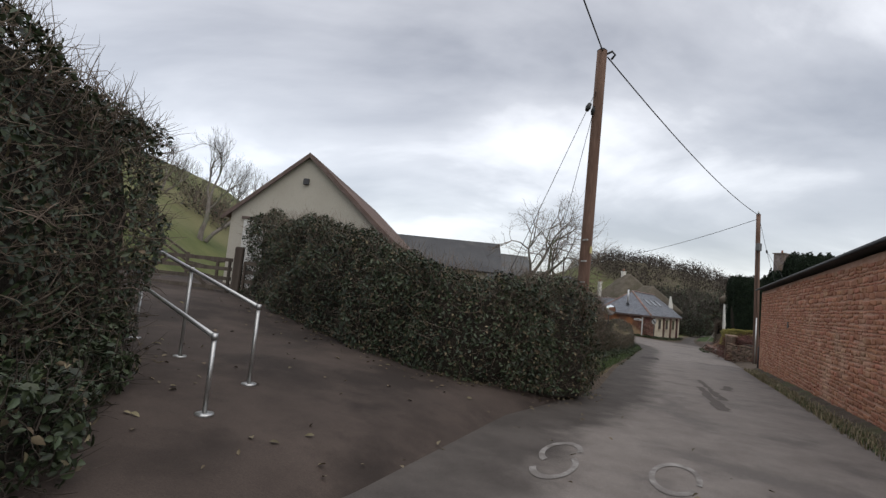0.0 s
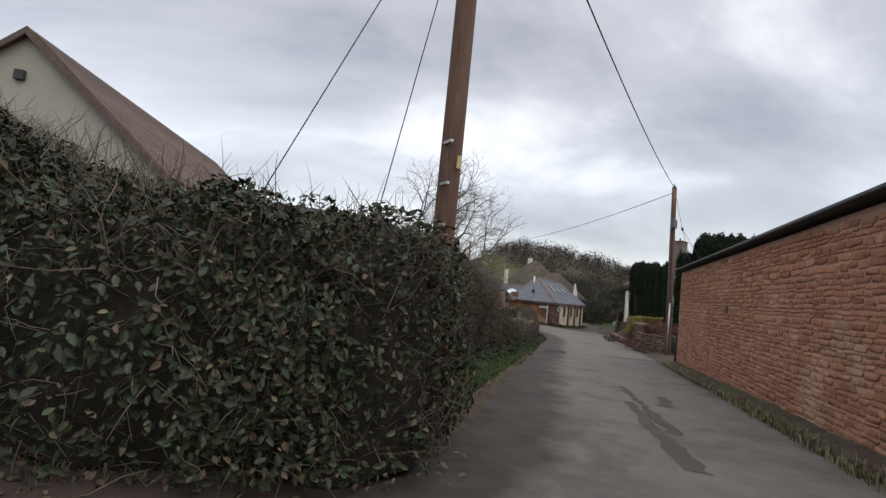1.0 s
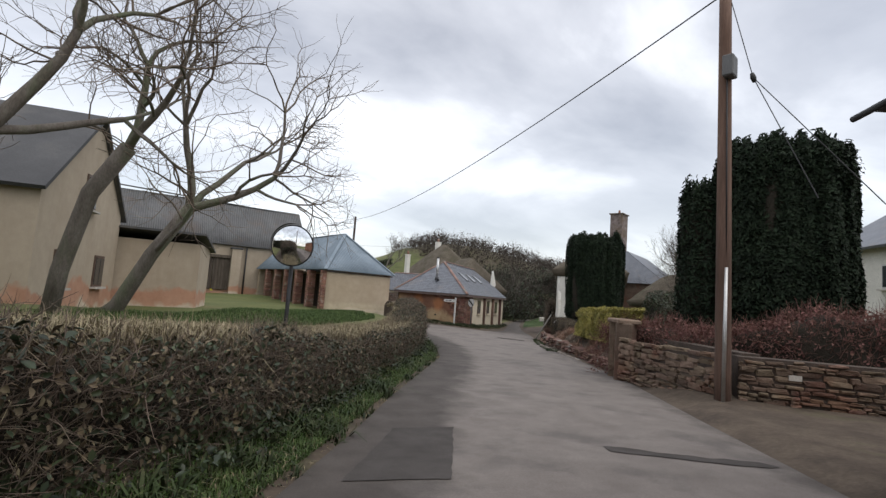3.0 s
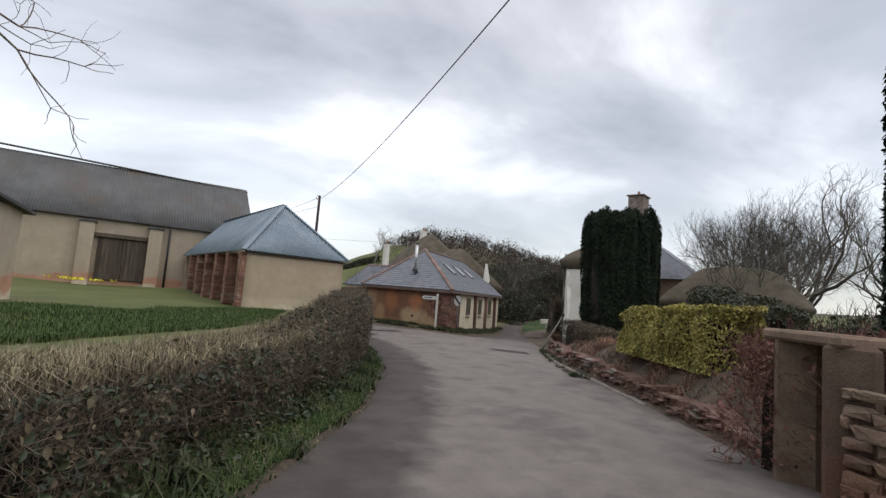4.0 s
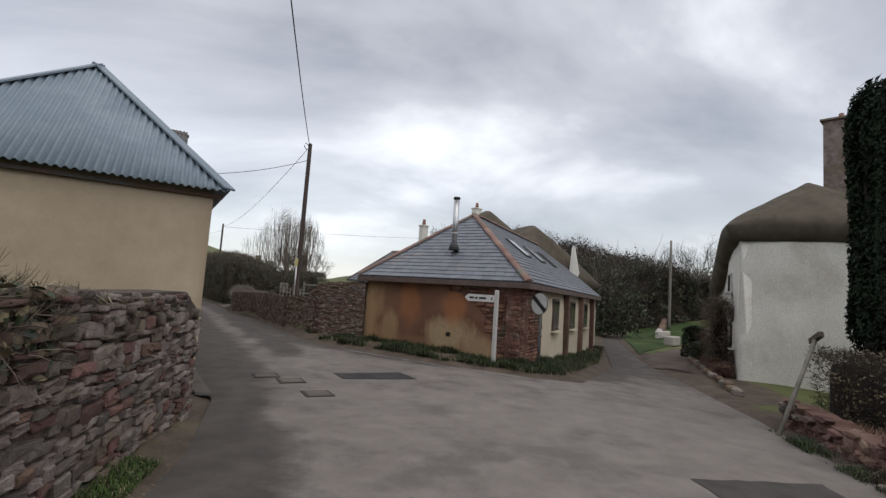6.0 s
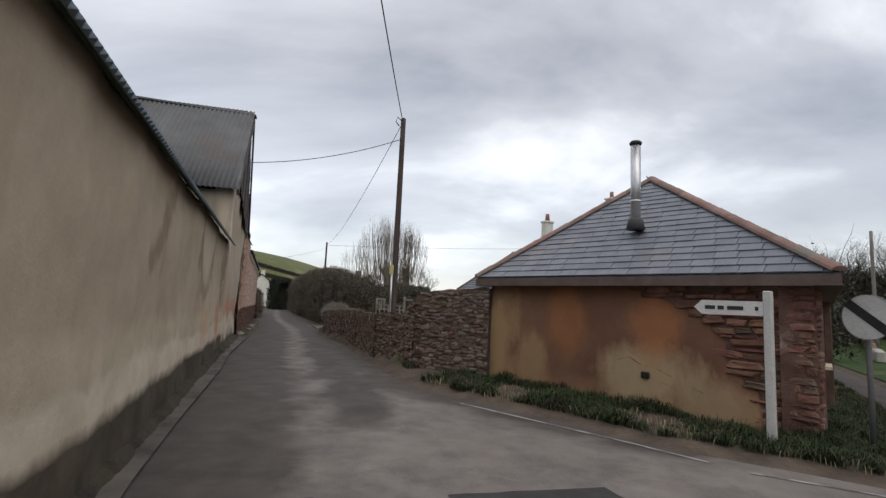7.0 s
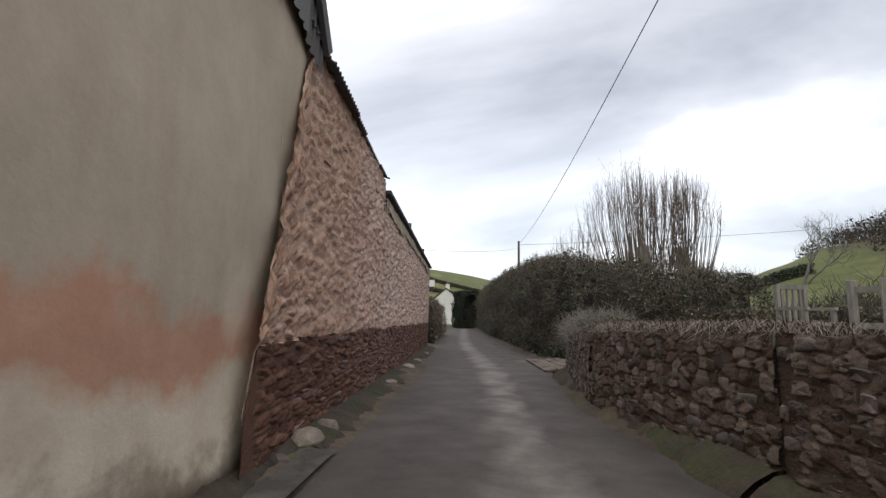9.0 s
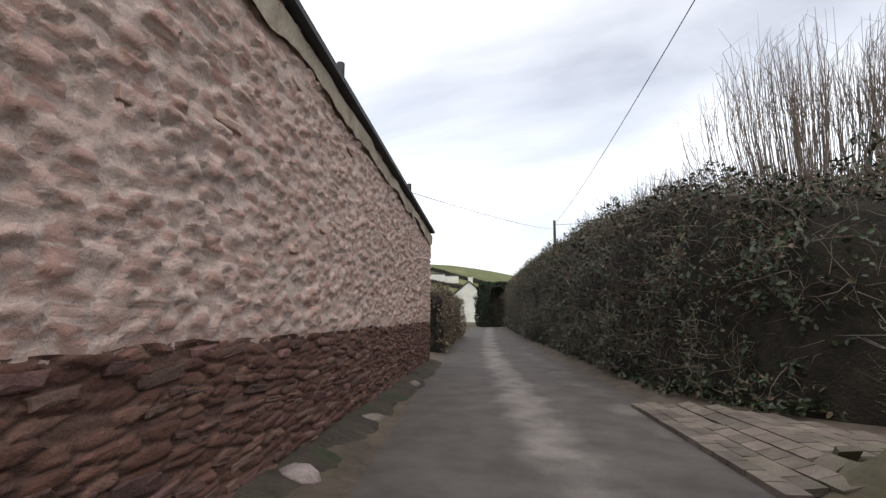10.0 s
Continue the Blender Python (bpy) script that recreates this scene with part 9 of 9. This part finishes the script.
def garden_chair(x, y, z, rz, label):
    ob = thing("garden_chair", (x, y, z), label, "chair", "chairs on the terrace")
    R = pose(x, y, z, 0, 0, rz)
    for dx in (-0.22, 0.22):
        for dy, h in ((-0.2, 0.62), (0.22, 0.95)):
            f = bmesh.new()
            bmesh.ops.create_cube(f, size=1.0, matrix=R @ pose(dx, dy, h / 2) @ Matrix.Diagonal((0.05, 0.05, h, 1)))
            part("leg", f, M["timber_grey"], ob)
        f = bmesh.new()
        bmesh.ops.create_cube(f, size=1.0, matrix=R @ pose(dx, 0, 0.62) @ Matrix.Diagonal((0.06, 0.5, 0.04, 1)))
        part("armrest", f, M["timber_grey"], ob)
    f = bmesh.new()
    bmesh.ops.create_cube(f, size=1.0, matrix=R @ pose(0, 0, 0.42) @ Matrix.Diagonal((0.46, 0.46, 0.04, 1)))
    part("seat", f, M["timber_grey"], ob)
    for k in range(4):
        f = bmesh.new()
        bmesh.ops.create_cube(f, size=1.0, matrix=R @ pose(-0.15 + 0.1 * k, 0.22, 0.7) @ Matrix.Diagonal((0.04, 0.03, 0.5, 1)))
        part("back_slat", f, M["timber_grey"], ob)
    f = bmesh.new()
    bmesh.ops.create_cube(f, size=1.0, matrix=R @ pose(0, 0.22, 0.93) @ Matrix.Diagonal((0.48, 0.04, 0.07, 1)))
    part("top_rail", f, M["timber_grey"], ob)
    return ob


tagged(sheet("terrace", [(18.7, 70.4), (20.6, 66.6), (23.2, 70.0), (21.6, 75.2), (18.4, 77.4), (17.4, 73.8)], land, M["paving"], 0.5, 0.03), "pale paved garden terrace behind the rubble wall", "terrace", kind="structure")
hedge("terrace_bank", "dark brown clipped bank behind the terrace", [(17.4, 80.6), (20.5, 78.8), (24.3, 76.6), (27.6, 75.6)], 0.4, interp([0, 4, 8, 11], [1.15, 1.25, 1.35, 1.4]), 3500, 7000, 0.05, 0.3, M["leaf_dry"], M["twig_dark"], 76, 0.15, deep=0.12)
ch1 = garden_chair(20.35, 73.6, tz_, 200, "silvered wooden garden armchair on the terrace")
for x, y, r in ((21.9, 73.3, 150), (19.0, 75.4, 230), (18.2, 76.2, 190)):
    copy_thing(ch1, pose(x, y, tz_, 0, 0, r))
tp = thing("tall_planter", (20.8, 73.4, tz_), "terracotta chimney pot planter on a pale foot", "planter")
tube("body", [(20.8, 73.4, tz_), (20.8, 73.4, tz_ + 0.15), (20.8, 73.4, tz_ + 0.95)], [0.2, 0.16, 0.13], M["terracotta"], tp, 16)
tube("rim", [(20.8, 73.4, tz_ + 0.95), (20.8, 73.4, tz_ + 1.02), (20.8, 73.4, tz_ + 1.14)], [0.14, 0.165, 0.165], M["terracotta"], tp, 16)
tube("foot", [(20.8, 73.4, tz_ - 0.05), (20.8, 73.4, tz_ + 0.14)], [0.26, 0.2], M["paving"], tp, 16)
tf = thing("terrace_fence", (22.5, 75.5, 0.4), "low rustic timber fence behind the terrace", "fence")
for k in range(7):
    x, y = 19.2 + k * 1.15, 77.5 - k * 0.75
    part("post", box((x, y, 0.95), (0.1, 0.1, 1.2), 20, 0.01), M["timber_grey"], tf)
    if k < 6:
        for h in (0.85, 1.4):
            bm = bmesh.new()
            add_beam(bm, (x, y, h), (x + 1.15, y - 0.75, h), 0.06, 0.09)
            part("rail", bm, M["timber_grey"], tf)

# brick paver apron at the mouth of the end driveway
PAV = thing("paver_apron", (14.6, 84.2, -0.5), "buff brick paver apron at a driveway mouth", "paving")
pm = plain_shapes(4, "paver", M["paver"], 0.03)
pu = Vector((-0.3, 0.95, 0)).normalized()
pv = Vector((pu.y, -pu.x, 0))
pave_z = lambda p: max(yz(p.x, p.y) + 0.015, lz(p.x, p.y) + 0.02)
cnt = 0
for i in range(13):
    for j in range(20):
        if cnt >= 290:
            break
        c = Vector((13.84, 82.2, 0)) + pu * (i * 0.31 + (0.15 if j % 2 else 0)) + pv * (j * 0.205)
        if c.y > 85.6 - (c.x - 13.65) * 1.05 or pave_z(c) > yz(c.x, c.y) + 0.2 or c.x > 15.0 and max(abs(pave_z(c + d * 0.2) - pave_z(c - d * 0.2)) for d in (pu, pv)) > 0.07:
            continue
        ob = new("paver", pm[(i * 5 + j) % 4])
        ob.parent = PAV
        ob.matrix_parent_inverse = Matrix.Translation(-PAV.location)
        tilt = math.degrees(math.atan((pave_z(c + pv * 0.12) - pave_z(c - pv * 0.12)) / 0.24))
        fall = math.degrees(math.atan((pave_z(c + pu * 0.12) - pave_z(c - pu * 0.12)) / 0.24))
        ob.matrix_basis = pose(c.x, c.y, pave_z(c) + 0.012 + rnd(-0.003, 0.003), -tilt, -fall, math.degrees(math.atan2(pu.y, pu.x))) @ Matrix.Diagonal((0.293, 0.193, 0.06, 1))
        cnt += 1

# stones lying at the foot of the court wall
for k, (x, y, r) in enumerate(((10.25, 80.9, 0.16), (9.55, 83.2, 0.13), (12.75, 72.6, 0.2), (12.55, 73.3, 0.15), (12.9, 71.9, 0.12), (11.3, 77.6, 0.12), (8.6, 86.4, 0.14))):
    bm = bmesh.new()
    bmesh.ops.create_icosphere(bm, subdivisions=2, radius=r, matrix=pose(x, y, yz(x, y) + r * 0.35, 0, 0, k * 50) @ Matrix.Diagonal((1.4, 0.9, 0.6, 1)))
    for v in bm.verts:
        v.co += Vector((1, 1, 1)) * 0.12 * r * noise.noise(v.co * 9)
    tagged(part("loose_stone", bm, M["rubble"], smooth=False), "loose pale stone at the wall foot", "stone", "loose stones")

# daffodils in the yard
np.random.seed(5)
dq = np.stack([np.random.normal(6.2, 0.7, 60), np.random.normal(62.2, 0.5, 60), np.full(60, 0.0)], 1)
dq[:, 2] = land(dq[:, 0], dq[:, 1]) + 0.38
tagged(leaf_cloud("daffodils", dq, np.tile([0, -1.0, 0.3], (60, 1)), 0.13, M["daffodil"], None), "clump of yellow daffodils in the yard", "flowers", kind="stuff")

# distant white house, farmsteads and hedgerows on the far slope
dh = thing("distant_house", (-11.5, 149, lz(-11.5, 149)), "white rendered house at the far bend", "house")
house_walls(dh, (-13.2, 151), 108, 4.5, 2.6, lz(-13, 151) - 0.5, 3.6, M["whitewash"])
RD_ = pose(-13.2, 151, 0, 0, 0, 108)
for sgn in (-1, 1):
    part("roof_slope", slab([RD_ @ Vector((-4.7, sgn * 2.9, 3.5)), RD_ @ Vector((4.7, sgn * 2.9, 3.5)), RD_ @ Vector((4.7, 0, 5.8)), RD_ @ Vector((-4.7, 0, 5.8))], 0.1 * sgn), M["thatch"], dh)
    part("gable_wall", slab([RD_ @ Vector((sgn * 4.5, -2.6, 3.5)), RD_ @ Vector((sgn * 4.5, 2.6, 3.5)), RD_ @ Vector((sgn * 4.5, 0, 5.7))], 0.3 * sgn), M["whitewash"], dh)
stack(dh, -14.5, 155.0, 5.0, 7.0, 0.7, M["whitewash"])
for x, y, w in ((-104, 345, 12), (-96, 352, 8)):
    z = lz(x, y)
    fb_ = thing("hill_farm", (x, y, z), "pale farm building on the far hill", "building")
    part("wall", box((x, y, z + 1.6), (w, 6, 4.0), 20), M["whitewash"], fb_)
    part("roof", prism([(x - w / 2, y - 3.4), (x + w / 2, y - 1.5), (x + w / 2 - 1, y + 3.6), (x - w / 2 - 1, y + 1.8)], z + 3.6, z + 4.4), M["slate_dark"], fb_)
for k in range(5):
    yy = 235 + 32 * k
    pts = [(-150 + 12 * j, yy + 0.25 * (12 * j) + 6 * math.sin(j)) for j in range(12)]
    r_ = Run(pts)
    hedge("far_hedgerow", "dark hedgerow across the far fields", pts, 1.1, (lambda s, r_=r_: land(r_.at(np.atleast_1d(s))[:, 0], r_.at(np.atleast_1d(s))[:, 1]) + 2.2), 1500, 0, 0.6, 0.5, M["twig_dark"], M["twig"], 300 + k, 0.5)

# ---- masonry, piece by piece ----
near_all = (0, 99)
SH_SQ = stone_shapes(10, 0.05, corner=0.08, lip=0.2)
SH_RG = stone_shapes(10, 0.11, corner=0.17)
SH_AN = stone_shapes(14, 0.13, corner=0.11, lip=0.16)
SH_IR = stone_shapes(12, 0.16, corner=0.2, lip=0.35)
sdl = (Vector(D1) - Vector(D0)).length
lay_stones(shed, line_face(D0, D1), sdl, lambda s: 3.74 + 0.008 * s, lambda s: 0.0 + 0.035 * s, (0.14, 0.4), (0.055, 0.14), SH_AN, lambda s, z: M["sandstone"], (0.0, 4.5), skip=lambda s, z: abs(s - 6.9) < 0.13 and abs(z - 2.4) < 0.12, gap=0.014, wild=0.18, depth=0.028, proud=0.006)
# black plate on the wall face in place of the hole's inner shade
part("wall_hole", box((D0[0] + sd.x * 6.9 + so.x * 0.004, D0[1] + sd.y * 6.9 + so.y * 0.004, 2.4), (0.26, 0.02, 0.22), math.degrees(math.atan2(sd.y, sd.x))), M["black"], shed, "black plate standing for the dark of a square hole")
pick_c = lambda s, z: M["redrubble"] if z < dark_line(s) else M["limestone"]
lay_stones(court, line_face(C0, C2), Lc, lambda s: wtop(s) - (0.4 if s > 6 else 0.05), lambda s: -0.5, (0.14, 0.36), (0.05, 0.11), SH_AN, pick_c, (5.0, 9.0), proud=0.008, gap=0.02, wild=0.4, depth=0.04, cover=0.3, skip=lambda s, z: z > dark_line(s) - 0.05 and random.random() < 0.93)
for k in range(len(RW_PTS) - 1):
    a, b = RW_PTS[k + 1], RW_PTS[k]
    L = math.hypot(b[0] - a[0], b[1] - a[1])
    ru = (Vector(b) - Vector(a)).normalized()
    rn = Vector((ru.y, -ru.x)) * 0.025
    rubble_face(rub, Vector(a) + rn, Vector(b) + rn, L, lambda s, a=a: yz(*a) - 0.1, lambda s, k=k: rw_top(RWRUN.s[k + 1] - s) - 0.01 + rag(RWRUN.s[k + 1] - s, 77, 0.05), M["garden_face"], "rubble_face", deep=0.05, cw=0.24 if k < 2 else 0.19, ch=0.085 if k < 2 else 0.12, flat=9.0)
    lay_stones(rub, line_face(a, b), L, lambda s, k=k: rw_top(RWRUN.s[k + 1] - s) + rag(RWRUN.s[k + 1] - s, 77, 0.06), lambda s, a=a: yz(*a) + 0.05, (0.08, 0.26) if k < 2 else (0.08, 0.22), (0.04, 0.11) if k < 2 else (0.06, 0.16), SH_AN, lambda s, z, k=k: M["redrubble"] if random.random() < (0.5, 0.35, 0.1, 0.03, 0.0, 0.0, 0.0, 0.0)[k] else M["rubble"], near_all if k in (0, 2, 3) else (0, -1), proud=0.03, gap=0.006, wild=0.35, depth=0.045, limit=100, cover=0.5)
lay_stones(store, line_face(N1, N0), fl, lambda s: 1.8, lambda s: -0.85, (0.18, 0.5), (0.06, 0.16), SH_AN, lambda s, z: M["quoin"] if noise.noise(Vector((s * 2, z * 2, 1))) > -0.25 else M["garden_stone"], (fl - 2.0, fl), skip=lambda s, z: s < 5.45 and z < coat_top(s) - 0.04, gap=0.014, wild=0.25, limit=150)
lay_stones(store, line_face(N0, N2), 2.35, lambda s: 1.8, lambda s: -0.95, (0.18, 0.5), (0.06, 0.16), SH_AN, lambda s, z: M["quoin"] if noise.noise(Vector((s * 2, z * 2, 5))) > -0.25 else M["garden_stone"], near_all, gap=0.018, wild=0.12, limit=120)
lay_stones(gw, line_face((20.33, 33.7), (19.93, 30.2)), 3.55, lambda s: 0.98, lambda s: -0.15, (0.12, 0.36), (0.06, 0.16), SH_AN, lambda s, z: M["garden_stone"], near_all, gap=0.014, wild=0.3, limit=150)
lay_stones(gw, line_face((20.1, 30.05), (25.6, 26.6)), 6.4, lambda s: 0.93, lambda s: -0.25, (0.12, 0.4), (0.05, 0.14), SH_AN, lambda s, z: M["garden_stone"], (0, 3.5), gap=0.014, wild=0.25, limit=150)
part("wall_vent", box((20.9, 29.52, 0.62), (0.22, 0.06, 0.1), -32, 0.005), M["paving"], gw, "small pale vent frame")
for k in range(len(LB) - 1):
    a, b = LB[k + 1], LB[k]
    L = math.hypot(b[0] - a[0], b[1] - a[1])
    lay_stones(low, line_face(a, b), L, lambda s, a=a, k=k: yz(*a) + (0.36, 0.52, 0.68, 0.7)[k] + rag(s, 60 + k, 0.15), lambda s, a=a: yz(*a) - 0.05, (0.14, 0.48), (0.08, 0.2), SH_IR, lambda s, z: (M["garden_stone"], M["redrubble"], M["redrubble"], M["kerb"])[int(2.2 + 3.4 * noise.noise(Vector((s * 3, z * 3, 2)))) % 4], near_all, gap=0.03, wild=0.5, limit=70, proud=0.09)
stub = thing("wall_end_pier", (18.75, 51.3, -0.6), "tumbled stone wall end beside the farm building", "stone wall")
wall_prism(stub, (18.72, 47.0), (18.85, 52.6), 0.45, -0.8, lambda s: 1.08 if s < 5.0 else 0.8, M["mortar_grey"], "wall_core", "", 8)
lay_stones(stub, line_face((18.72, 47.0), (18.85, 52.6)), 5.6, lambda s: 1.13 if s < 5.0 else 0.85, lambda s: -0.6, (0.1, 0.34), (0.05, 0.14), SH_AN, lambda s, z: M["redrubble"] if random.random() < 0.2 else M["rubble"], near_all, gap=0.0, wild=0.4, proud=0.035, depth=0.06)
lay_stones(stub, line_face((18.3, 46.98), (18.72, 47.0)), 0.42, lambda s: 1.15, lambda s: -0.6, (0.1, 0.3), (0.05, 0.14), SH_AN, lambda s, z: M["redrubble"] if random.random() < 0.2 else M["rubble"], near_all, gap=0.0, wild=0.4, proud=0.035, depth=0.06)
bank_plants("stub_ivy", "dead stems and ivy over the wall end", [(18.55, 48.6), (18.6, 51.6)], 0.5, 1600, 0.2, M["grass_dry"], 95, 1, -0.3, 1.3, zfun=lambda x, y: 1.0 - 0.1 * (y - 49))
hedge("wall_ivy", "brown ivy-clad growth over the tumbled wall", [(18.3, 46.2), (18.4, 47.6), (18.45, 49.0)], 0.4, interp([0, 1.6, 2.8], [1.35, 1.3, 1.05]), 2600, 3000, 0.06, 0.3, M["leaf"], M["twig"], 96, 0.15, 0.35, base=lambda s: np.full(np.shape(s), 0.35), deep=0.15)

# ---- slates ----
SLATES = plain_shapes(5, "slate", M["slate"], 0.012)
slate_face(wing_b, WD, WC, WA, WB, SLATES, M["slate"], 0.22, 0.3, False)
slate_face(store, K1, K0, T0, T0, SLATES, M["slate"], 0.23, 0.36, True, 300)
slate_face(store, K0, K2, T0, T1, SLATES, M["slate"], 0.22, 0.3, False)
slate_face(store, K3, K1, T1, T0, SLATES, M["slate"], 0.22, 0.3, False)
